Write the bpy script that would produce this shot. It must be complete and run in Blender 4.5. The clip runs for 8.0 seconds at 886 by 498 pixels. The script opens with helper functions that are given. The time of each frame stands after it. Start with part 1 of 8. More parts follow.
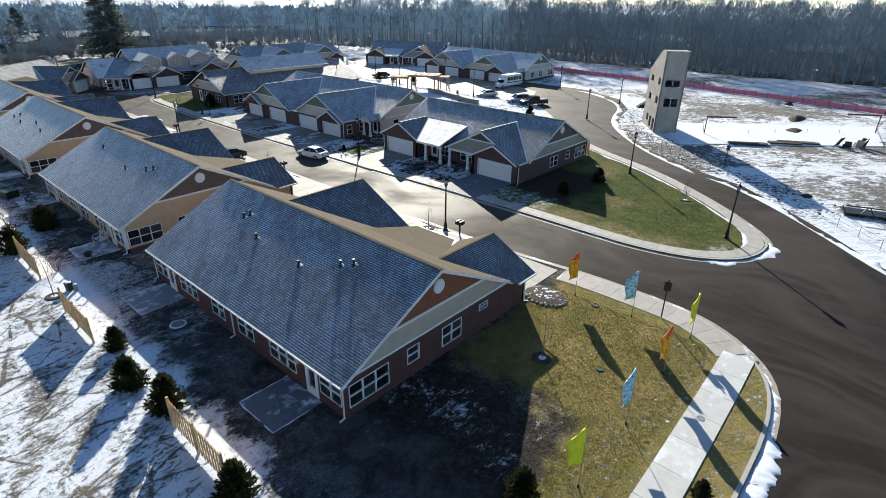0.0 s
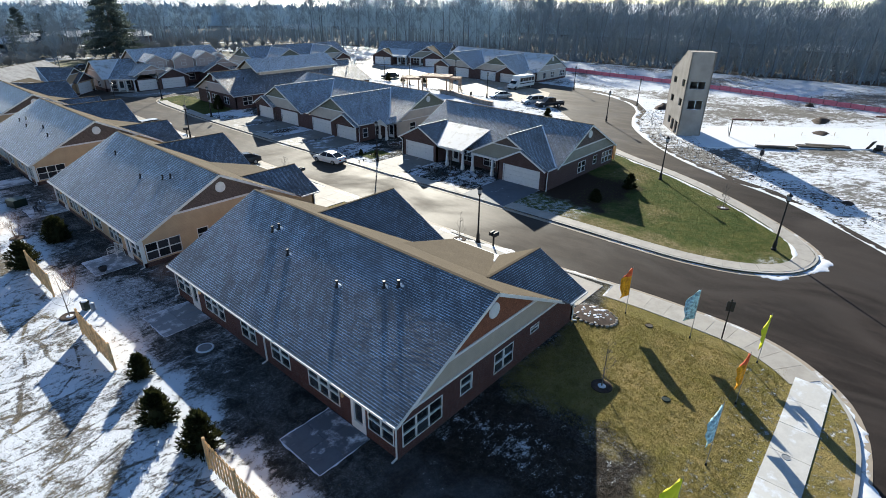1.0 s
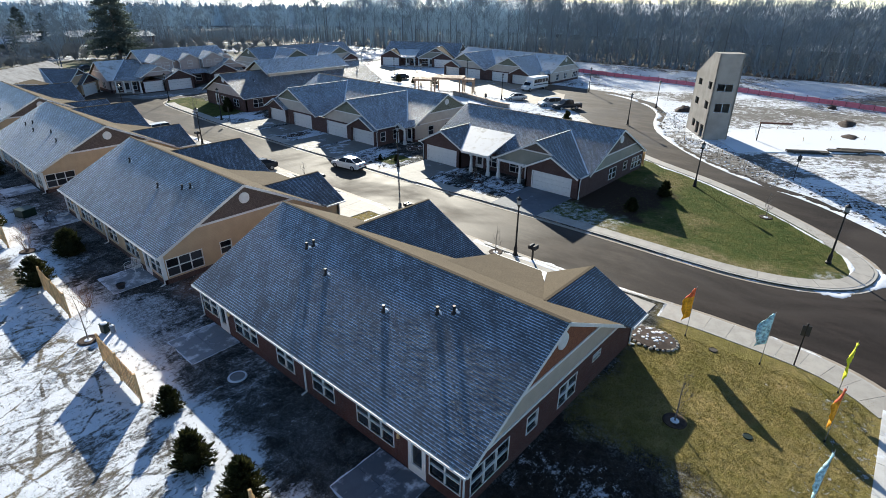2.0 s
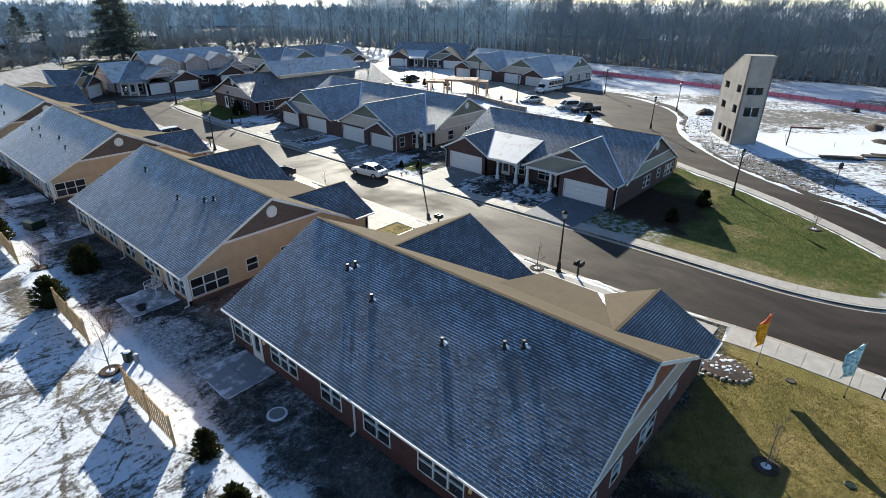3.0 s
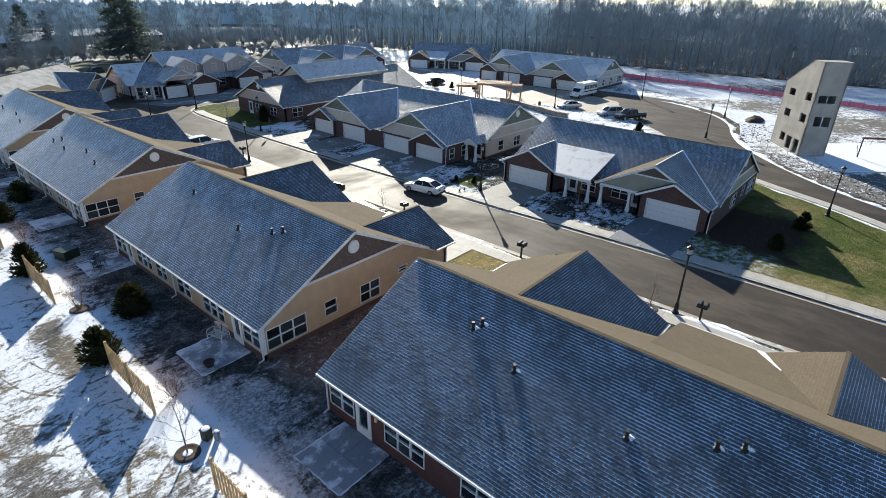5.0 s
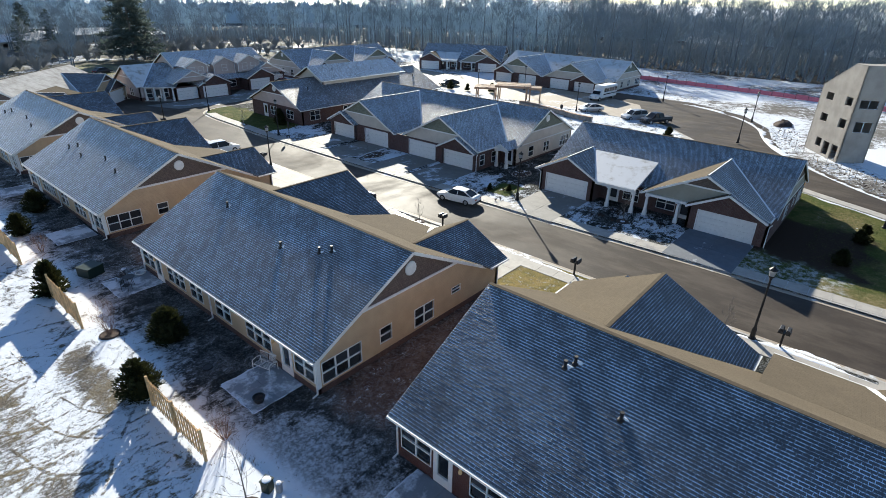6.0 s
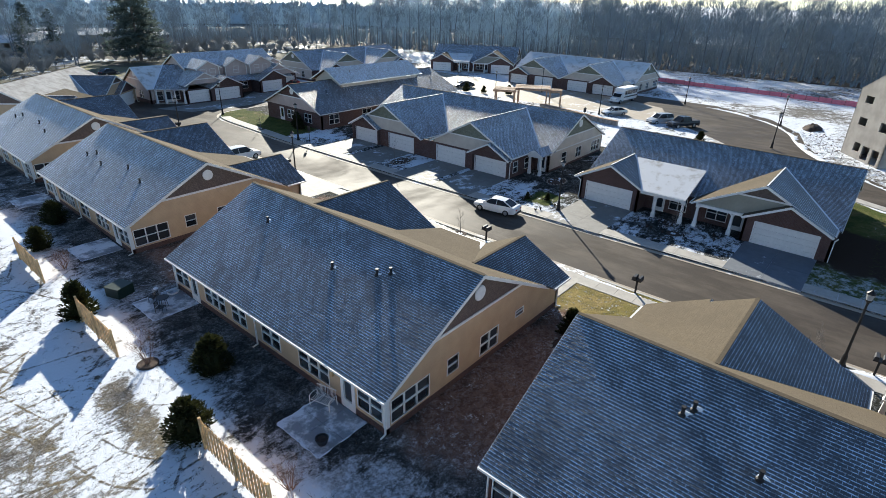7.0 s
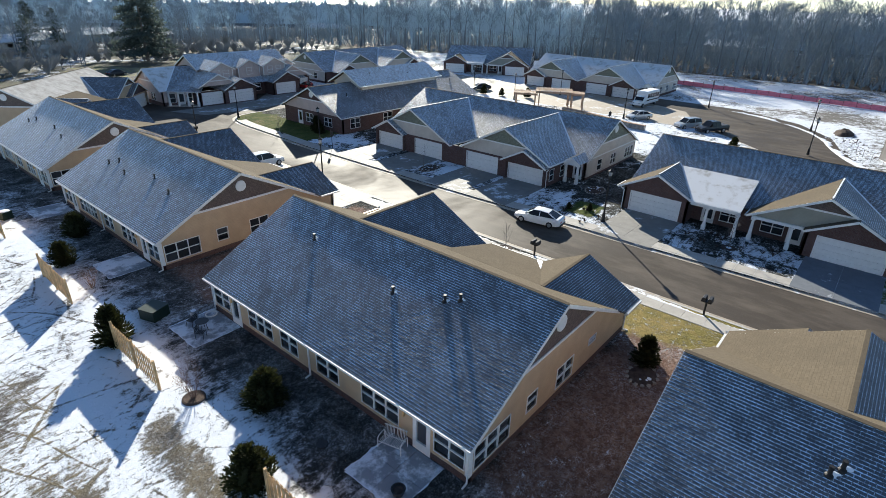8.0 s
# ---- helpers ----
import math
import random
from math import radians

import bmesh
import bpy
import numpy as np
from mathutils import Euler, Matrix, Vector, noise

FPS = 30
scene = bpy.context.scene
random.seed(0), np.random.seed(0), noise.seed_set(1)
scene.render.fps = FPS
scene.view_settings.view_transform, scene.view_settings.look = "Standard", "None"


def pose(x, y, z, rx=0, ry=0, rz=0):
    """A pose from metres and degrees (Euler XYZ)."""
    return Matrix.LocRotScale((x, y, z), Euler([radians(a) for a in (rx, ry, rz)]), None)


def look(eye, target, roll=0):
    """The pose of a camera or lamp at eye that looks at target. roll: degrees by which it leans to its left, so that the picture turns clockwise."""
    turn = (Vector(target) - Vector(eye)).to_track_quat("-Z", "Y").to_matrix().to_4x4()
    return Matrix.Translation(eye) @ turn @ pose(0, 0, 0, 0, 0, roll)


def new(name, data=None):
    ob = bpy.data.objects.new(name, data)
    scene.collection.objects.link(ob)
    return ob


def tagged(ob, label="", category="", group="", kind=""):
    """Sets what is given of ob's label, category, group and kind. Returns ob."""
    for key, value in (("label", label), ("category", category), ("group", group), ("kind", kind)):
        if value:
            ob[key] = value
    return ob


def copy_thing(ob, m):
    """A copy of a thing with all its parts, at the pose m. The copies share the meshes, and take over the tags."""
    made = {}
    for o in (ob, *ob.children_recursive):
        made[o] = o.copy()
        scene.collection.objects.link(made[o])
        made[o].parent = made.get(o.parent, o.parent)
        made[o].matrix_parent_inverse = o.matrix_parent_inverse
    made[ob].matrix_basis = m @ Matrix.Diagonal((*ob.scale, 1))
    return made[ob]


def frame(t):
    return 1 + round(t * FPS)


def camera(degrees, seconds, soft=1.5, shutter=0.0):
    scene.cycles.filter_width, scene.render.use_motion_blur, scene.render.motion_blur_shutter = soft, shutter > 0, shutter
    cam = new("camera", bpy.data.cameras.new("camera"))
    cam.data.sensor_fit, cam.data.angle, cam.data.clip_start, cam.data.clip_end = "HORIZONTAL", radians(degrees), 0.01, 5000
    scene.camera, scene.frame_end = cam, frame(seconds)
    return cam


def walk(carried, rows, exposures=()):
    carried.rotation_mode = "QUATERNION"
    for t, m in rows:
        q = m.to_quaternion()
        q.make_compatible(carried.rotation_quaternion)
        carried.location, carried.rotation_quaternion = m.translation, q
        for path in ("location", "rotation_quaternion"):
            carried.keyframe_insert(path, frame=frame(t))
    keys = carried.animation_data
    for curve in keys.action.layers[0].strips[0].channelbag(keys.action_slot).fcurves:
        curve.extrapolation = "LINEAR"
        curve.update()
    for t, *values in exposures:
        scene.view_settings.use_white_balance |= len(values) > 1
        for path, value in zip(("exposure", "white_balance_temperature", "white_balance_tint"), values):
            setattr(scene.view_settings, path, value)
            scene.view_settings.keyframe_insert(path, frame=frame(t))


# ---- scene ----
cam = camera(79.1, 8.0, 0.3)
PATH = [
    (0, (0.334, -4.029, 20.66), (1.687, -2.833, 19.799), 0.7),
    (0.5, (0.346, -1.98, 20.598), (1.701, -0.786, 19.738), 0.8),
    (1, (0.403, 0.1, 20.564), (1.758, 1.292, 19.702), 0.7),
    (1.5, (0.422, 2.22, 20.507), (1.778, 3.41, 19.645), 0.7),
    (3, (0.611, 8.846, 20.397), (1.973, 10.03, 19.535), 0.8),
    (3.5, (0.615, 11.172, 20.418), (1.979, 12.353, 19.556), 0.8),
    (4, (0.565, 13.545, 20.46), (1.931, 14.723, 19.596), 0.9),
    (5.5, (0.214, 21.052, 20.365), (1.588, 22.219, 19.499), 1.2),
    (6, (0.027, 23.592, 20.329), (1.404, 24.755, 19.463), 1.3),
    (6.5, (-0.169, 26.099, 20.263), (1.212, 27.26, 19.399), 1.3),
    (7, (-0.411, 28.665, 20.198), (0.973, 29.821, 19.333), 1.4),
    (7.5, (-0.616, 31.176, 20.13), (0.77, 32.329, 19.266), 1.5),
    (8, (-0.819, 33.629, 20.144), (0.57, 34.78, 19.279), 1.6),
]
walk(cam, [(t, look(eye, target, roll)) for t, eye, target, roll in PATH], exposures=((0, 1.14, 5900, 5), (8, 1.26, 5900, 5)))

# ---- world, sun, exposure ----
SUN_ELEV, SUN_SIDE = radians(20.05), radians(46.6)
SUN_DIR = Vector((math.cos(SUN_ELEV) * math.cos(SUN_SIDE), math.cos(SUN_ELEV) * math.sin(SUN_SIDE), math.sin(SUN_ELEV)))
world = bpy.data.worlds.new("winter_sky")
scene.world = world
world.use_nodes = True
wn = world.node_tree.nodes
sky = wn.new("ShaderNodeTexSky")
sky.sky_type = "NISHITA"
sky.sun_disc = False
sky.sun_elevation = SUN_ELEV
sky.sun_rotation = radians(90) - SUN_SIDE
sky.air_density, sky.dust_density, sky.ozone_density = 0.85, 0.3, 1.4
sky.altitude = 1500
wn["Background"].inputs["Strength"].default_value = 0.075
world.node_tree.links.new(sky.outputs["Color"], wn["Background"].inputs["Color"])
sun_data = bpy.data.lights.new("sun", "SUN")
sun_data.energy, sun_data.angle, sun_data.color = 5.0, radians(0.5), (1.0, 0.88, 0.71)
sun = new("sun", sun_data)
sun.matrix_world = look(SUN_DIR * 200, (0, 0, 0))


# ---- node helpers ----
class Nodes:
    """A material under construction: short calls that add nodes and link them."""

    def __init__(self, name, rough=0.8, metal=0.0, spec=0.3):
        self.mat = bpy.data.materials.new(name)
        self.mat.use_nodes = True
        self.tree = self.mat.node_tree
        self.bsdf = self.tree.nodes["Principled BSDF"]
        self.bsdf.inputs["Roughness"].default_value = rough
        self.bsdf.inputs["Metallic"].default_value = metal
        self.bsdf.inputs["Specular IOR Level"].default_value = spec
        self.coord = None

    def put(self, socket, value):
        if isinstance(value, bpy.types.NodeSocket):
            self.tree.links.new(value, socket)
        elif isinstance(value, tuple) and len(value) == 3 and socket.type == "RGBA":
            socket.default_value = (*value, 1)
        else:
            socket.default_value = value

    def place(self, kind="Object"):
        if self.coord is None:
            self.coord = self.tree.nodes.new("ShaderNodeTexCoord")
        return self.coord.outputs[kind]

    def world_place(self):
        return self.tree.nodes.new("ShaderNodeNewGeometry").outputs["Position"]

    def island(self):
        return self.tree.nodes.new("ShaderNodeNewGeometry").outputs["Random Per Island"]

    def each(self):
        return self.tree.nodes.new("ShaderNodeObjectInfo").outputs["Random"]

    def noise(self, vec, scale, detail=4.0, rough=0.55, distort=0.0):
        n = self.tree.nodes.new("ShaderNodeTexNoise")
        self.put(n.inputs["Vector"], vec)
        for key, v in (("Scale", scale), ("Detail", detail), ("Roughness", rough), ("Distortion", distort)):
            n.inputs[key].default_value = v
        return n.outputs["Fac"]

    def math(self, op, a, b=0.0, c=0.0):
        n = self.tree.nodes.new("ShaderNodeMath")
        n.operation = op
        for i, v in enumerate((a, b, c)):
            self.put(n.inputs[i], v)
        return n.outputs[0]

    def split(self, vec):
        n = self.tree.nodes.new("ShaderNodeSeparateXYZ")
        self.put(n.inputs[0], vec)
        return n.outputs

    def join(self, x, y, z):
        n = self.tree.nodes.new("ShaderNodeCombineXYZ")
        for i, v in enumerate((x, y, z)):
            self.put(n.inputs[i], v)
        return n.outputs[0]

    def scaled(self, vec, s, turn=0.0):
        n = self.tree.nodes.new("ShaderNodeMapping")
        self.put(n.inputs["Vector"], vec)
        n.inputs["Rotation"].default_value = (0.0, 0.0, radians(turn))
        n.inputs["Scale"].default_value = s
        return n.outputs[0]

    def step(self, v, lo, hi, a=0.0, b=1.0):
        n = self.tree.nodes.new("ShaderNodeMapRange")
        n.interpolation_type = "SMOOTHSTEP"
        for i, x in enumerate((v, lo, hi, a, b)):
            self.put(n.inputs[i], x)
        return n.outputs[0]

    def mix(self, fac, a, b):
        n = self.tree.nodes.new("ShaderNodeMix")
        n.data_type = "RGBA"
        self.put(n.inputs[0], fac)
        self.put(n.inputs[6], a)
        self.put(n.inputs[7], b)
        return n.outputs[2]

    def brick(self, vec, width, height, mortar, c1, c2, cm, smooth=0.1, offset=0.5):
        n = self.tree.nodes.new("ShaderNodeTexBrick")
        self.put(n.inputs["Vector"], vec)
        n.offset = offset
        n.inputs["Scale"].default_value = 1.0
        n.inputs["Brick Width"].default_value = width
        n.inputs["Row Height"].default_value = height
        n.inputs["Mortar Size"].default_value = mortar
        n.inputs["Mortar Smooth"].default_value = smooth
        for key, c in (("Color1", c1), ("Color2", c2), ("Mortar", cm)):
            self.put(n.inputs[key], c)
        return n.outputs

    def bump(self, height, strength=0.4, depth=0.02):
        n = self.tree.nodes.new("ShaderNodeBump")
        self.put(n.inputs["Height"], height)
        n.inputs["Strength"].default_value = strength
        n.inputs["Distance"].default_value = depth
        self.tree.links.new(n.outputs[0], self.bsdf.inputs["Normal"])

    def out(self, color, rough=None):
        self.put(self.bsdf.inputs["Base Color"], color)
        if rough is not None:
            self.put(self.bsdf.inputs["Roughness"], rough)
        return self.mat


def paint(name, color, rough=0.6, metal=0.0, var=0.12, scale=3.0, fine=40.0, bump=0.05):
    """A plain coat with two scales of variation and a little relief."""
    m = Nodes(name, rough, metal)
    p = m.place()
    big, small = m.noise(p, scale, 3), m.noise(p, fine, 3)
    dark = tuple(c * (1 - var) for c in color)
    lite = tuple(min(1, c * (1 + var)) for c in color)
    c = m.mix(m.step(big, 0.3, 0.7), dark, lite)
    c = m.mix(m.math("MULTIPLY", small, 0.25), c, dark)
    m.bump(small, bump, 0.01)
    return m.out(c)


def window_glass():
    m = Nodes("window_glass", 0.06, 0.0, 0.6)
    v = m.step(m.each(), 0.0, 1.0, 0.01, 0.05)
    m.put(m.bsdf.inputs["Base Color"], m.join(v, m.math("MULTIPLY", v, 1.1), m.math("MULTIPLY", v, 1.25)))
    return m.mat


def brick_wall(name, c1, c2, mortar):
    m = Nodes(name, 0.85)
    s = m.split(m.place())
    v = m.join(m.math("ADD", s[0], s[1]), s[2], 0.0)
    b = m.brick(v, 0.205, 0.075, 0.006, c1, c2, mortar)
    n = m.noise(m.place(), 1.2, 4)
    c = m.mix(m.step(n, 0.35, 0.75, 0.0, 0.45), b[0], tuple(x * 0.6 for x in c1))
    m.bump(m.math("SUBTRACT", 1.0, b[1]), 0.5, 0.008)
    return m.out(c)


def siding(name, color):
    m = Nodes(name, 0.55)
    s = m.split(m.place())
    f = m.math("FRACT", m.math("DIVIDE", s[2], 0.115))
    n = m.noise(m.place(), 0.9, 4)
    c = m.mix(m.step(n, 0.3, 0.75), tuple(x * 0.9 for x in color), tuple(min(1, x * 1.06) for x in color))
    c = m.mix(m.step(f, 0.86, 1.0, 0.0, 0.35), c, tuple(x * 0.45 for x in color))
    m.bump(m.math("SUBTRACT", 1.0, f), 0.6, 0.012)
    return m.out(c)


def shake(name, color):
    m = Nodes(name, 0.75)
    s = m.split(m.place())
    v = m.join(m.math("ADD", s[0], s[1]), s[2], 0.0)
    b = m.brick(v, 0.16, 0.15, 0.006, color, tuple(x * 0.75 for x in color), tuple(x * 0.35 for x in color))
    m.bump(m.math("SUBTRACT", 1.0, b[1]), 0.5, 0.01)
    return m.out(b[0])


SIN_PITCH = 0.4533


def roof_skin(name, along, frost, dust=0.0):
    """Asphalt shingles; along: the axis of the courses (0 x, 1 y). frost: how much rime lies on them, over a base
    painted dark for shade; dust: a thin even veil of snow.
    """
    m = Nodes(name, 0.95, 0.0, 0.05)
    p = m.place()
    s = m.split(p)
    v = m.join(s[along], m.math("DIVIDE", s[2], SIN_PITCH), 0.0)
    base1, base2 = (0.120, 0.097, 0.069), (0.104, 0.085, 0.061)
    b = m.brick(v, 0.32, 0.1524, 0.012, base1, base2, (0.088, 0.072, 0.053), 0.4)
    coarse = m.noise(p, 0.35, 4, 0.6)
    fine = m.noise(p, 9.0, 4, 0.7)
    c = m.mix(m.step(fine, 0.35, 0.75, 0.0, 0.4), b[0], (0.175, 0.145, 0.105))
    c = m.mix(m.step(coarse, 0.4, 0.65, 0.0, 0.3), c, (0.085, 0.07, 0.052))
    if dust:
        c = m.mix(m.step(m.noise(p, 0.9, 5, 0.7), 0.25, 0.7, dust * 0.6, dust * 1.3), c, (0.72, 0.71, 0.70))
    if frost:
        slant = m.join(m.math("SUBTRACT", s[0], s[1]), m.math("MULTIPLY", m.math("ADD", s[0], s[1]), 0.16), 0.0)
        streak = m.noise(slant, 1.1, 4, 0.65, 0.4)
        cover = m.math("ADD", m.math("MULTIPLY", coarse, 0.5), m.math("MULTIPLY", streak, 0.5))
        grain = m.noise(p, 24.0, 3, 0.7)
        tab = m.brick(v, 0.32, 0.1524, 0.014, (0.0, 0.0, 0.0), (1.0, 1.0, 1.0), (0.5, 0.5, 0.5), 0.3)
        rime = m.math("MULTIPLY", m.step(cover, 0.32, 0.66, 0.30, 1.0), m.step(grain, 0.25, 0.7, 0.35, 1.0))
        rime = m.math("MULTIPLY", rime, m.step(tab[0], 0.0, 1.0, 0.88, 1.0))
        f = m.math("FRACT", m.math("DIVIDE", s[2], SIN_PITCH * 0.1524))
        # Pale course edges paint rime and low sun caught on tab lips.
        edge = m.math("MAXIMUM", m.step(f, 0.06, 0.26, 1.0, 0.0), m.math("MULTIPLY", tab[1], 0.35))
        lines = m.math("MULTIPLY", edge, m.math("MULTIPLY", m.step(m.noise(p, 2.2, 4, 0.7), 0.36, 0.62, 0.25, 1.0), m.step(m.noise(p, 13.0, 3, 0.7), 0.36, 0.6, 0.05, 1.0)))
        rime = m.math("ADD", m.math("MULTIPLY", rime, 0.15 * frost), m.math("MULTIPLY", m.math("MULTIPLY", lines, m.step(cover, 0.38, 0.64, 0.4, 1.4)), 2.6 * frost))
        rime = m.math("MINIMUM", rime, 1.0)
        # Shingle base is darkened to navy: the slope's shade, in the colour.
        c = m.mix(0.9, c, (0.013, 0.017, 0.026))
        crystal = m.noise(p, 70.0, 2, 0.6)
        # Blue of the sky light is put into the rime's white.
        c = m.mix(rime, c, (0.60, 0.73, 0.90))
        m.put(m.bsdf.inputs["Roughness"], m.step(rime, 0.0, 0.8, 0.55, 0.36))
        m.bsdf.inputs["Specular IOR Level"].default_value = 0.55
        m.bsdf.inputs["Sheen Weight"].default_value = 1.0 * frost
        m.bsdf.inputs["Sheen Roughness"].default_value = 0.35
    course = m.math("FRACT", m.math("DIVIDE", s[2], SIN_PITCH * 0.1524))
    relief = m.math("ADD", m.math("SUBTRACT", 1.0, b[1]), m.math("MULTIPLY", fine, 0.25))
    relief = m.math("SUBTRACT", relief, m.math("MULTIPLY", course, 0.5))
    if frost:
        relief = m.math("ADD", relief, m.math("MULTIPLY", crystal, 1.3))
    m.bump(relief, 0.4 if frost else 0.5, 0.01)
    return m.out(c)


def snow_roof(name, along):
    m = Nodes(name, 0.7)
    p = m.place()
    n = m.noise(p, 0.8, 5, 0.65)
    fine = m.noise(p, 12.0, 4, 0.7)
    c = m.mix(m.step(m.math("ADD", n, m.math("MULTIPLY", fine, 0.25)), 0.60, 0.88), (0.64, 0.64, 0.65), (0.34, 0.31, 0.27))
    m.bump(fine, 0.3, 0.02)
    return m.out(c)


def region(m, s, x0, x1, y0, y1, soft, wob):
    """1 inside a box of the plan, 0 outside, with a ragged soft edge."""
    x = m.math("ADD", s[0], wob)
    y = m.math("ADD", s[1], wob)
    a = m.math("MULTIPLY", m.step(x, x0 - soft, x0 + soft), m.step(x, x1 - soft, x1 + soft, 1.0, 0.0))
    b = m.math("MULTIPLY", m.step(y, y0 - soft, y0 + soft), m.step(y, y1 - soft, y1 + soft, 1.0, 0.0))
    return m.math("MULTIPLY", a, b)


SNOW = (0.71, 0.735, 0.785)
MUD = (0.115, 0.104, 0.093)


def open_ground(name, level, track_scale=1.0, tone=1.0, soil_c=None, site=False):
    """Thin wind-blown snow over frozen mud and dead grass."""
    m = Nodes(name, 0.85, 0.0, 0.2)
    p = m.world_place()
    big = m.noise(p, 0.06, 5, 0.6)
    mid = m.noise(p, 0.33, 5, 0.65, 1.2)
    fine = m.noise(p, 2.2, 5, 0.7)
    s = m.split(p)
    slant = m.join(m.math("MULTIPLY", m.math("SUBTRACT", s[0], s[1]), 0.22 * track_scale), m.math("MULTIPLY", m.math("ADD", s[0], s[1]), 0.9 * track_scale), 0.0)
    ruts = m.noise(slant, 0.9, 6, 0.72, 0.9)
    v = m.math("ADD", m.math("MULTIPLY", big, 1.0), m.math("MULTIPLY", mid, 0.55))
    v = m.math("ADD", v, m.math("ADD", m.math("MULTIPLY", fine, 0.42), m.math("MULTIPLY", ruts, 0.5)))
    if site:
        # churned belts round the building plot, drifted snow between them
        wob = m.math("MULTIPLY", m.math("SUBTRACT", m.noise(p, 0.16, 5, 0.7), 0.5), 10.0)
        plan = (m.math("MULTIPLY", m.math("ADD", s[0], s[1]), 0.7071), m.math("MULTIPLY", m.math("SUBTRACT", s[0], s[1]), 0.7071))
        mud = m.math("MAXIMUM", m.math("MULTIPLY", region(m, plan, 65, 76, 34, 110, 1.5, wob), 0.75), m.math("MULTIPLY", region(m, plan, 95, 123, 54, 150, 4.0, wob), 0.55))
        mud = m.math("MAXIMUM", mud, m.math("MAXIMUM", m.math("MULTIPLY", region(m, plan, 62, 99, 36.5, 44, 1.5, wob), 0.7), m.math("MULTIPLY", region(m, plan, 49, 60, 50, 68, 2.0, wob), 0.55)))
        v = m.math("ADD", m.math("SUBTRACT", v, m.math("MULTIPLY", mud, 0.21)), 0.08)
        v = m.math("ADD", v, m.math("MULTIPLY", m.math("SUBTRACT", m.noise(p, 0.8, 6, 0.8), 0.5), m.math("ADD", 0.2, m.math("MULTIPLY", mud, 0.7))))
        v = m.math("SUBTRACT", v, m.math("MULTIPLY", m.math("SUBTRACT", m.noise(slant, 2.6, 6, 0.8), 0.5), 0.95))
    cover = m.step(v, level - 0.09, level + 0.07)
    dim = lambda c: tuple(x * tone for x in c)
    soil = m.mix(m.step(mid, 0.35, 0.65), dim(MUD), soil_c or dim((0.16, 0.15, 0.138)))
    soil = m.mix(m.step(fine, 0.45, 0.75, 0.0, 0.6), soil, dim((0.25, 0.24, 0.222)))
    m.bump(m.math("ADD", fine, m.math("MULTIPLY", ruts, 2.0)), 0.7, 0.12)
    return m.out(m.mix(cover, soil, SNOW), m.step(cover, 0.0, 1.0, 0.9, 0.6))


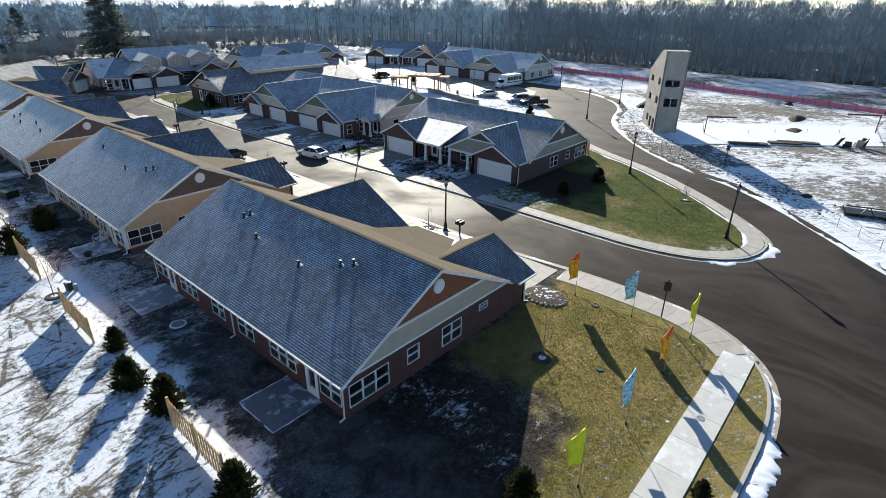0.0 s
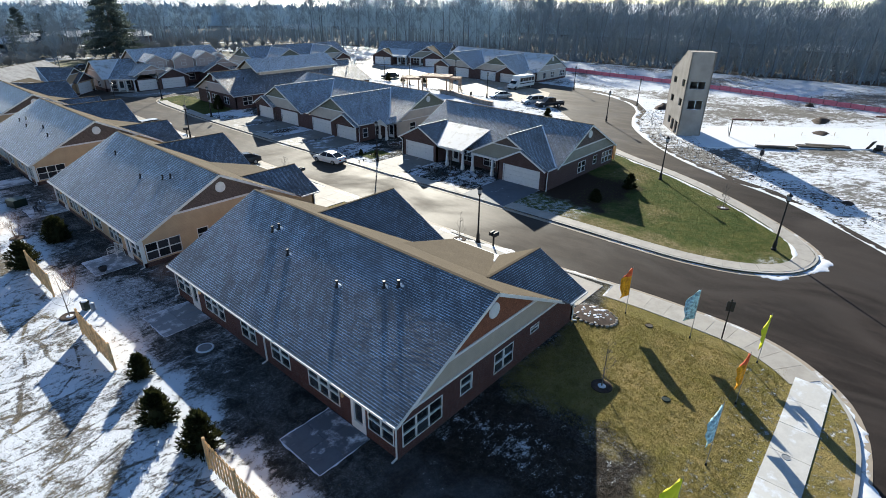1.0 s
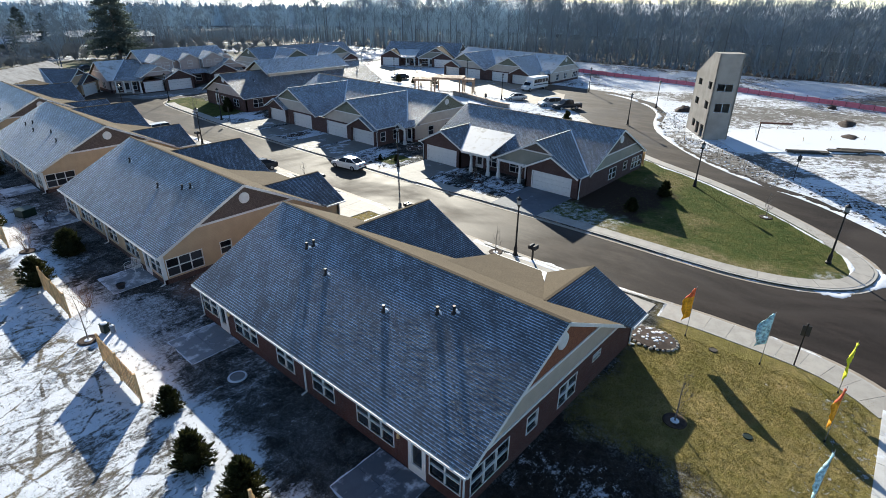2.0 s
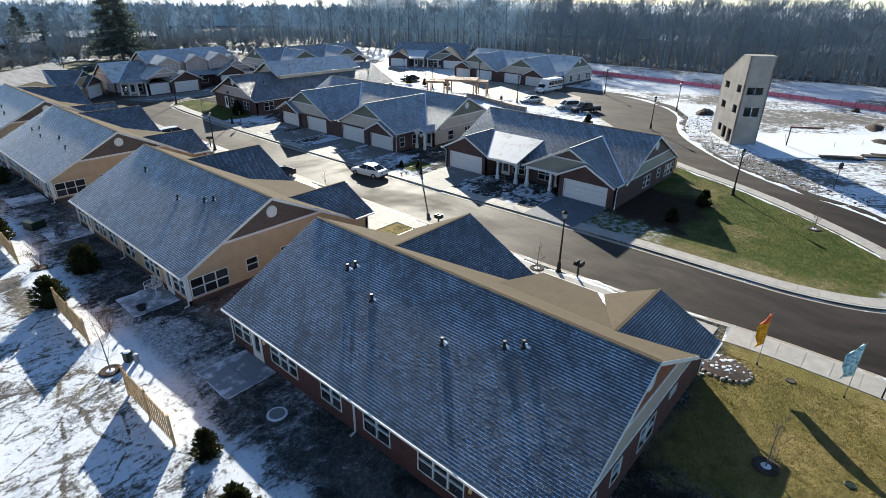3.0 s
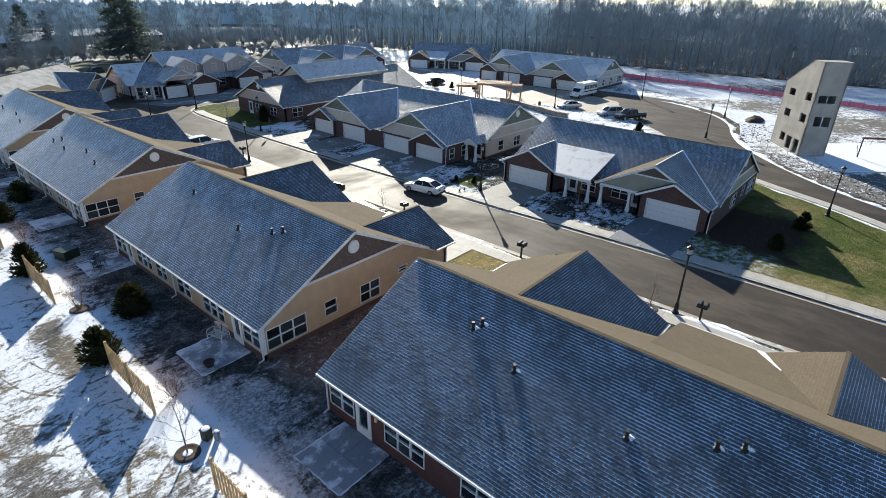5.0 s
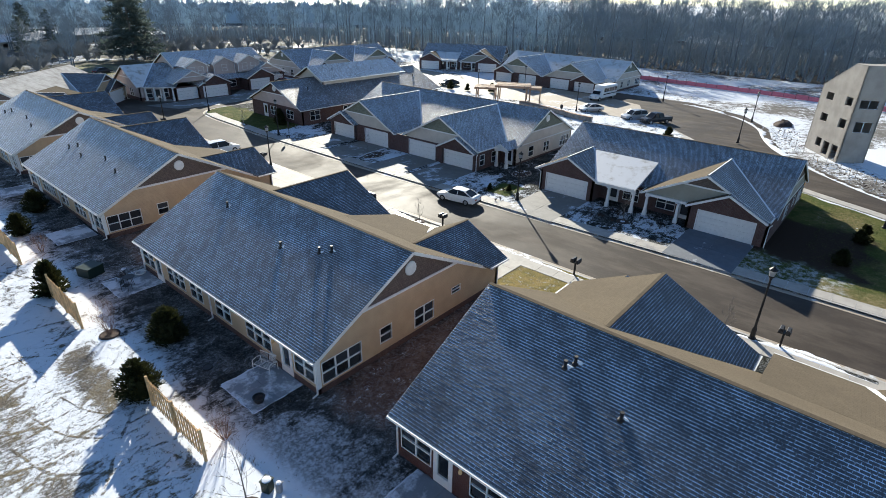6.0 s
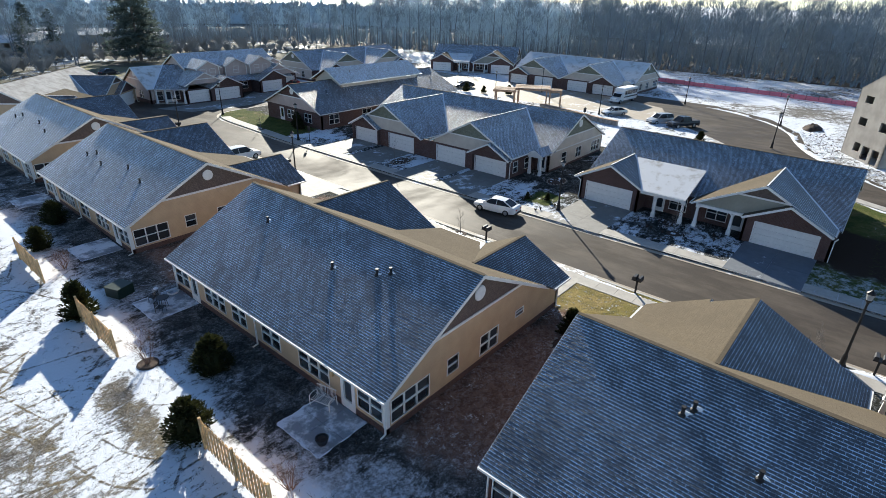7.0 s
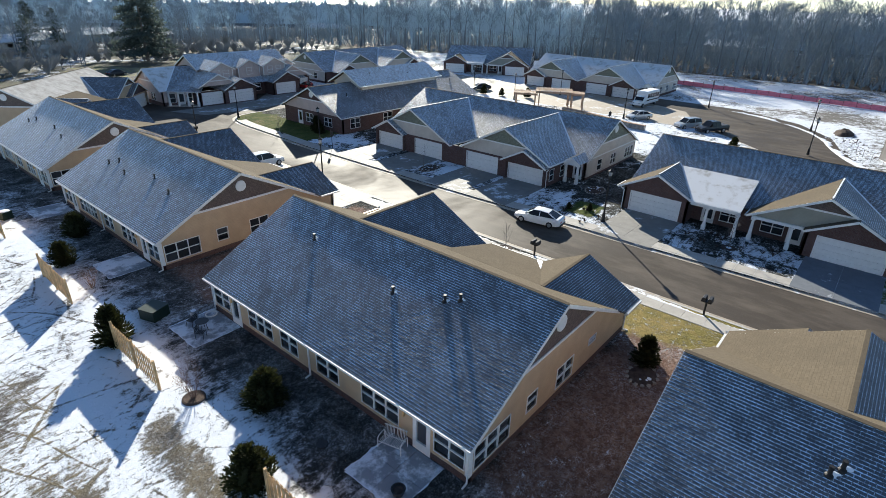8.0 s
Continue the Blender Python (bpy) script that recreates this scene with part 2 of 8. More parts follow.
def yard_ground():
    """Turf of the housing block: rime and thin snow behind the houses, wet brown beds between them, winter lawn at the
    corner, shade painted dark beside the first house.
    """
    m = Nodes("yard", 0.95, 0.0, 0.04)
    p = m.world_place()
    s = m.split(p)
    wob = m.math("MULTIPLY", m.math("SUBTRACT", m.noise(p, 0.35, 4, 0.65), 0.5), 6.0)
    big = m.noise(p, 0.13, 4, 0.6)
    mid = m.noise(p, 0.55, 5, 0.68, 0.8)
    fine = m.noise(p, 3.2, 5, 0.75)
    blades = m.noise(m.scaled(p, (1.0, 1.0, 0.3)), 14.0, 4, 0.7)
    open_yard = region(m, s, -90, 8.2, -60, 160, 1.2, wob)
    strip = m.math("MAXIMUM", region(m, s, 7.2, 9.2, -60, 34, 0.9, wob), region(m, s, 7.2, 10.6, 34, 160, 0.9, wob))
    beds = m.math("MAXIMUM", region(m, s, 14, 33, 37.5, 43.5, 0.8, wob), region(m, s, 14, 33, 66.5, 73.3, 0.8, wob))
    # Dark box beside the first brick house: its shade, put into the ground colour.
    shade_patch = region(m, s, 11.5, 21.0, 4.4, 14.2, 0.8, wob)
    # Darker brown box on the side of the house across the street.
    side_patch = region(m, s, 50.5, 61.5, 22.5, 31.5, 0.8, wob)
    # Lawn colour stops inside the house's shadow edge, so the shaded ground is darker.
    lawn = m.math("MAXIMUM", m.math("MAXIMUM", region(m, s, 21.5, 37.5, -9, 13.8, 1.0, wob), region(m, s, 13.5, 37.5, -9, 4.9, 0.8, m.math("MULTIPLY", wob, 0.4))), region(m, s, 30.0, 37, 37.0, 44.5, 0.5, wob))
    green = m.math("MAXIMUM", m.math("MAXIMUM", region(m, s, 45, 76, 2, 31, 0.5, wob), region(m, s, 43, 52, 98, 123, 0.5, wob)), region(m, s, 46.9, 50.6, 54.2, 57.2, 0.3, m.math("MULTIPLY", wob, 0.25)))
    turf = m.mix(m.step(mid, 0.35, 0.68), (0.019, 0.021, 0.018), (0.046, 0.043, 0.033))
    lawn_c = m.mix(m.step(m.math("ADD", m.math("MULTIPLY", big, 0.6), m.math("MULTIPLY", mid, 0.5)), 0.42, 0.72), (0.145, 0.13, 0.03), (0.30, 0.225, 0.09))
    lawn_c = m.mix(m.step(m.noise(p, 1.3, 5, 0.7), 0.42, 0.66, 0.0, 0.6), lawn_c, (0.085, 0.075, 0.025))
    lawn_c = m.mix(m.step(fine, 0.5, 0.72, 0.0, 0.5), lawn_c, (0.26, 0.205, 0.10))
    lawn_c = m.mix(m.step(m.noise(p, 24.0, 4, 0.75), 0.42, 0.7, 0.0, 0.7), lawn_c, (0.30, 0.25, 0.12))
    green_c = m.mix(m.step(mid, 0.35, 0.7), (0.048, 0.072, 0.018), (0.105, 0.110, 0.032))
    green_c = m.mix(m.step(m.math("ADD", m.math("MULTIPLY", big, 0.6), m.math("MULTIPLY", fine, 0.4)), 0.5, 0.66, 0.0, 0.75), green_c, (0.22, 0.17, 0.085))
    green_c = m.mix(m.step(blades, 0.45, 0.75, 0.0, 0.4), green_c, (0.15, 0.15, 0.06))
    tan = region(m, s, 44.5, 48.2, 8, 26, 0.9, wob)
    green_c = m.mix(m.math("MULTIPLY", tan, m.step(m.noise(p, 1.1, 5, 0.7), 0.3, 0.6, 0.25, 0.9)), green_c, m.mix(m.step(fine, 0.4, 0.65), (0.15, 0.125, 0.055), (0.25, 0.205, 0.115)))
    bed_c = m.mix(m.step(fine, 0.4, 0.65), (0.125, 0.075, 0.055), (0.23, 0.155, 0.12))
    soil = m.mix(m.step(big, 0.40, 0.6), MUD, (0.20, 0.165, 0.105))
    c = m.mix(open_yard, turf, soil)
    c = m.mix(beds, c, bed_c)
    c = m.mix(lawn, c, lawn_c)
    c = m.mix(green, c, green_c)
    c = m.mix(shade_patch, c, m.mix(m.step(fine, 0.4, 0.65), (0.022, 0.019, 0.016), (0.05, 0.042, 0.034)))
    c = m.mix(side_patch, c, (0.05, 0.035, 0.026))
    ruts = m.noise(m.scaled(p, (0.5, 1.7, 1.0)), 1.3, 7, 0.78, 0.5)
    v = m.math("ADD", m.math("ADD", m.math("MULTIPLY", big, 0.55), m.math("MULTIPLY", mid, 0.45)), m.math("ADD", m.math("MULTIPLY", fine, 0.42), m.math("MULTIPLY", ruts, 0.5)))
    drift = region(m, s, 7.5, 12.8, 35.5, 43, 0.8, wob)
    back = region(m, s, 7, 14.5, -20, 140, 1.0, wob)
    mud_shade = m.math("MAXIMUM", region(m, s, -60, 4.2, 4, 31, 1.5, wob), m.math("MAXIMUM", m.math("MULTIPLY", region(m, s, -60, 2.9, 41, 66, 1.0, wob), 1.7), m.math("MULTIPLY", region(m, s, 4.9, 6.6, 50, 57.5, 0.6, m.math("MULTIPLY", wob, 0.4)), 2.8)))
    # Extra bare ground under a fence's cast shadow deepens that shade in the colour.
    mud_shade = m.math("MAXIMUM", mud_shade, m.math("MULTIPLY", region(m, s, 3.6, 6.9, 36.5, 45.5, 0.8, m.math("MULTIPLY", wob, 0.4)), 1.5))
    front = m.math("MAXIMUM", region(m, s, 44.5, 52, 33, 98, 0.8, wob), m.math("MULTIPLY", region(m, s, 74, 100, 46, 122, 1.0, wob), 1.6))
    bare = region(m, s, 9.6, 15, 2, 27, 1.5, wob)
    level = m.math("ADD", 1.08, m.math("MULTIPLY", open_yard, -0.225))
    level = m.math("ADD", level, m.math("ADD", m.math("MULTIPLY", mud_shade, 0.06), m.math("MULTIPLY", front, -0.13)))
    level = m.math("ADD", level, m.math("ADD", m.math("MULTIPLY", back, -0.015), m.math("MULTIPLY", bare, 0.12)))
    level = m.math("ADD", level, m.math("MULTIPLY", strip, -0.15))
    level = m.math("ADD", level, m.math("MULTIPLY", beds, 0.02))
    level = m.math("SUBTRACT", level, m.math("MULTIPLY", drift, 0.15))
    level = m.math("ADD", level, m.math("MULTIPLY", m.math("MAXIMUM", lawn, green), 0.10))
    # wheel tracks: narrow wandering lines in four directions, each worn in places only
    track = 0.0
    bend = m.math("MULTIPLY", m.noise(p, 0.05, 2, 0.5), 14.0)
    for k, (turn, gap) in enumerate(((20, 1.9), (75, 2.7), (118, 2.2), (152, 3.3))):
        ca, sa = math.cos(radians(turn)), math.sin(radians(turn))
        q = m.math("ADD", m.math("ADD", m.math("MULTIPLY", s[0], ca), m.math("MULTIPLY", s[1], sa)), bend)
        q = m.math("ABSOLUTE", m.math("SUBTRACT", m.math("FRACT", m.math("DIVIDE", q, gap)), 0.5))
        line = m.math("MULTIPLY", m.step(q, 0.015, 0.05, 1.0, 0.0), m.step(m.noise(m.scaled(p, (1 + 0.1 * k, 1, 1)), 0.16 + 0.03 * k, 3, 0.6), 0.43, 0.57))
        track = m.math("MAXIMUM", track, line)
    v = m.math("SUBTRACT", v, m.math("MULTIPLY", m.math("MULTIPLY", track, open_yard), 0.11))
    v = m.math("ADD", v, m.math("MULTIPLY", m.math("SUBTRACT", m.noise(p, 7.0, 4, 0.75), 0.5), 0.3))
    soft = m.math("ADD", 0.05, m.math("ADD", m.math("MULTIPLY", back, 0.035), m.math("MULTIPLY", open_yard, 0.01)))
    churn = m.noise(m.scaled(p, (0.6, 1.8, 1.0), 35), 4.5, 6, 0.8, 0.8)
    v = m.math("ADD", v, m.math("MULTIPLY", m.math("SUBTRACT", churn, 0.5), m.math("MULTIPLY", open_yard, 0.5)))
    v = m.math("ADD", v, m.math("MULTIPLY", m.math("SUBTRACT", m.noise(p, 2.0, 6, 0.8), 0.5), m.math("MULTIPLY", back, 0.42)))
    cover = m.step(m.math("SUBTRACT", v, level), m.math("MULTIPLY", soft, -1.0), soft)
    dusted = m.math("MULTIPLY", m.math("MAXIMUM", region(m, s, 14, 36, -3, 4.0, 1.2, wob), region(m, s, 29, 37, 36, 45, 0.6, wob)), m.step(m.noise(p, 2.6, 6, 0.8), 0.56, 0.64))
    cover = m.math("MAXIMUM", cover, m.math("MULTIPLY", dusted, 0.8))
    thin = m.step(m.noise(p, 4.5, 6, 0.8), 0.40, 0.60, 0.35, 1.0)
    cover = m.math("MULTIPLY", cover, m.math("SUBTRACT", 1.0, m.math("MULTIPLY", m.math("MULTIPLY", back, m.step(s[0], 8.8, 10.0)), m.math("SUBTRACT", 1.0, thin))))
    hoar = m.math("MAXIMUM", region(m, s, 44.5, 50.4, 23.5, 33, 0.9, wob), region(m, s, 47.5, 50.8, 3.0, 7.0, 0.6, m.math("MULTIPLY", wob, 0.3)))
    cover = m.math("MAXIMUM", cover, m.math("MULTIPLY", hoar, m.step(m.noise(p, 1.7, 6, 0.8), 0.44, 0.62, 0.0, 0.55)))
    speck = m.math("MULTIPLY", m.step(m.math("ADD", blades, m.math("MULTIPLY", m.noise(p, 5.0, 4, 0.7), 0.8)), 0.86, 1.04), m.step(mid, 0.38, 0.62, 0.25, 1.0))
    rime = m.math("MULTIPLY", speck, m.math("MULTIPLY", m.math("SUBTRACT", 0.28, m.math("MULTIPLY", bare, 0.17)), m.math("SUBTRACT", 1.0, m.math("MAXIMUM", m.math("MAXIMUM", lawn, green), m.math("MULTIPLY", shade_patch, 0.8)))))
    cover = m.math("MAXIMUM", cover, rime)
    m.bump(m.math("MULTIPLY", m.math("ADD", blades, m.math("MULTIPLY", fine, 2.0)), m.math("SUBTRACT", 1.0, m.math("MULTIPLY", cover, 0.75))), 0.9, 0.07)
    c = m.mix(m.math("MULTIPLY", back, m.step(mid, 0.35, 0.65, 0.015, 0.07)), c, SNOW)
    return m.out(m.mix(cover, c, SNOW))


def asphalt():
    m = Nodes("asphalt", 0.62, 0.0, 0.5)
    p = m.world_place()
    s = m.split(p)
    big = m.noise(p, 0.09, 5, 0.6, 0.6)
    mid = m.noise(m.scaled(p, (1.0, 0.35, 1.0)), 0.5, 5, 0.65)
    fine = m.noise(p, 30.0, 4, 0.7)
    old = m.step(m.math("ADD", s[1], m.math("MULTIPLY", big, 12.0)), 14.0, 40.0)
    bend = m.math("ADD", m.math("MULTIPLY", s[0], 0.42), m.math("MULTIPLY", m.noise(p, 0.035, 2, 0.5), 26.0))
    sweep = m.noise(m.join(m.math("ADD", bend, m.math("MULTIPLY", s[1], 0.25)), m.math("MULTIPLY", s[1], 0.05), 0.0), 0.5, 3, 0.55)
    fresh = m.mix(m.step(mid, 0.4, 0.7), (0.015, 0.0112, 0.0105), (0.033, 0.025, 0.0225))
    fresh = m.mix(m.step(sweep, 0.42, 0.68, 0.0, 0.75), fresh, (0.050, 0.041, 0.037))
    worn = m.mix(m.step(mid, 0.4, 0.7), (0.062, 0.051, 0.042), (0.108, 0.090, 0.073))
    c = m.mix(old, fresh, worn)
    c = m.mix(m.step(fine, 0.5, 0.8, 0.0, 0.25), c, (0.17, 0.16, 0.15))
    m.bump(fine, 0.25, 0.01)
    m.put(m.bsdf.inputs["Specular IOR Level"], m.step(old, 0.0, 1.0, 0.10, 0.08))
    return m.out(c, m.step(m.math("ADD", big, m.math("MULTIPLY", old, -0.2)), 0.2, 0.6, 0.6, 0.88))


def concrete(name, color=(0.42, 0.39, 0.35), snow=0.0):
    m = Nodes(name, 0.75, 0.0, 0.35)
    p = m.world_place()
    big, mid, fine = m.noise(p, 0.25, 4, 0.6), m.noise(p, 1.3, 5, 0.7), m.noise(p, 22.0, 4, 0.7)
    tone = m.step(m.each(), 0.0, 1.0, 0.0, 0.3)
    c = m.mix(m.step(mid, 0.35, 0.7), color, tuple(x * 0.78 for x in color))
    c = m.mix(tone, c, tuple(x * 0.7 for x in color))
    c = m.mix(m.step(fine, 0.5, 0.8, 0.0, 0.3), c, tuple(min(1, x * 1.25) for x in color))
    if snow:
        v = m.math("ADD", m.math("MULTIPLY", big, 0.6), m.math("MULTIPLY", mid, 0.5))
        c = m.mix(m.step(v, 0.62 - 0.3 * snow, 0.74 - 0.3 * snow), c, SNOW)
    m.bump(fine, 0.2, 0.01)
    return m.out(c)


def leaf_mat(name, c1, c2):
    m = Nodes(name, 0.7, 0.0, 0.2)
    c = m.mix(m.island(), c1, c2)
    return m.out(c)


def blade_mat(name, c1, c2, thin=0.45):
    """Thin dry blades: part of the light passes through."""
    m = Nodes(name, 0.7, 0.0, 0.2)
    c = m.mix(m.island(), c1, c2)
    m.put(m.bsdf.inputs["Base Color"], c)
    glow, both = m.tree.nodes.new("ShaderNodeBsdfTranslucent"), m.tree.nodes.new("ShaderNodeMixShader")
    m.put(glow.inputs["Color"], c)
    both.inputs[0].default_value = thin
    m.tree.links.new(m.bsdf.outputs[0], both.inputs[1])
    m.tree.links.new(glow.outputs[0], both.inputs[2])
    m.tree.links.new(both.outputs[0], m.tree.nodes["Material Output"].inputs["Surface"])
    return m.mat


def bark(name, c1, c2):
    m = Nodes(name, 0.9, 0.0, 0.1)
    n = m.noise(m.scaled(m.place(), (6, 6, 1)), 2.0, 4)
    return m.out(m.mix(n, c1, c2))


MAT = dict(
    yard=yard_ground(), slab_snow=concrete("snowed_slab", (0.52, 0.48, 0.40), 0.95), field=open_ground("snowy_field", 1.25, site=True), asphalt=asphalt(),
    # East driveway concrete is darkened: house shade put into its colour.
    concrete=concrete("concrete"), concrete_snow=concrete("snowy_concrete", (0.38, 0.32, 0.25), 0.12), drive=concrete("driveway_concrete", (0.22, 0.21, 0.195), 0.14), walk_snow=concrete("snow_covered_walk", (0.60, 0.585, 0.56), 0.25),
    # Second patio concrete is dark blue-grey for the shade it lies in.
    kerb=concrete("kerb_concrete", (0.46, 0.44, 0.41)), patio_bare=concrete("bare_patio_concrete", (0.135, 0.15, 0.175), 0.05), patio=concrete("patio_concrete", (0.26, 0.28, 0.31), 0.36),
    brick=brick_wall("red_brick", (0.105, 0.040, 0.034), (0.07, 0.03, 0.027), (0.13, 0.105, 0.095)),
    brick_dark=brick_wall("dark_brick", (0.11, 0.060, 0.052), (0.078, 0.044, 0.040), (0.145, 0.12, 0.11)),
    siding_grey=siding("beige_siding", (0.44, 0.38, 0.31)), siding_tan=siding("tan_siding", (0.49, 0.355, 0.225)),
    siding_sage=siding("sage_siding", (0.30, 0.29, 0.24)), siding_pale=siding("pale_siding", (0.55, 0.49, 0.42)), siding_pink=siding("rose_siding", (0.50, 0.41, 0.37)),
    shake_rust=shake("rust_shake", (0.26, 0.10, 0.055)), shake_grey=shake("grey_shake", (0.15, 0.115, 0.10)), shake_sage=shake("sage_shake", (0.22, 0.23, 0.18)),
    # far_x, mid_x: rime raised to hold grazing sun and distance haze too.
    frost_shade_y=roof_skin("frosted_shaded_shingles_long", 1, 1.0), frost_shade_x=roof_skin("frosted_shaded_shingles_cross", 0, 0.5), far_x=roof_skin("rimed_lit_shingles_cross", 0, 2.2), mid_x=roof_skin("thin_rimed_hazed_shingles_cross", 0, 1.2),
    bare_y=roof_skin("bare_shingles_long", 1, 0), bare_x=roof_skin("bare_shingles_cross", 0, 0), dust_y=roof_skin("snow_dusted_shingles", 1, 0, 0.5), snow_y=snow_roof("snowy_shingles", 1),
    trim=paint("white_trim", (0.72, 0.71, 0.69), 0.5, 0, 0.06), glass=window_glass(), door=paint("garage_white", (0.74, 0.73, 0.71), 0.45, 0, 0.05),
    black=paint("black_metal", (0.012, 0.012, 0.013), 0.5, 0.0), dark=paint("dark_plastic", (0.03, 0.03, 0.033), 0.5), lead=paint("vent_metal", (0.012, 0.012, 0.014), 0.55, 0.0),
    cedar=paint("cedar", (0.60, 0.39, 0.19), 0.75, 0, 0.3, 2.0, 30, 0.2), timber=paint("pergola_timber", (0.36, 0.24, 0.16), 0.75, 0, 0.25, 2.0, 30, 0.2),
    block=paint("grey_block", (0.33, 0.30, 0.265), 0.9, 0, 0.16, 0.5, 12, 0.3), stone=paint("garden_stone", (0.33, 0.30, 0.26), 0.9, 0, 0.3, 2.0, 14, 0.4),
    # Woods barks hold the blue-grey haze of distance in their colour.
    twig=bark("bush_twigs", (0.16, 0.10, 0.075), (0.27, 0.18, 0.14)), bark=bark("bark", (0.13, 0.115, 0.105), (0.22, 0.20, 0.185)), woods=bark("faint_haze_bark", (0.18, 0.215, 0.245), (0.30, 0.345, 0.385)), woods_haze=bark("deep_haze_bark", (0.36, 0.45, 0.52), (0.52, 0.62, 0.69)), sunny_lawn=open_ground("sunny_lawn", 1.55, 0.6, 1.0, (0.21, 0.20, 0.065)), woods_trunk=bark("woods_trunk_bark", (0.11, 0.125, 0.14), (0.21, 0.235, 0.26)), litter=open_ground("leaf_litter", 1.42, 1.0, 0.35), far_yard=open_ground("far_lawns", 1.36, 0.6, 0.7, (0.085, 0.085, 0.035)),
    # Pine needles are greyed and lightened for the haze of distance.
    evergreen=blade_mat("evergreen_leaves", (0.010, 0.015, 0.005), (0.045, 0.046, 0.014), 0.35), pine=blade_mat("hazed_needles", (0.075, 0.10, 0.09), (0.12, 0.145, 0.13), 0.4),
    grass=blade_mat("lawn_blades", (0.11, 0.105, 0.02), (0.30, 0.24, 0.08)), dead_grass=blade_mat("dead_blades", (0.06, 0.05, 0.035), (0.20, 0.165, 0.11)), green_grass=blade_mat("green_blades", (0.05, 0.075, 0.02), (0.15, 0.14, 0.05)),
    thicket=bark("thicket_bark", (0.17, 0.18, 0.185), (0.33, 0.33, 0.33)),
    mulch=paint("mulch", (0.06, 0.042, 0.034), 0.95, 0, 0.4, 4, 18, 0.5), green_box=paint("green_box", (0.010, 0.024, 0.017), 0.5),
    tyre=paint("tyre", (0.018, 0.018, 0.018), 0.85), rim=paint("rim", (0.45, 0.45, 0.46), 0.35, 0.8), lamp_glass=paint("lantern_glass", (0.28, 0.29, 0.30), 0.15),
    silver=paint("silver_paint", (0.48, 0.49, 0.50), 0.28, 0.5, 0.04), car_white=paint("white_paint", (0.75, 0.75, 0.74), 0.25, 0.0, 0.03),
    car_dark=paint("dark_car_paint", (0.035, 0.037, 0.042), 0.25, 0.2, 0.05), car_glass=paint("car_glass", (0.012, 0.013, 0.015), 0.08), red=paint("red_lens", (0.35, 0.02, 0.02), 0.3),
    orange=paint("orange_cloth", (0.85, 0.32, 0.01), 0.7, 0, 0.45, 6.0, 20), flag_red=paint("red_cloth", (0.66, 0.12, 0.04), 0.7, 0, 0.3, 5.0, 20), flag_blue=paint("blue_cloth", (0.36, 0.56, 0.66), 0.7, 0, 0.6, 5.0, 20),
    yellow=paint("yellow_cloth", (0.62, 0.63, 0.02), 0.7, 0, 0.12, 1.2, 20), pole=paint("flag_pole", (0.32, 0.32, 0.32), 0.4, 0.4),
    fence_red=paint("red_mesh", (0.72, 0.20, 0.24), 0.8, 0, 0.15), rust=paint("rusted_steel", (0.12, 0.06, 0.045), 0.8, 0.2), tarp=paint("torn_board", (0.40, 0.36, 0.32), 0.8, 0, 0.3),
    lumber=paint("stacked_lumber", (0.07, 0.06, 0.05), 0.9, 0, 0.3), snow=paint("snow", SNOW, 0.7, 0, 0.05, 1.0, 12, 0.4), bare_door=paint("wood_door", (0.22, 0.10, 0.06), 0.5), pebble=paint("slate_cap", (0.20, 0.20, 0.21), 0.8),
)


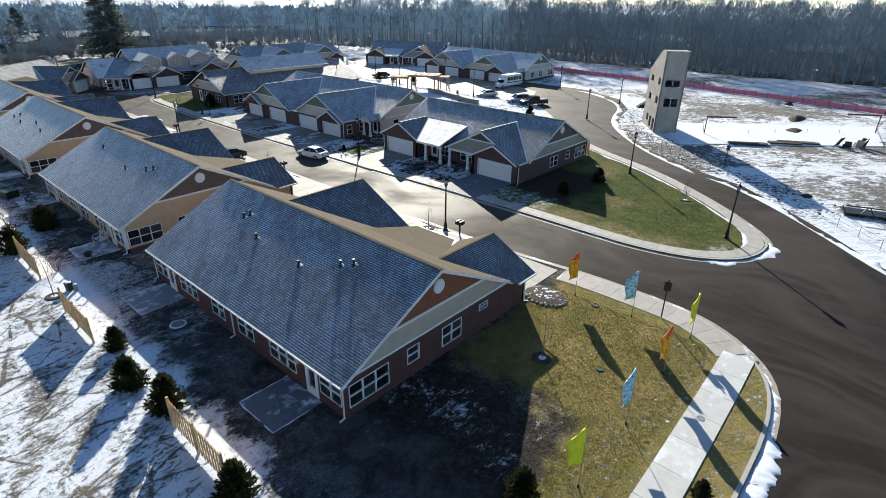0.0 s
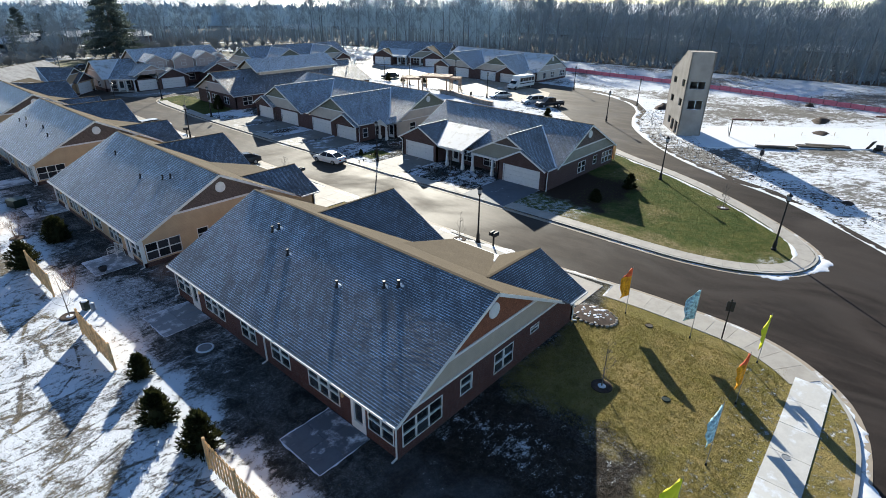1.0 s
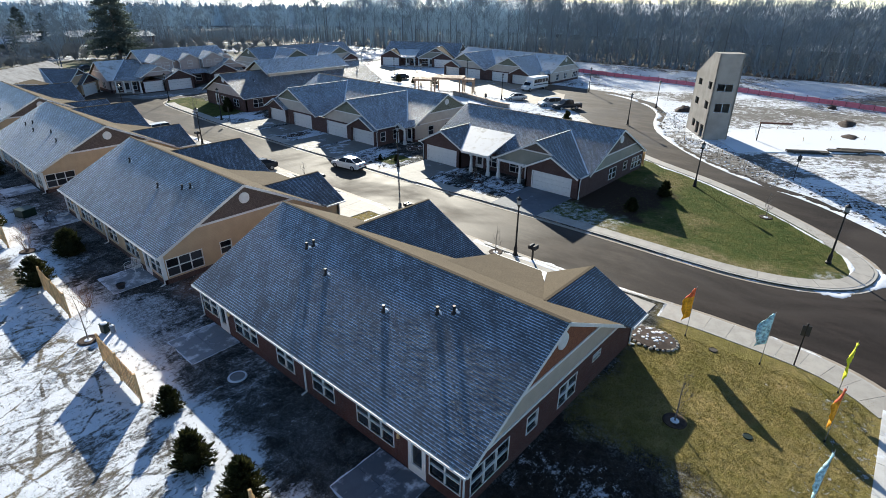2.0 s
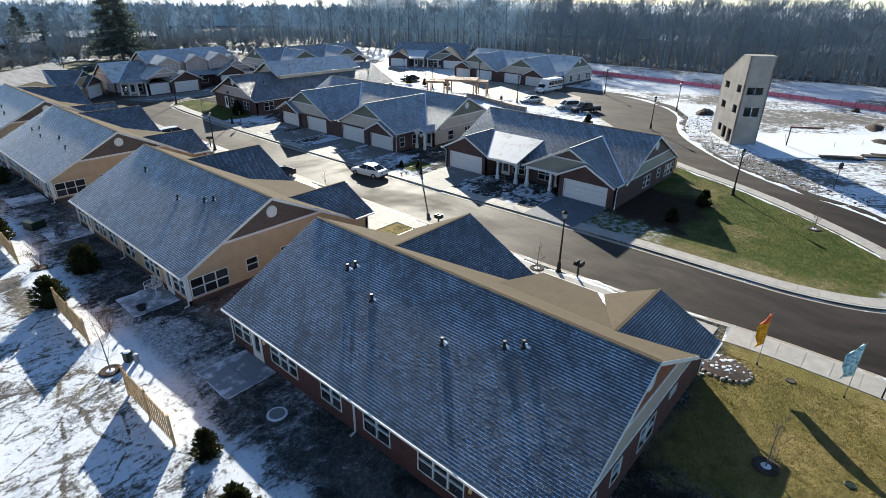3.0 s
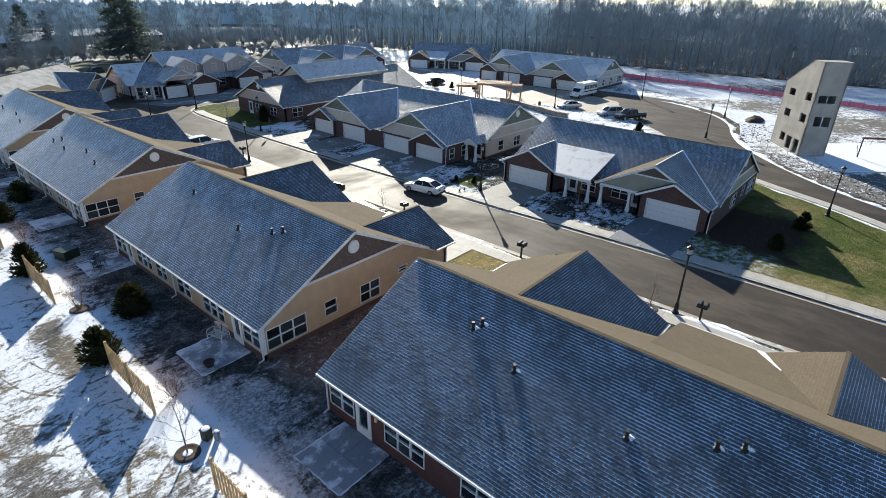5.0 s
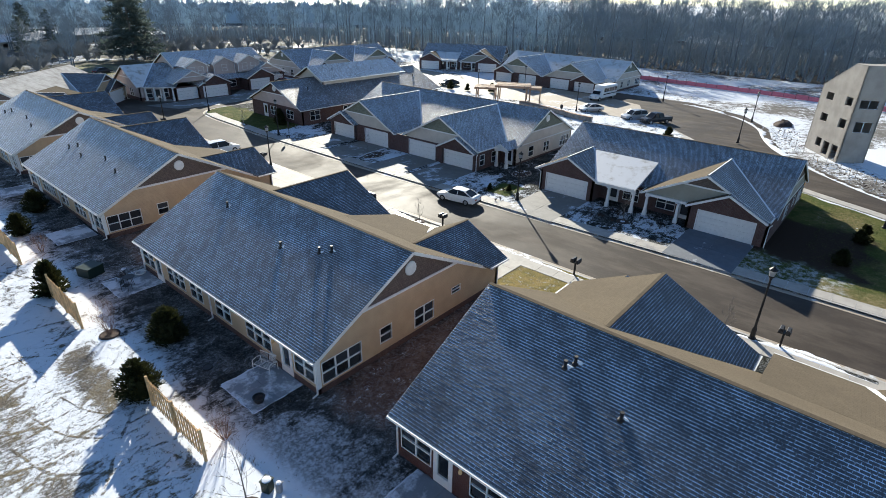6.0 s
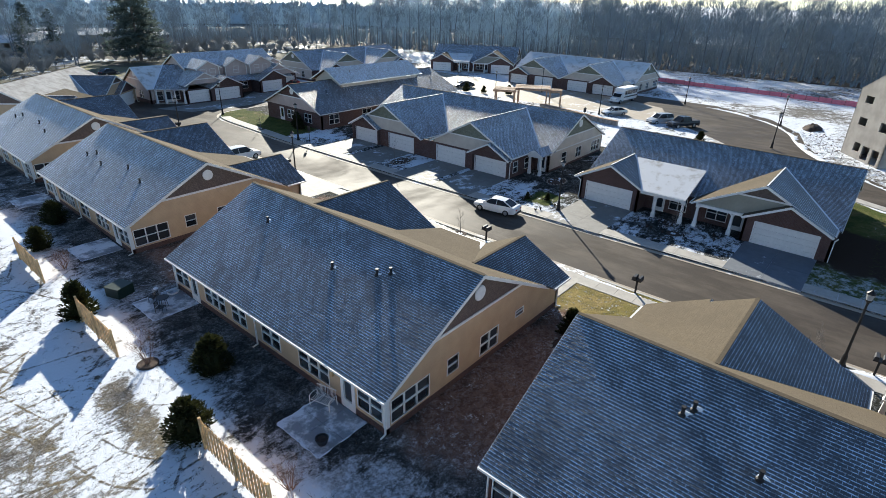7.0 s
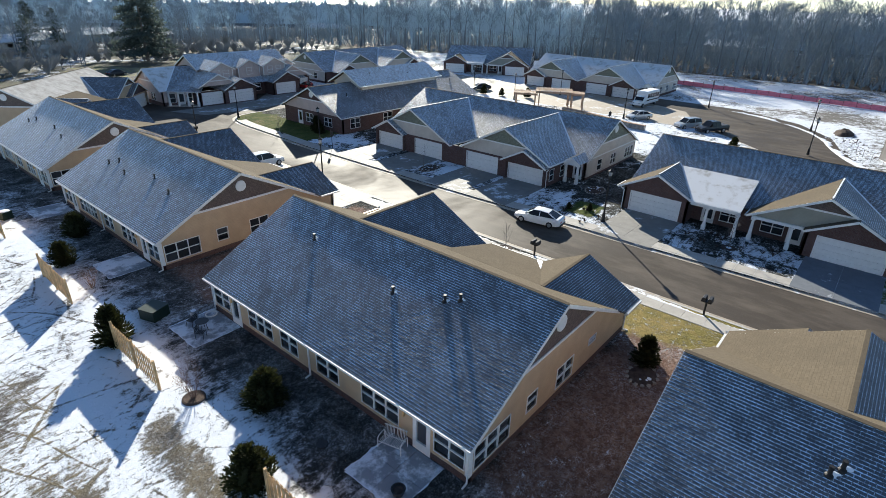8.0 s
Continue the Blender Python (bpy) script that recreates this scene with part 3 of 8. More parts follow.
# ---- mesh helpers ----
class Shape:
    """Vertices and faces of one mesh, gathered piece by piece."""

    def __init__(self):
        self.v, self.f = [], []

    def add(self, verts, faces):
        n = len(self.v)
        self.v += [tuple(p) for p in verts]
        self.f += [tuple(n + i for i in f) for f in faces]
        return self

    def box(self, x0, x1, y0, y1, z0, z1):
        v = [(x, y, z) for z in (z0, z1) for y in (y0, y1) for x in (x0, x1)]
        return self.add(v, [(0, 2, 3, 1), (4, 5, 7, 6), (0, 1, 5, 4), (2, 6, 7, 3), (0, 4, 6, 2), (1, 3, 7, 5)])

    def beam(self, a, b, w, h):
        """A square bar from a to b, w wide and h high."""
        a, b = Vector(a), Vector(b)
        d = (b - a).normalized()
        side = d.cross(Vector((0, 0, 1)))
        side = side.normalized() if side.length > 1e-4 else Vector((1, 0, 0))
        up = side.cross(d).normalized()
        v = [p + side * (w / 2 * i) + up * (h / 2 * j) for p in (a, b) for j in (-1, 1) for i in (-1, 1)]
        return self.add(v, [(0, 1, 3, 2), (4, 6, 7, 5), (0, 4, 5, 1), (2, 3, 7, 6), (0, 2, 6, 4), (1, 5, 7, 3)])

    def slab(self, pts, thick):
        """A flat polygon (counter-clockwise from above) with its thickness below it."""
        pts = [Vector(p) for p in pts]
        n = len(pts)
        nrm = Vector((0, 0, 0))
        for i in range(n):
            nrm += pts[i].cross(pts[(i + 1) % n])
        nrm.normalize()
        low = [p - nrm * thick for p in pts]
        faces = [tuple(range(n)), tuple(range(2 * n - 1, n - 1, -1))]
        faces += [(i, n + i, n + (i + 1) % n, (i + 1) % n) for i in range(n)]
        return self.add(pts + low, faces)

    def tube(self, a, b, r0, r1, n=8, caps=True):
        a, b = Vector(a), Vector(b)
        d = (b - a).normalized()
        s = d.orthogonal().normalized()
        t = d.cross(s)
        ring = [(s * math.cos(2 * math.pi * i / n) + t * math.sin(2 * math.pi * i / n)) for i in range(n)]
        v = [a + q * r0 for q in ring] + [b + q * r1 for q in ring]
        f = [(i, (i + 1) % n, n + (i + 1) % n, n + i) for i in range(n)]
        if caps:
            f += [tuple(range(n - 1, -1, -1)), tuple(range(n, 2 * n))]
        return self.add(v, f)

    def lathe(self, profile, n=12, centre=(0, 0)):
        v = [(centre[0] + r * math.cos(2 * math.pi * i / n), centre[1] + r * math.sin(2 * math.pi * i / n), z) for r, z in profile for i in range(n)]
        k = len(profile)
        f = [(j * n + i, j * n + (i + 1) % n, (j + 1) * n + (i + 1) % n, (j + 1) * n + i) for j in range(k - 1) for i in range(n)]
        f += [tuple(range(n - 1, -1, -1)), tuple(range((k - 1) * n, k * n))]
        return self.add(v, f)

    def loft(self, rings):
        n, k = len(rings[0]), len(rings)
        v = [p for r in rings for p in r]
        f = [(j * n + i, j * n + (i + 1) % n, (j + 1) * n + (i + 1) % n, (j + 1) * n + i) for j in range(k - 1) for i in range(n)]
        f += [tuple(range(n - 1, -1, -1)), tuple(range((k - 1) * n, k * n))]
        return self.add(v, f)

    def mesh(self, name, mat, smooth=False):
        me = bpy.data.meshes.new(name)
        me.from_pydata(self.v, [], self.f)
        me.materials.append(mat)
        if smooth:
            me.polygons.foreach_set("use_smooth", [True] * len(me.polygons))
        me.update()
        return me


def part(name, shape, mat, parent=None, label="", smooth=False, at=None):
    ob = new(name, shape.mesh(name, mat, smooth))
    if parent is not None:
        ob.parent = parent
    if at is not None:
        ob.matrix_basis = at
    if label:
        tagged(ob, label)
    return ob


def bevelled(ob, width=0.01, segments=1):
    mod = ob.modifiers.new("edge", "BEVEL")
    mod.width, mod.segments, mod.limit_method = width, segments, "ANGLE"
    return ob


def thing(name, label, category, group="", at=None):
    ob = new(name)
    ob.empty_display_size = 0.3
    if at is not None:
        ob.matrix_basis = at
    return tagged(ob, label, category, group)


def setting(name, shape, mat, label, smooth=False):
    return tagged(part(name, shape, mat, smooth=smooth), label, name.split("_")[0], kind="structure")


# ---- ground, roads, blocks ----
def outline_slab(pts, z0, z1):
    n = len(pts)
    s = Shape()
    v = [(x, y, z1) for x, y in pts] + [(x, y, z0) for x, y in pts]
    return s.add(v, [tuple(range(n))] + [(i, n + i, n + (i + 1) % n, (i + 1) % n) for i in range(n)])


def rounded(pts, rounds=2):
    """Corners of an open line cut twice, to a smooth curve."""
    pts = [Vector((*p, 0)) for p in pts]
    for _ in range(rounds):
        out = [pts[0]]
        for a, b in zip(pts, pts[1:]):
            out += [a.lerp(b, 0.25), a.lerp(b, 0.75)]
        pts = out + [pts[-1]]
    return [(p.x, p.y) for p in pts]


def offset_line(pts, d):
    """The line moved to its left by d."""
    out = []
    for i, p in enumerate(pts):
        a, b = pts[max(0, i - 1)], pts[min(len(pts) - 1, i + 1)]
        t = Vector((b[0] - a[0], b[1] - a[1])).normalized()
        out.append((p[0] - t.y * d, p[1] + t.x * d))
    return out


def ribbon(pts, d0, d1, z0, z1):
    """A strip between two offsets of a line, with sides."""
    a, b = offset_line(pts, d0), offset_line(pts, d1)
    n = len(pts)
    s = Shape()
    v = [(x, y, z1) for x, y in a] + [(x, y, z1) for x, y in b] + [(x, y, z0) for x, y in a] + [(x, y, z0) for x, y in b]
    f = []
    for i in range(n - 1):
        f += [(i, i + 1, n + i + 1, n + i), (2 * n + i, i, i + 1, 2 * n + i + 1)[::-1], (n + i, 3 * n + i, 3 * n + i + 1, n + i + 1)[::-1]]
    f += [(0, n, 3 * n, 2 * n), (n - 1, 3 * n - 1, 4 * n - 1, 2 * n - 1)]
    return s.add(v, f)


def resample(pts, step):
    out, left = [pts[0]], step
    for a, b in zip(pts, pts[1:]):
        a, b = Vector(a), Vector(b)
        length, done = (b - a).length, 0.0
        while length - done >= left:
            done += left
            p = a.lerp(b, done / length)
            out.append((p.x, p.y))
            left = step
        left -= length - done
    return out


YARD_Z = 0.14
ground = setting("ground", Shape().add([(-900, -900, 0), (1500, -900, 0), (1500, 1500, 0), (-900, 1500, 0)], [(0, 1, 2, 3)]), MAT["field"], "snow-dusted frozen ground with bare mud")

FAR = [(-140, 150), (22, 152), (40, 152), (76, 142), (78, 160), (120, 162), (152, 196), (132, 232), (70, 260), (-40, 297), (-140, 300)]
setting("far_yards", Shape().add([(x, y, 0.02) for x, y in FAR], [tuple(range(len(FAR)))]), MAT["far_yard"], "dull green and brown lawns of far gardens")

# kerb lines: the near block (its houses back on to the camera), the block across the street, the far rim of the east road
KERB_WEST = rounded([(-140, -2.75), (22, -2.75), (28.5, -2.75), (32.6, -1.7), (35.3, 0.9), (36.8, 4), (37.0, 8), (37.0, 12.5), (36.4, 17.5), (36.1, 22), (36.0, 40), (36.0, 60), (36.3, 100), (36.2, 112), (34.0, 121), (30.5, 127)])
KERB_EAST = rounded([(60, 120.5), (50, 120.6), (46.3, 119.5), (44.6, 115), (44.2, 105), (43.5, 95), (43.5, 70), (43.9, 58), (44.1, 48), (44.7, 34), (44.9, 24), (44.8, 15), (45.0, 11.5), (46.0, 7.6), (48.2, 4.4), (51, 3.2), (54.5, 3.2), (59.5, 7.6), (64.5, 13.5), (69.6, 21), (73.6, 30), (79, 38), (88, 47), (94, 53), (97.5, 57), (97, 64), (97, 75)])
KERB_FIELD = rounded([(48, -13.2), (55.4, -4.9), (60.4, -0.4), (65.3, 4.6), (70.2, 10.6), (72.8, 17), (78.9, 25.7), (90, 35.6), (98, 39.4), (107, 42), (115, 48.3), (121, 59), (122, 70), (117, 76)])
WEST_BLOCK = KERB_WEST + [(-140, 127)]
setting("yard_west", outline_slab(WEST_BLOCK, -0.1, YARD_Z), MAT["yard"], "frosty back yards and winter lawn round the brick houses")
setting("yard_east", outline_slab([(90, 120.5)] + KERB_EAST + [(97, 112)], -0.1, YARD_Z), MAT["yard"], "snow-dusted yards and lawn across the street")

ROAD = [(-140, -1.5), (23, -1.5), (30.0, 2.0), (30.0, 127), (28, 132), (24, 150), (40, 150), (75, 134), (112, 134), (112, 78), (123, 78), (123, 59), (116, 47), (107, 41), (98, 38.6), (90, 35), (79, 25), (73.4, 16.2), (71, 10.3), (65.6, 4.4), (60.6, -0.6), (55.6, -5.0), (40, -22), (-140, -22)]
s = Shape()
s.add([(x, y, 0.012) for x, y in ROAD], [tuple(range(len(ROAD)))])
setting("road", s, MAT["asphalt"], "damp dark asphalt street with paler worn stretches")


def kerb(name, line, side, label):
    setting(name, ribbon(line, 0.0, 0.2 * side, 0.0, YARD_Z + 0.02), MAT["kerb"], label)
    setting(name.replace("kerb", "gutter"), ribbon(line, -0.5 * side, 0.0, 0.0, 0.03), MAT["concrete_snow"], "pale concrete gutter with snow along it")


kerb("kerb_west", KERB_WEST, 1, "pale concrete kerb")
kerb("kerb_east", KERB_EAST, 1, "pale concrete kerb")



def snow_strip(name, line, inner, width, high, label, ground_z=0.012, broken=1.15):
    """Ploughed snow along a kerb: a low lumpy ridge with a ragged rim that thins, widens and breaks off."""
    pts = resample(line, 0.16)
    n, rows = len(pts), ((0.0, 0.0), (0.1, 0.7), (0.3, 0.95), (0.55, 1.0), (0.78, 0.7), (0.93, 0.35), (1.0, 0.0))
    s = Shape()
    for i, (p, q) in enumerate(zip(offset_line(pts, inner), offset_line(pts, inner - 1.0))):
        d = Vector((q[0] - p[0], q[1] - p[1]))
        k = 0.7 + broken * noise.noise((i * 0.041, 4.2, inner)) + 0.35 * noise.noise((i * 0.21, 1.3, inner)) + 0.22 * noise.noise((i * 0.9, 7.7, inner))
        k = max(0.0, k) * min(1.0, i / 20, (n - 1 - i) / 20)
        w = max(0.02, width * k)
        for f, z in rows:
            lump = 0.62 + 0.6 * noise.noise((i * 0.17, f * 3, 2.0)) + 0.5 * noise.noise((i * 0.7, f * 9, 5.0))
            s.v.append((p[0] + d.x * w * f, p[1] + d.y * w * f, ground_z + max(0.0, high * z * min(1.0, k) * lump)))
    m = len(rows)
    for i in range(n - 1):
        s.f += [(i * m + j, (i + 1) * m + j, (i + 1) * m + j + 1, i * m + j + 1) for j in range(m - 1)]
    setting(name, s, MAT["snow"], label, True)


snow_strip("snow_bank_west", [p for p in KERB_WEST if p[0] > -20 and p[1] < 0.4], -0.02, 0.95, 0.12, "ploughed snow lying along the corner kerb")
snow_strip("kerb_snow", [p for p in KERB_WEST if 2.0 < p[1] < 30], 0.14, 0.5, 0.07, "thin broken line of snow left on the kerb", 0.05, 1.3)
snow_strip("snow_bank_east", [p for p in KERB_EAST if p[0] < 46 and 8 < p[1] < 20], -0.02, 0.4, 0.06, "thin snow lying along the kerb")
snow_strip("snow_bank_tip", [p for p in KERB_EAST if p[0] < 57 and p[1] < 9], -0.02, 1.25, 0.12, "ploughed snow lying round the kerb of the lawn tip")
snow_strip("snow_bank_field", [p for p in KERB_FIELD if p[1] < 62], 0.7, 1.1, 0.15, "rough snow bank along the road's edge")
snow_strip("verge_snow", [p for p in KERB_WEST if 19 < p[1] < 100], 0.62, 0.6, 0.06, "thin crusted snow on the verge beside the footway", YARD_Z + 0.004, 1.1)
snow_strip("lawn_snow", [p for p in KERB_EAST if 49 < p[0] < 80 and p[1] < 36][::-1], -1.5, 0.4, 0.05, "thin line of snow left along the footway", YARD_Z + 0.005)


def pavement(name, line, near, far, mat, label, step=1.5, lift=0.03):
    """A footway of separate slabs with open joints, on a bed."""
    base = setting(name, ribbon(line, near, far, YARD_Z - 0.02, YARD_Z + 0.006), MAT["patio"], label)
    pts = resample(line, step)
    a, b = offset_line(pts, near + 0.01), offset_line(pts, far - 0.01)
    for i in range(len(pts) - 1):
        g = 0.012 / step
        q = [Vector((*a[i], 0)), Vector((*a[i + 1], 0)), Vector((*b[i + 1], 0)), Vector((*b[i], 0))]
        q = [q[0].lerp(q[1], g), q[1].lerp(q[0], g), q[2].lerp(q[3], g), q[3].lerp(q[2], g)]
        z = YARD_Z + lift + random.uniform(-0.004, 0.004)
        if (q[1] - q[0]).cross(q[2] - q[0]).z < 0:
            q = q[::-1]
        part("slab", Shape().slab([(p.x, p.y, z) for p in q], 0.04), mat, base)
    return base


street_line = [p for p in KERB_WEST if 14.4 < p[1] < 105]
corner_line = [p for p in KERB_WEST if -0.6 < p[1] < 15.2 and p[0] > 30]
pavement("pavement_west", street_line, 0.6, 1.9, MAT["concrete"], "pale concrete footway of square slabs along the street")
pavement("pavement_lawn", corner_line, 0.14, 2.2, MAT["concrete"], "pale concrete footway of square slabs beside the corner lawn")
east_line = [p for p in KERB_EAST if p[1] < 117 and p[0] < 60]
pavement("pavement_east", east_line, 0.22, 1.6, MAT["concrete"], "pale concrete footway of square slabs round the corner lawn")
bend_line = [p for p in KERB_EAST if p[0] > 53 and p[1] < 52]
pavement("pavement_bend", bend_line, 0.22, 1.35, MAT["concrete"], "pale concrete strip between lawn and road", 3.0, 0.036)
pavement("pavement_corner", [(12.0, -1.0), (21, -0.92), (29, -0.77), (34.2, -0.6)], 0.0, 1.85, MAT["walk_snow"], "snow-covered concrete footway at the corner", 2.4, 0.045)


def drive(name, x0, x1, y0, y1, mat=None):
    """A driveway: concrete panels with joints."""
    base = setting(name, Shape().box(x0, x1, y0, y1, 0.0, YARD_Z + 0.012), MAT["patio"], "concrete driveway with a dusting of snow")
    nx, ny = max(1, round((x1 - x0) / 3.0)), max(1, round((y1 - y0) / 2.7))
    for i in range(nx):
        for j in range(ny):
            a, b = x0 + (x1 - x0) * i / nx, x0 + (x1 - x0) * (i + 1) / nx
            c, d = y0 + (y1 - y0) * j / ny, y0 + (y1 - y0) * (j + 1) / ny
            part("panel", Shape().box(a + 0.01, b - 0.01, c + 0.01, d - 0.01, YARD_Z, YARD_Z + 0.035 + random.uniform(0, 0.004)), mat or MAT["drive"], base)


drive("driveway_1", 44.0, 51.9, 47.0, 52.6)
# Darkest concrete here: the house's shade, in the colour.
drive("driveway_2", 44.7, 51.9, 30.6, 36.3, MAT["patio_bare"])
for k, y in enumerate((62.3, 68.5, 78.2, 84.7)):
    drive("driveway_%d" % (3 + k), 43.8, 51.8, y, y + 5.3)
k = 7
for y0 in (14.3, 43.5, 73.5, 99.6):
    for dy in (0.5, 17.2):
        drive("driveway_%d" % k, 30.2, 36.0, y0 + dy, y0 + dy + 5.4, MAT["concrete"])
        k += 1
def patio(name, x0, x1, y0, y1, mat):
    """Four concrete panels with open joints, and blown snow caught along three edges."""
    base = setting(name, Shape().box(x0, x1, y0, y1, 0.0, YARD_Z + 0.012), mat, "square frosted concrete patio slab behind the house")
    xm, ym = (x0 + x1) / 2, (y0 + y1) / 2
    for a, b in ((x0, xm), (xm, x1)):
        for c, d in ((y0, ym), (ym, y1)):
            part("panel", Shape().box(a + 0.012, b - 0.012, c + 0.012, d - 0.012, YARD_Z, YARD_Z + 0.04 + random.uniform(0, 0.004)), mat, base)
    snow = Shape()
    for p, q in (((x0, y0), (x0, y1)), ((x0, y1), (x1, y1)), ((x1 - 0.6, y0), (x0, y0))):
        p, q = Vector(p), Vector(q)
        d = (q - p).normalized()
        side = Vector((-d.y, d.x))
        n = int((q - p).length / 0.12)
        for i in range(n):
            ends = []
            for t in (i, i + 1):
                c = p.lerp(q, t / n)
                k = 0.5 + 0.9 * noise.noise((c.x * 1.3, c.y * 1.3, 2.0)) + 0.4 * noise.noise((c.x * 5, c.y * 5, 1.0))
                ends.append((c - side * max(0.005, 0.07 * k), c + side * max(0.005, 0.13 * k)))
            (a0, a1), (b0, b1) = ends
            snow.add([(a0.x, a0.y, YARD_Z + 0.03), (b0.x, b0.y, YARD_Z + 0.03), (b1.x, b1.y, YARD_Z + 0.05), (a1.x, a1.y, YARD_Z + 0.05)], [(0, 1, 2, 3)])
    tagged(part("edge_snow", snow, MAT["snow"], base, "thin snow blown against the slab's edge"), kind="stuff")


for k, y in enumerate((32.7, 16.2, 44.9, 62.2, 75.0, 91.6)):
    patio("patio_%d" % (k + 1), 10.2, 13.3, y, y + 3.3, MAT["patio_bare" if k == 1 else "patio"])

COURT = [(41, 131.2), (44, 124.5), (52, 123.2), (64, 124.5), (75, 128.5), (75, 136), (63.5, 136), (58.3, 131.2)]
LAWN = [(43, 176), (61, 176.5), (60, 190), (55, 199), (47, 200), (42, 188)]
setting("far_lawn", Shape().add([(x, y, 0.035) for x, y in LAWN], [tuple(range(len(LAWN)))]), MAT["sunny_lawn"], "sunlit yellow-green winter lawn of a far garden")
setting("forecourt", Shape().add([(x, y, 0.03) for x, y in COURT], [tuple(range(len(COURT)))]), MAT["drive"], "snow-dusted concrete forecourt of the two-storey house")

# ---- houses ----
PITCH = 0.5085


def holed_panel(s, p0, p1, z0, z1, holes=(), t=0.2):
    """An upright panel of thickness t to the left of p0-p1, one closed mesh; holes: (from, to, low, high) go right through."""
    p0, p1 = Vector(p0), Vector(p1)
    length = (p1 - p0).length
    d = (p1 - p0) / length
    n = Vector((-d.y, d.x)) * t
    hs = [(max(0, a), min(length, b), max(z0, c), min(z1, e)) for a, b, c, e in holes if c < z1 and e > z0]
    us = sorted({0.0, length, *[h[0] for h in hs], *[h[1] for h in hs]})
    zs = sorted({z0, z1, *[h[2] for h in hs], *[h[3] for h in hs]})
    nu, nz = len(us), len(zs)
    full = {(i, j) for i in range(nu - 1) for j in range(nz - 1)
            if not any(h[0] <= (us[i] + us[i + 1]) / 2 <= h[1] and h[2] <= (zs[j] + zs[j + 1]) / 2 <= h[3] for h in hs)}
    v = []
    for k in (0, 1):
        for u in us:
            q = p0 + d * u + n * k
            v += [(q.x, q.y, z) for z in zs]
    at = lambda i, j, k: k * nu * nz + i * nz + j
    f = []
    for i, j in full:
        f += [(at(i, j, 0), at(i + 1, j, 0), at(i + 1, j + 1, 0), at(i, j + 1, 0)), (at(i, j, 1), at(i, j + 1, 1), at(i + 1, j + 1, 1), at(i + 1, j, 1))]
        if (i - 1, j) not in full:
            f.append((at(i, j, 0), at(i, j + 1, 0), at(i, j + 1, 1), at(i, j, 1)))
        if (i + 1, j) not in full:
            f.append((at(i + 1, j, 0), at(i + 1, j, 1), at(i + 1, j + 1, 1), at(i + 1, j + 1, 0)))
        if (i, j - 1) not in full:
            f.append((at(i, j, 0), at(i, j, 1), at(i + 1, j, 1), at(i + 1, j, 0)))
        if (i, j + 1) not in full:
            f.append((at(i, j + 1, 0), at(i + 1, j + 1, 0), at(i + 1, j + 1, 1), at(i, j + 1, 1)))
    used = sorted({q for face in f for q in face})
    back = {q: k for k, q in enumerate(used)}
    s.add([v[q] for q in used], [tuple(back[q] for q in face) for face in f])


wall_run = holed_panel


def window(house, p0, p1, a, b, z0, z1, units):
    """A window in the wall p0-p1 (outside to its right): casing, sill, sashes and a pane for each sash."""
    p0, p1 = Vector(p0), Vector(p1)
    d = (p1 - p0).normalized()
    ang = math.atan2(d.y, d.x)
    base = p0 + d * a
    w, h = b - a, z1 - z0
    m = Matrix.Translation((base.x, base.y, z0)) @ Matrix.Rotation(ang, 4, "Z")
    s = Shape()
    f = 0.055
    holes = []
    for i in range(units):
        x0, x1 = w * i / units + (0.035 if i else 0), w * (i + 1) / units - (0.035 if i < units - 1 else 0)
        holes += [(x0 + f, x1 + f, 0, h * 0.5 - 0.03), (x0 + f, x1 + f, h * 0.5 + 0.03, h)]
    holed_panel(s, (-f, -0.03), (w + f, -0.03), -f, h + f, holes, 0.12)
    win = part("window", s, MAT["trim"], house, at=m)
    for i in range(units):
        x0, x1 = w * i / units + 0.03, w * (i + 1) / units - 0.03
        for lo, hi in ((0.0, h / 2 - 0.03), (h / 2 + 0.03, h)):
            part("pane", Shape().box(x0, x1, 0.055, 0.065, lo, hi), MAT["glass"], win)
        if random.random() < 0.6:
            part("blind", Shape().box(x0, x1, 0.13, 0.14, h * random.choice((0.5, 0.5, 0.3)), h), MAT["siding_pale"], win, "pale drawn blind")
    return win


def house_door(house, p0, p1, a, w=0.95, mat=None):
    p0, p1 = Vector(p0), Vector(p1)
    d = (p1 - p0).normalized()
    base = p0 + d * a
    m = Matrix.Translation((base.x, base.y, 0.18)) @ Matrix.Rotation(math.atan2(d.y, d.x), 4, "Z")
    s = Shape()
    holed_panel(s, (-0.1, -0.04), (w + 0.1, -0.04), 0.0, 2.12, [(0.23, w - 0.03, 0.5, 1.9)], 0.14)
    door = part("door", s, mat or MAT["trim"], house, at=m)
    part("pane", Shape().box(0.13, w - 0.13, 0.05, 0.06, 0.5, 1.9), MAT["glass"], door)
    part("handle", Shape().tube((w - 0.07, -0.03, 1.0), (w - 0.07, 0.04, 1.0), 0.03, 0.03), MAT["black"], door)
    return door


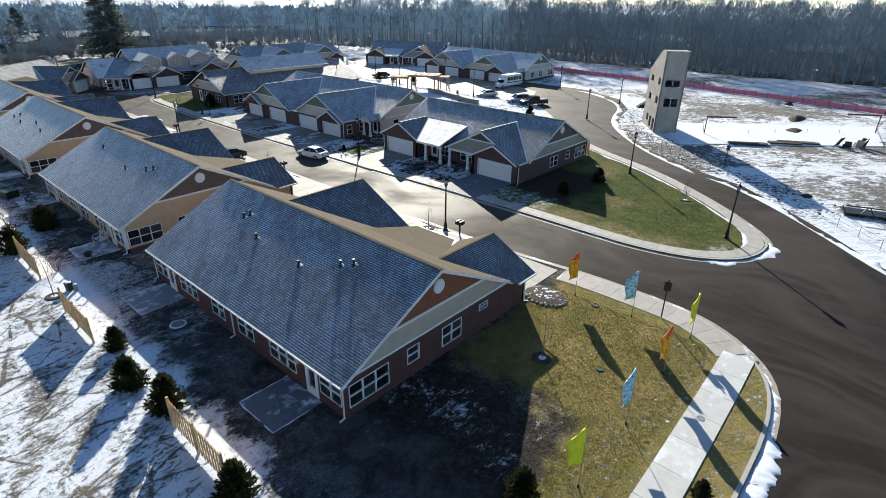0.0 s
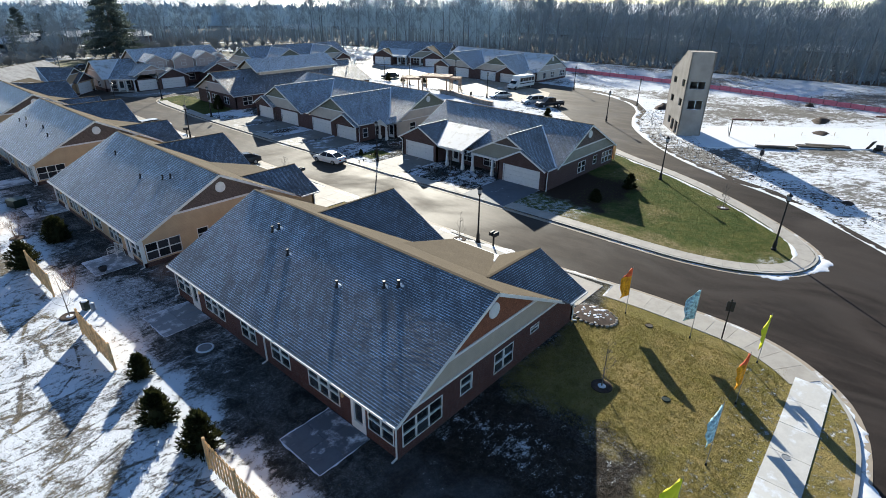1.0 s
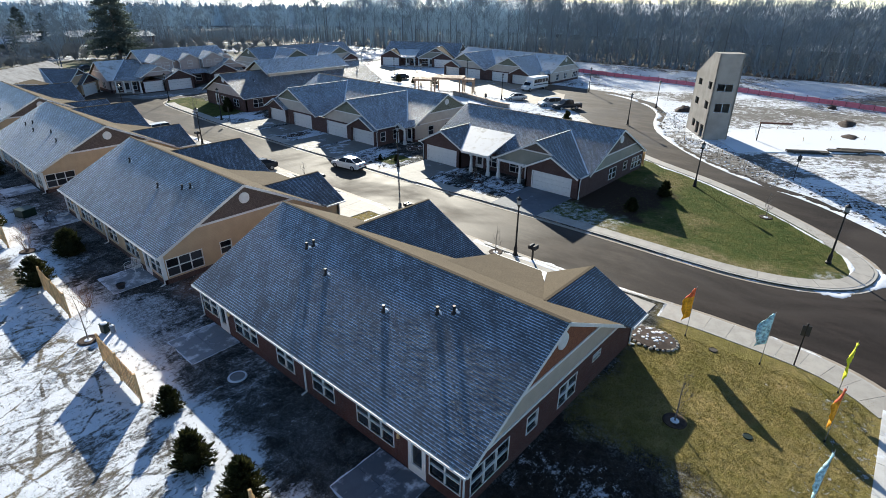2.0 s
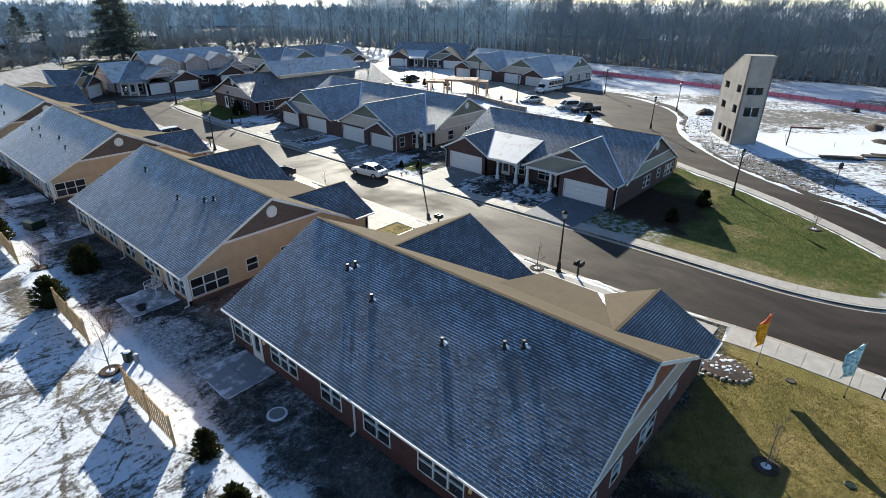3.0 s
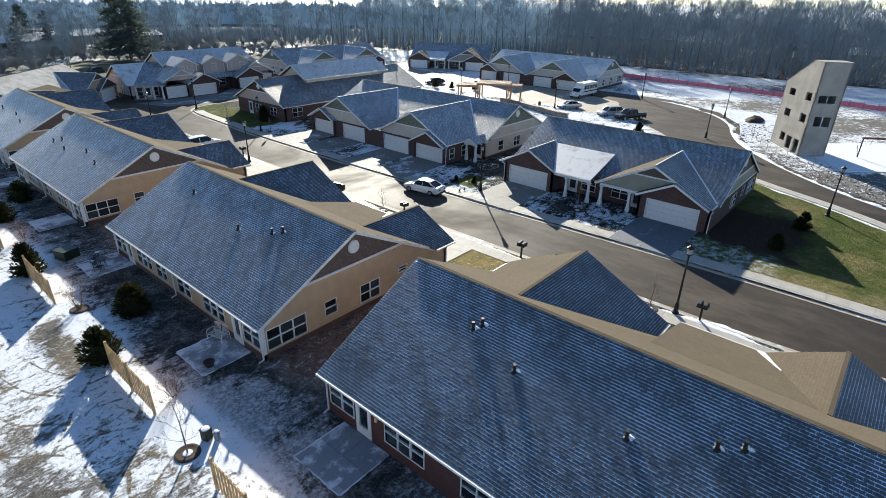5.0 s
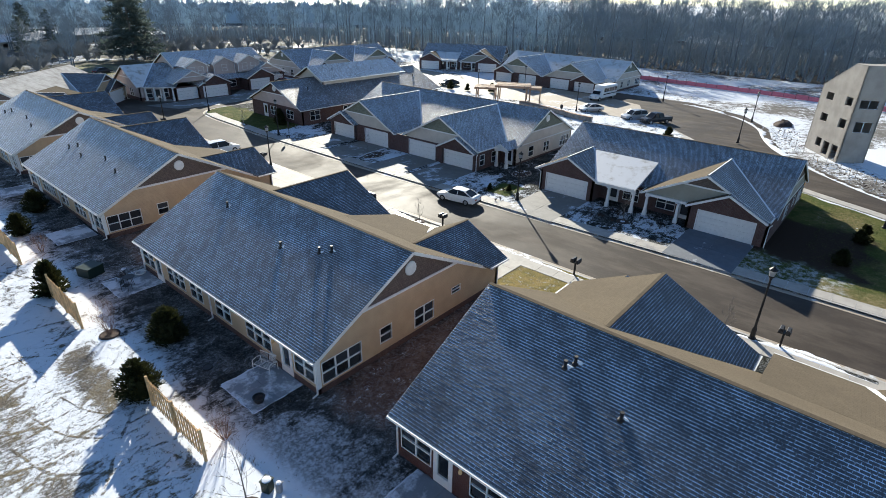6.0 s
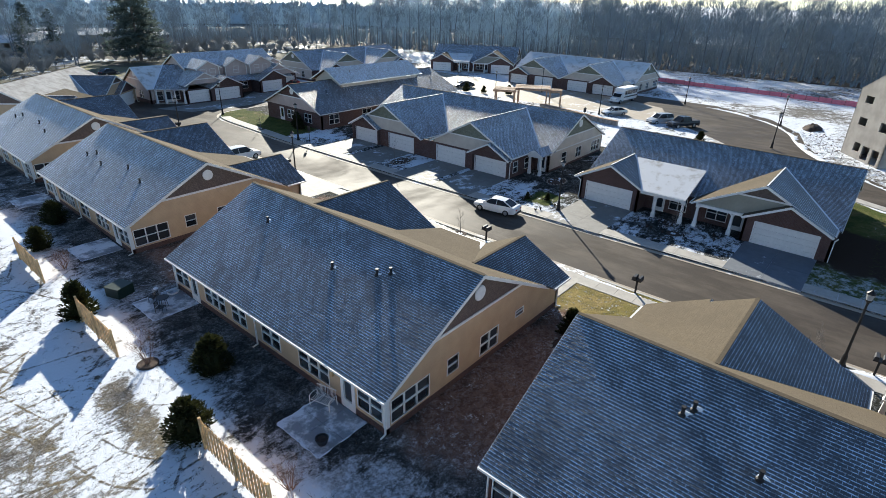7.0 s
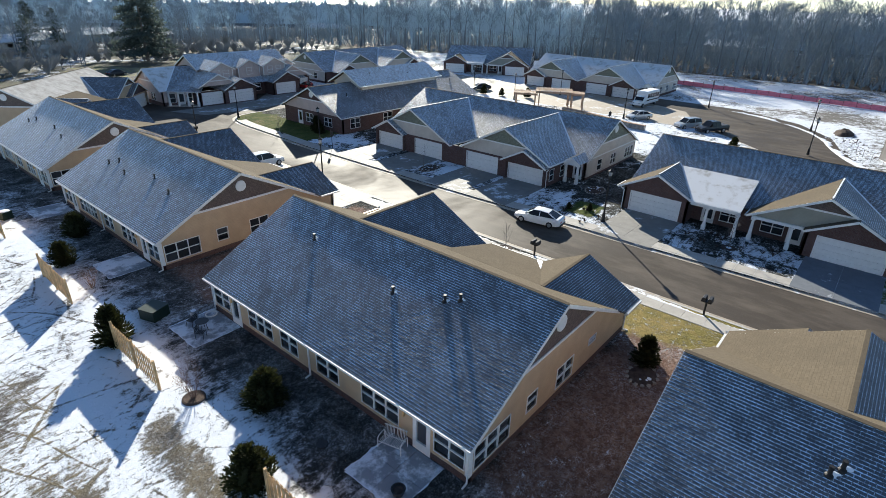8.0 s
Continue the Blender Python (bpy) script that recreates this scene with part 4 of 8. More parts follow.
def garage_door(house, p0, p1, a, w=4.88, h=2.13):
    p0, p1 = Vector(p0), Vector(p1)
    d = (p1 - p0).normalized()
    base = p0 + d * a
    m = Matrix.Translation((base.x, base.y, 0.15)) @ Matrix.Rotation(math.atan2(d.y, d.x), 4, "Z")
    s = Shape()
    holed_panel(s, (-0.12, -0.03), (w + 0.12, -0.03), 0.0, h + 0.1, [(0.12, w + 0.12, 0.0, h)], 0.13)
    door = part("garage_door", s, MAT["trim"], house, at=m)
    # Added board behind the panels, keeps light from showing through the gaps.
    part("door_core", Shape().box(0, w, 0.095, 0.115, 0, h), MAT["dark"], door)
    for i in range(4):
        z0 = h * i / 4
        part("panel", Shape().box(0, w, 0.06, 0.10, z0 + 0.008, z0 + h / 4 - 0.008), MAT["door"], door)
    return door


def gable_fill(s, p0, p1, prof, t=0.2):
    """An upright gable: prof gives (distance along p0-p1, height) of its outline."""
    p0, p1 = Vector(p0), Vector(p1)
    d = (p1 - p0).normalized()
    n = Vector((-d.y, d.x))
    k = len(prof)
    front = [(p0.x + d.x * u, p0.y + d.y * u, z) for u, z in prof]
    back = [(x + n.x * t, y + n.y * t, z) for x, y, z in front]
    s.add(front + back, [tuple(range(k)), tuple(range(2 * k - 1, k - 1, -1))] + [(i, k + i, k + (i + 1) % k, (i + 1) % k) for i in range(k)])


class Roofer:
    """Picks the skin of each slope: rime over painted-in shade only where the low sun does not reach."""

    def __init__(self, house, yaw, cross="frost_shade_x"):
        self.house, self.rot, self.cross = house, Matrix.Rotation(yaw, 3, "Z"), cross

    def slope(self, pts, along, thick=0.14, skin=None, name="roof"):
        q = [Vector(p) for p in pts]
        n = (q[1] - q[0]).cross(q[2] - q[0]).normalized()
        if n.z < 0:
            q, n = q[::-1], -n
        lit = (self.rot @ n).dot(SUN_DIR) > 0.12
        mat = MAT[skin] if skin else MAT["bare_" + "xy"[along] if lit else (self.cross if along == 0 else "frost_shade_y")]
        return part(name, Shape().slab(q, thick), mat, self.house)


def rake(house, a, b, w=0.05, h=0.2):
    """A white barge board under the edge of a roof, from a to b."""
    a, b = Vector(a), Vector(b)
    s = Shape().beam(a - Vector((0, 0, h * 0.62)), b - Vector((0, 0, h * 0.62)), w, h)
    return part("barge_board", s, MAT["trim"], house)


def gutter(house, a, b, out):
    """A white eaves gutter from a to b; out: the way that it faces."""
    a, b, out = Vector(a), Vector(b), Vector(out)
    o = out * 0.07
    part("gutter", Shape().beam(a + o - Vector((0, 0, 0.09)), b + o - Vector((0, 0, 0.09)), 0.12, 0.12), MAT["trim"], house)


def downpipe(house, top, wall, foot=0.2):
    t, w = Vector(top), Vector(wall)
    s = Shape().beam(t, (w.x, w.y, t.z - 0.35), 0.08, 0.08).beam((w.x, w.y, t.z - 0.3), (w.x, w.y, foot), 0.08, 0.07)
    k = (Vector((t.x, t.y)) - Vector((w.x, w.y))).normalized() * 0.35
    s.beam((w.x, w.y, foot + 0.03), (w.x + k.x, w.y + k.y, foot - 0.04), 0.08, 0.07)
    part("downpipe", s, MAT["trim"], house)


def disc_vent(house, x, y, z, nrm, r=0.47):
    n = Vector(nrm)
    s = Shape().tube(Vector((x, y, z)) + n * 0.02, Vector((x, y, z)) + n * 0.09, r, r * 0.94, 20)
    for i in range(-3, 4):
        zz = z + i * r * 0.24
        half = math.sqrt(max(0.01, (r * 0.8) ** 2 - (zz - z) ** 2))
        side = Vector((-n.y, n.x, 0))
        s.beam(Vector((x, y, zz)) + n * 0.10 - side * half, Vector((x, y, zz)) + n * 0.10 + side * half, 0.03, 0.03)
    part("gable_vent", s, MAT["trim"], house, "round white louvred gable vent")


def vent_pipe(house, x, y, z, h=0.42):
    """A black stack with its flashing, and a wisp of snow caught round the foot."""
    s = Shape().lathe([(0.17, z - 0.12), (0.15, z + 0.02), (0.08, z + 0.07), (0.07, z + h - 0.1), (0.095, z + h - 0.1), (0.095, z + h), (0.05, z + h)], 10, (x, y))
    part("vent_pipe", s, MAT["lead"], house, "black roof vent pipe")
    n, k, snow = 12, 4, Shape()
    for j in range(k):
        f = 1 - j / (k - 1)
        for i in range(n):
            a = 2 * math.pi * i / n
            w = (0.04 + 0.09 * f) * (1 + 1.1 * noise.noise((math.cos(a) * 1.6 + x * 3, math.sin(a) * 1.6 + y * 3, 0.5)))
            px, py = x + 0.07 + w * math.cos(a), y - 0.06 + 1.8 * w * math.sin(a)
            snow.v.append((px, py, z + PITCH * (px - x) + 0.07 * (1 - f) - 0.012 * f))
    for j in range(k - 1):
        snow.f += [(j * n + i, j * n + (i + 1) % n, (j + 1) * n + (i + 1) % n, (j + 1) * n + i) for i in range(n)]
    snow.f.append(tuple(range((k - 1) * n, k * n)))
    part("snow_collar", snow, MAT["snow"], house)


def shingles(house, x0, z0, y0, y1, courses, sign=1, pieces=False, skin="frost_shade_y"):
    """Courses of tabs on a slope that rises from (x0, z0) along x; the nearest as single pieces."""
    c, w = 0.1524, 0.32
    run, rise = c / math.sqrt(1 + PITCH ** 2), c * PITCH / math.sqrt(1 + PITCH ** 2)
    nx, nz = -sign * PITCH / math.sqrt(1 + PITCH ** 2), 1 / math.sqrt(1 + PITCH ** 2)
    rest, single = Shape(), None
    made = 0
    for i in range(courses):
        off = (i % 2) * w / 2
        n = int((y1 - y0) / w) + 2
        for j in range(n):
            a, b = max(y0, y0 + j * w - off + 0.006), min(y1, y0 + (j + 1) * w - off - 0.006)
            if b - a < 0.05:
                continue
            lift = 0.008 + random.uniform(0, 0.003)
            xa, za = x0 + sign * run * i, z0 + rise * i
            xb, zb = xa + sign * run, za + rise
            v = [(xa + nx * lift, a, za + nz * lift), (xa + nx * lift, b, za + nz * lift), (xb + nx * 0.003, b, zb + nz * 0.003), (xb + nx * 0.003, a, zb + nz * 0.003), (xa, a, za), (xa, b, za)]
            f = [(0, 1, 2, 3), (4, 5, 1, 0), (4, 0, 3), (1, 5, 2)]
            if sign > 0:
                f = [q[::-1] for q in f]
            if pieces and i < 12 and j < 25:
                part("shingle", Shape().add(v, f), MAT["frost_shade_y"], house)
            else:
                rest.add(v, f)
    tagged(part("shingles", rest, MAT[skin], house, "rime-covered asphalt shingles with shade in their dark blue" if skin == "frost_shade_y" else "bare tan asphalt shingles"), kind="stuff")


STYLE = dict(
    brick=dict(base=2.62, low="brick", high="siding_grey", top="shake_rust"),
    tan=dict(base=0.55, low="brick_dark", high="siding_tan", top="shake_grey"),
    across=dict(base=2.62, low="brick_dark", high="siding_sage", top="shake_grey"),
    pale=dict(base=2.62, low="brick_dark", high="siding_pale", top="shake_sage"),
)


def column(house, x, y, h=2.5):
    s = Shape().box(x - 0.18, x + 0.18, y - 0.18, y + 0.18, 0.1, 0.75)
    v = [(x + i * r, y + j * r, z) for r, z in ((0.14, 0.75), (0.10, h)) for i, j in ((-1, -1), (1, -1), (1, 1), (-1, 1))]
    s.add(v, [(0, 1, 5, 4), (1, 2, 6, 5), (2, 3, 7, 6), (3, 0, 4, 7), (4, 5, 6, 7)])
    s.box(x - 0.2, x + 0.2, y - 0.2, y + 0.2, h, h + 0.1)
    part("porch_column", s, MAT["trim"], house, "white tapered porch column")


def walls(house, st, runs):
    """Straight walls; each run: two ends and its openings as (kind, from, to, low, high, units)."""
    low, high = Shape(), Shape()
    for p0, p1, ops in runs:
        holes = [(o[1], o[2], o[3], o[4]) for o in ops]
        wall_run(low, p0, p1, 0.05, st["base"], holes)
        if st["base"] < 2.6:
            wall_run(high, p0, p1, st["base"], 2.62, holes)
            part("wall", high, MAT[st["high"]], house)
            high = Shape()
        part("wall", low, MAT[st["low"]], house)
        low = Shape()
        for o in ops:
            if o[0] == "win":
                window(house, p0, p1, o[1], o[2], o[3], o[4], o[5])
            elif o[0] == "door":
                house_door(house, p0, p1, o[1], o[2] - o[1])
            elif o[0] == "garage":
                garage_door(house, p0, p1, o[1], o[2] - o[1])


def main_gable(house, st, x0, x1, y, facing, zr, panel=4.0):
    """The gable end of the main roof at y; facing -1 or 1."""
    xm = (x0 + x1) / 2
    under = lambda x: zr - 0.16 - PITCH * abs(x - xm)
    p0, p1 = ((x0, y), (x1, y)) if facing < 0 else ((x1, y), (x0, y))
    fx = lambda x: x - x0 if facing < 0 else x1 - x
    xs = (zr - 0.16 - panel) / PITCH
    prof = [(fx(x0), 2.62), (fx(x1), 2.62), (fx(x1), max(2.62, under(x1))), (fx(xm + xs), panel), (fx(xm - xs), panel), (fx(x0), max(2.62, under(x0)))]
    if facing > 0:
        prof = [(fx(x1), 2.62), (fx(x0), 2.62), (fx(x0), max(2.62, under(x0))), (fx(xm - xs), panel), (fx(xm + xs), panel), (fx(x1), max(2.62, under(x1)))]
    s = Shape()
    gable_fill(s, p0, p1, prof)
    part("gable_wall", s, MAT[st["high"]], house)
    top = [(fx(xm - xs), panel), (fx(xm + xs), panel), (fx(xm), zr - 0.16)]
    if facing > 0:
        top = [(fx(xm + xs), panel), (fx(xm - xs), panel), (fx(xm), zr - 0.16)]
    s = Shape()
    gable_fill(s, p0, p1, top)
    part("gable_panel", s, MAT[st["top"]], house, "shake panel in the gable")
    yy = y + facing * 0.02
    part("gable_trim", Shape().beam((xm - xs - 0.05, yy, panel), (xm + xs + 0.05, yy, panel), 0.06, 0.16), MAT["trim"], house)
    if st["base"] > 2:
        part("gable_trim", Shape().beam((x0, yy, 2.66), (x1, yy, 2.66), 0.06, 0.14), MAT["trim"], house)
    disc_vent(house, xm, y + facing * 0.01, zr - 1.2, (0, facing, 0))


def wing_roof(house, r, yr, half, zr, xf, ridge_x, ridge_z, skins=(None, None)):
    """A cross gable that runs forward along x; returns where its valleys begin."""
    ze = zr - PITCH * half
    xj = ridge_x + (ridge_z - zr) / PITCH
    xv = ridge_x + (ridge_z - ze) / PITCH
    for k, sgn in enumerate((-1, 1)):
        r.slope([(xj, yr, zr), (xv, yr + sgn * half, ze), (xf, yr + sgn * half, ze), (xf, yr, zr)], 0, skin=skins[k])
        rake(house, (xf, yr, zr), (xf, yr + sgn * half, ze))
        gutter(house, (xv, yr + sgn * half, ze), (xf, yr + sgn * half, ze), (0, sgn, 0))
    part("ridge_cap", Shape().beam((xj, yr, zr + 0.012), (xf, yr, zr + 0.012), 0.2, 0.03), MAT["bare_x"], house)
    for sgn in (-1, 1):
        if (r.rot @ Vector((0, sgn, 0))).dot(SUN_DIR) < 0 and (r.rot @ Vector((1, 0, 0))).dot(SUN_DIR) < 0:
            part("valley_snow", Shape().beam((xj, yr, zr + 0.02), (xv, yr + sgn * half, ze + 0.02), 0.22, 0.03), MAT["snow"], house, "line of snow in the roof valley")
            part("ridge_snow", Shape().beam((xj, yr, zr + 0.035), (xf, yr, zr + 0.035), 0.12, 0.02), MAT["snow"], house, "line of snow on the ridge")
    return ze, xv


def cross_gable_face(house, xw, yr, half, zr, st, panel, z0=2.62, face_mat=None):
    """The front of a cross gable at x = xw."""
    o = 0.35
    y0, y1 = yr - half + o, yr + half - o
    u = half - o
    under = lambda y: zr - 0.16 - PITCH * abs(y - yr)
    p0, p1 = (xw, y0), (xw, y1)
    ys = (zr - 0.16 - panel) / PITCH if panel else 0
    mat = face_mat or st["high"]
    s = Shape()
    if panel:
        gable_fill(s, p0, p1, [(0, z0), (2 * u, z0), (2 * u, max(z0, under(y1))), (u + ys, panel), (u - ys, panel), (0, max(z0, under(y0)))])
        t = Shape()
        gable_fill(t, p0, p1, [(u - ys, panel), (u + ys, panel), (u, zr - 0.16)])
        part("gable_panel", t, MAT[st["top"]], house, "shake panel in the gable")
        part("gable_trim", Shape().beam((xw + 0.02, yr - ys, panel), (xw + 0.02, yr + ys, panel), 0.06, 0.14), MAT["trim"], house)
    else:
        gable_fill(s, p0, p1, [(0, z0), (2 * u, z0), (2 * u, max(z0, under(y1))), (u, zr - 0.16), (0, max(z0, under(y0)))])
    part("gable_wall", s, MAT[mat], house)


def house_one(label, x, y, yaw, style, near=False, group="houses", vents=(), L=23.2, lit_skin=None, wide=17.45, sink=0.0):
    """A pair of homes under one long roof, with a small and a large garage wing in front (local +x)."""
    st = STYLE[style]
    house = thing("house", label, "house", group, pose(x, y, -sink, 0, 0, math.degrees(yaw)))
    r = Roofer(house, yaw)
    D, xm, zr = 14.5, 7.25, 6.48
    xf, W = 16.6, 23.2
    rear = [("win", 0.3, 2.05, 0.85, 2.15, 2), ("door", 2.4, 3.3, 0.18, 2.2, 1), ("win", 4.4, 7.0, 0.85, 2.15, 3), ("win", 8.9, 10.7, 0.85, 2.15, 2), ("win", 12.5, 14.1, 0.85, 2.15, 2), ("win", L - 6.9, L - 4.4, 0.85, 2.15, 3), ("door", L - 3.3, L - 2.4, 0.18, 2.2, 1), ("win", L - 2.1, L - 0.3, 0.85, 2.15, 2)]
    side = [("win", 0.35, 3.1, 0.75, 2.1, 3), ("win", 4.65, 5.55, 1.15, 2.15, 1), ("win", 7.65, 9.4, 0.8, 2.1, 2), ("win", 11.3, 12.15, 1.75, 2.15, 1)]
    flip = lambda ops, n: [(o[0], n - o[2], n - o[1], *o[3:]) for o in ops]
    runs = [((0, L), (0, 0), flip(rear, L)), ((0, 0), (xf, 0), side), ((xf, W), (13.5, W), []), ((13.5, L), (0, L), flip(side[:3], 13.5)),
            ((xf, 0), (xf, 6.4), [("garage", 0.76, 5.64, 0.15, 2.28, 1)]), ((xf, 6.4), (14.5, 6.4), []),
            ((14.5, 6.4), (14.5, 16.3), [("door", 1.0, 2.0, 0.18, 2.2, 1), ("win", 2.6, 4.2, 0.8, 2.1, 2), ("win", 6.2, 8.0, 0.8, 2.1, 2), ("door", 8.5, 9.5, 0.18, 2.2, 1)]),
            ((14.5, 16.3), (xf, 16.3), []), ((xf, 16.3), (xf, W), [("garage", 0.95, 5.83, 0.15, 2.28, 1)])]
    walls(house, st, runs)
    for yy, fc in ((0, -1), (L, 1)):
        main_gable(house, st, 0, D, yy, fc, zr)
    # main roof
    e, g = 0.3, 0.28
    ze = zr - PITCH * (xm + e)
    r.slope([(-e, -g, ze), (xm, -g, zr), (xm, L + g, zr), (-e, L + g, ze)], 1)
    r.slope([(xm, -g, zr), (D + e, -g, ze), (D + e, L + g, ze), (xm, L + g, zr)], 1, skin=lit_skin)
    part("ridge_cap", Shape().beam((xm, -g, zr - 0.002), (xm, L + g, zr - 0.002), 0.24, 0.03), MAT["bare_y"], house)
    for yy in (-g, L + g):
        rake(house, (xm, yy, zr), (-e, yy, ze))
        rake(house, (xm, yy, zr), (D + e, yy, ze))
    gutter(house, (-e, -g, ze), (-e, L + g, ze), (-1, 0, 0))
    part("soffit", Shape().box(-e, 0, -g, L + g, 2.44, 2.47), MAT["trim"], house)
    for yy in (0.05, 11.4, L - 0.05):
        downpipe(house, (-e - 0.06, yy, 2.5), (-0.05, yy, 0))
    for yy, k in ((0, 1), (L, -1)):
        part("corner_board", Shape().box(-0.03, 0.21, min(yy - 0.03 * k, yy + 0.21 * k), max(yy - 0.03 * k, yy + 0.21 * k), 0.56 if st["base"] < 1 else 0.1, 2.45), MAT["trim"] if st["base"] < 1 else MAT[st["low"]], house)
    sun_west = (r.rot @ Vector((-1, 0, 0))).dot(SUN_DIR) < 0
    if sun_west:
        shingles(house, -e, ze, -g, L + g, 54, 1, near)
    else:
        shingles(house, D + e, ze, -g, L + g, 54, -1, near, (lit_skin or "bare_y") if (r.rot @ Vector((0.4533, 0, 0.8914))).dot(SUN_DIR) > 0.12 else "frost_shade_y")
    # small wing, large wing with its garage gable, porch roof between
    wing_roof(house, r, 3.17, 3.85, 4.64, xf + 0.25, xm, zr)
    cross_gable_face(house, xf, 3.17, 3.85, 4.64, st, 0, face_mat="brick_dark" if style != "brick" else "brick")
    wing_roof(house, r, wide, 5.85, 5.67, 16.5, xm, zr)
    cross_gable_face(house, 16.1, wide, 5.85, 5.67, st, 4.35)
    part("porch_beam", Shape().box(16.1, 16.3, 11.9, 16.3, 2.36, 2.62), MAT["trim"], house)
    for sgn in (-1, 1):
        r.slope([(15.6, wide + 2.3, 4.46), (15.6, wide + 2.3 + sgn * 3.55, 2.655), (xf + 0.4, wide + 2.3 + sgn * 3.55, 2.655), (xf + 0.4, wide + 2.3, 4.46)], 0)
        rake(house, (xf + 0.4, wide + 2.3, 4.46), (xf + 0.4, wide + 2.3 + sgn * 3.55, 2.655))
    cross_gable_face(house, xf, wide + 2.3, 3.55, 4.46, st, 0, face_mat="brick_dark" if style != "brick" else "brick")
    lit_front = (r.rot @ Vector((1, 0, 0))).dot(SUN_DIR) > 0
    r.slope([(11.2, 3.5, 4.475), (16.9, 6.67, 2.86), (16.9, 11.05, 2.86), (11.2, 10.95, 4.475)], 1, skin="bare_y" if lit_front or lit_skin else "snow_y", name="porch_roof")
    if lit_front and not lit_skin:
        wedge, n = Shape(), 12
        for i in range(n + 1):
            t = i / n
            px, py = 16.8 - 2.1 * t, 6.61 - 1.17 * t
            k = (1 - t) ** 0.8 * (1 + 0.5 * noise.noise((i * 0.7, L, 0.0)))
            a, b, top = py + 0.34 * k, py - 0.12 * k, 4.475 - 0.2833 * (px - 11.2)
            wedge.v += [(px, a, top + 0.008), (px, py, top + 0.07), (px, b, 4.64 - PITCH * (b - 3.17) + 0.008)]
        for i in range(n):
            wedge.f += [(3 * i + j, 3 * i + 3 + j, 3 * i + 4 + j, 3 * i + 1 + j) for j in (0, 1)]
        part("valley_snow", wedge, MAT["snow"], house, "wedge of snow left in the roof valley")
    gutter(house, (16.9, 6.67, 2.86), (16.9, 11.05, 2.86), (1, 0, 0))
    part("porch_beam", Shape().box(16.55, 16.75, 6.6, 11.0, 2.42, 2.68), MAT["trim"], house)
    for xx, yy in ((16.65, 8.2), (16.65, 10.85), (16.2, 12.1), (16.2, 15.2)):
        column(house, xx, yy, 2.32 if xx > 16.5 else 2.26)
    part("porch_floor", Shape().box(14.5, 16.9, 6.4, 16.3, 0.05, 0.17), MAT["concrete"], house)
    downpipe(house, (xf + 0.3, W + 0.25, 2.6), (xf + 0.02, W + 0.05, 0))
    downpipe(house, (xf + 0.3, -0.35, 2.6), (xf + 0.02, -0.05, 0))
    for a, b in vents:
        vent_pipe(house, a, b, zr - PITCH * abs(a - xm), 0.4)
    for yy in (3.95, 19.3):
        part("wall_lamp", Shape().lathe([(0.05, 1.78), (0.09, 1.82), (0.07, 2.02), (0.02, 2.08)], 8, (-0.12, yy)), MAT["cedar"], house, "small amber wall lantern")
    return house


VENTS_A = [(5.0, 17.6), (5.35, 17.3), (4.1, 14.5), (3.8, 9.0), (4.95, 6.1), (5.35, 5.3)]
house_one("brick house pair with rust gable panel and frosted grey roof", 13.35, 14.2, 0, "brick", True, vents=VENTS_A)
house_one("tan-sided house pair with dark gable and frosted roof", 13.36, 43.52, 0, "tan", True, vents=[(4.97, 16.9), (4.1, 8.8), (4.86, 5.65), (5.25, 4.9)], L=21.9, wide=16.7)
house_one("tan-sided house pair with dark gable and frosted roof", 13.5, 73.4, 0, "tan", vents=[(3.3, 16.7), (3.85, 15.6), (3.1, 12.7), (3.9, 8.3), (3.3, 4.5)], L=20.8)
house_one("tan-sided house pair with dark gable and frosted roof", 13.7, 99.3, 0, "tan", vents=[(3.3, 15.7), (3.85, 14.6), (3.9, 8.3), (3.3, 4.5)], L=20.0)
house_one("tan-sided house pair set at an angle, sunlit pale roof", 12.97, 134.9, radians(-45), "tan", lit_skin="dust_y")
house_one("dark brick house pair with white garage doors and porch", 68.55, 53.1, math.pi, "across", vents=[(3.9, 8.3), (3.9, 17)], wide=17.3, sink=0.13)
house_one("distant brick house pair with snowy porch roof", 133.5, 141.4, radians(206), "across")


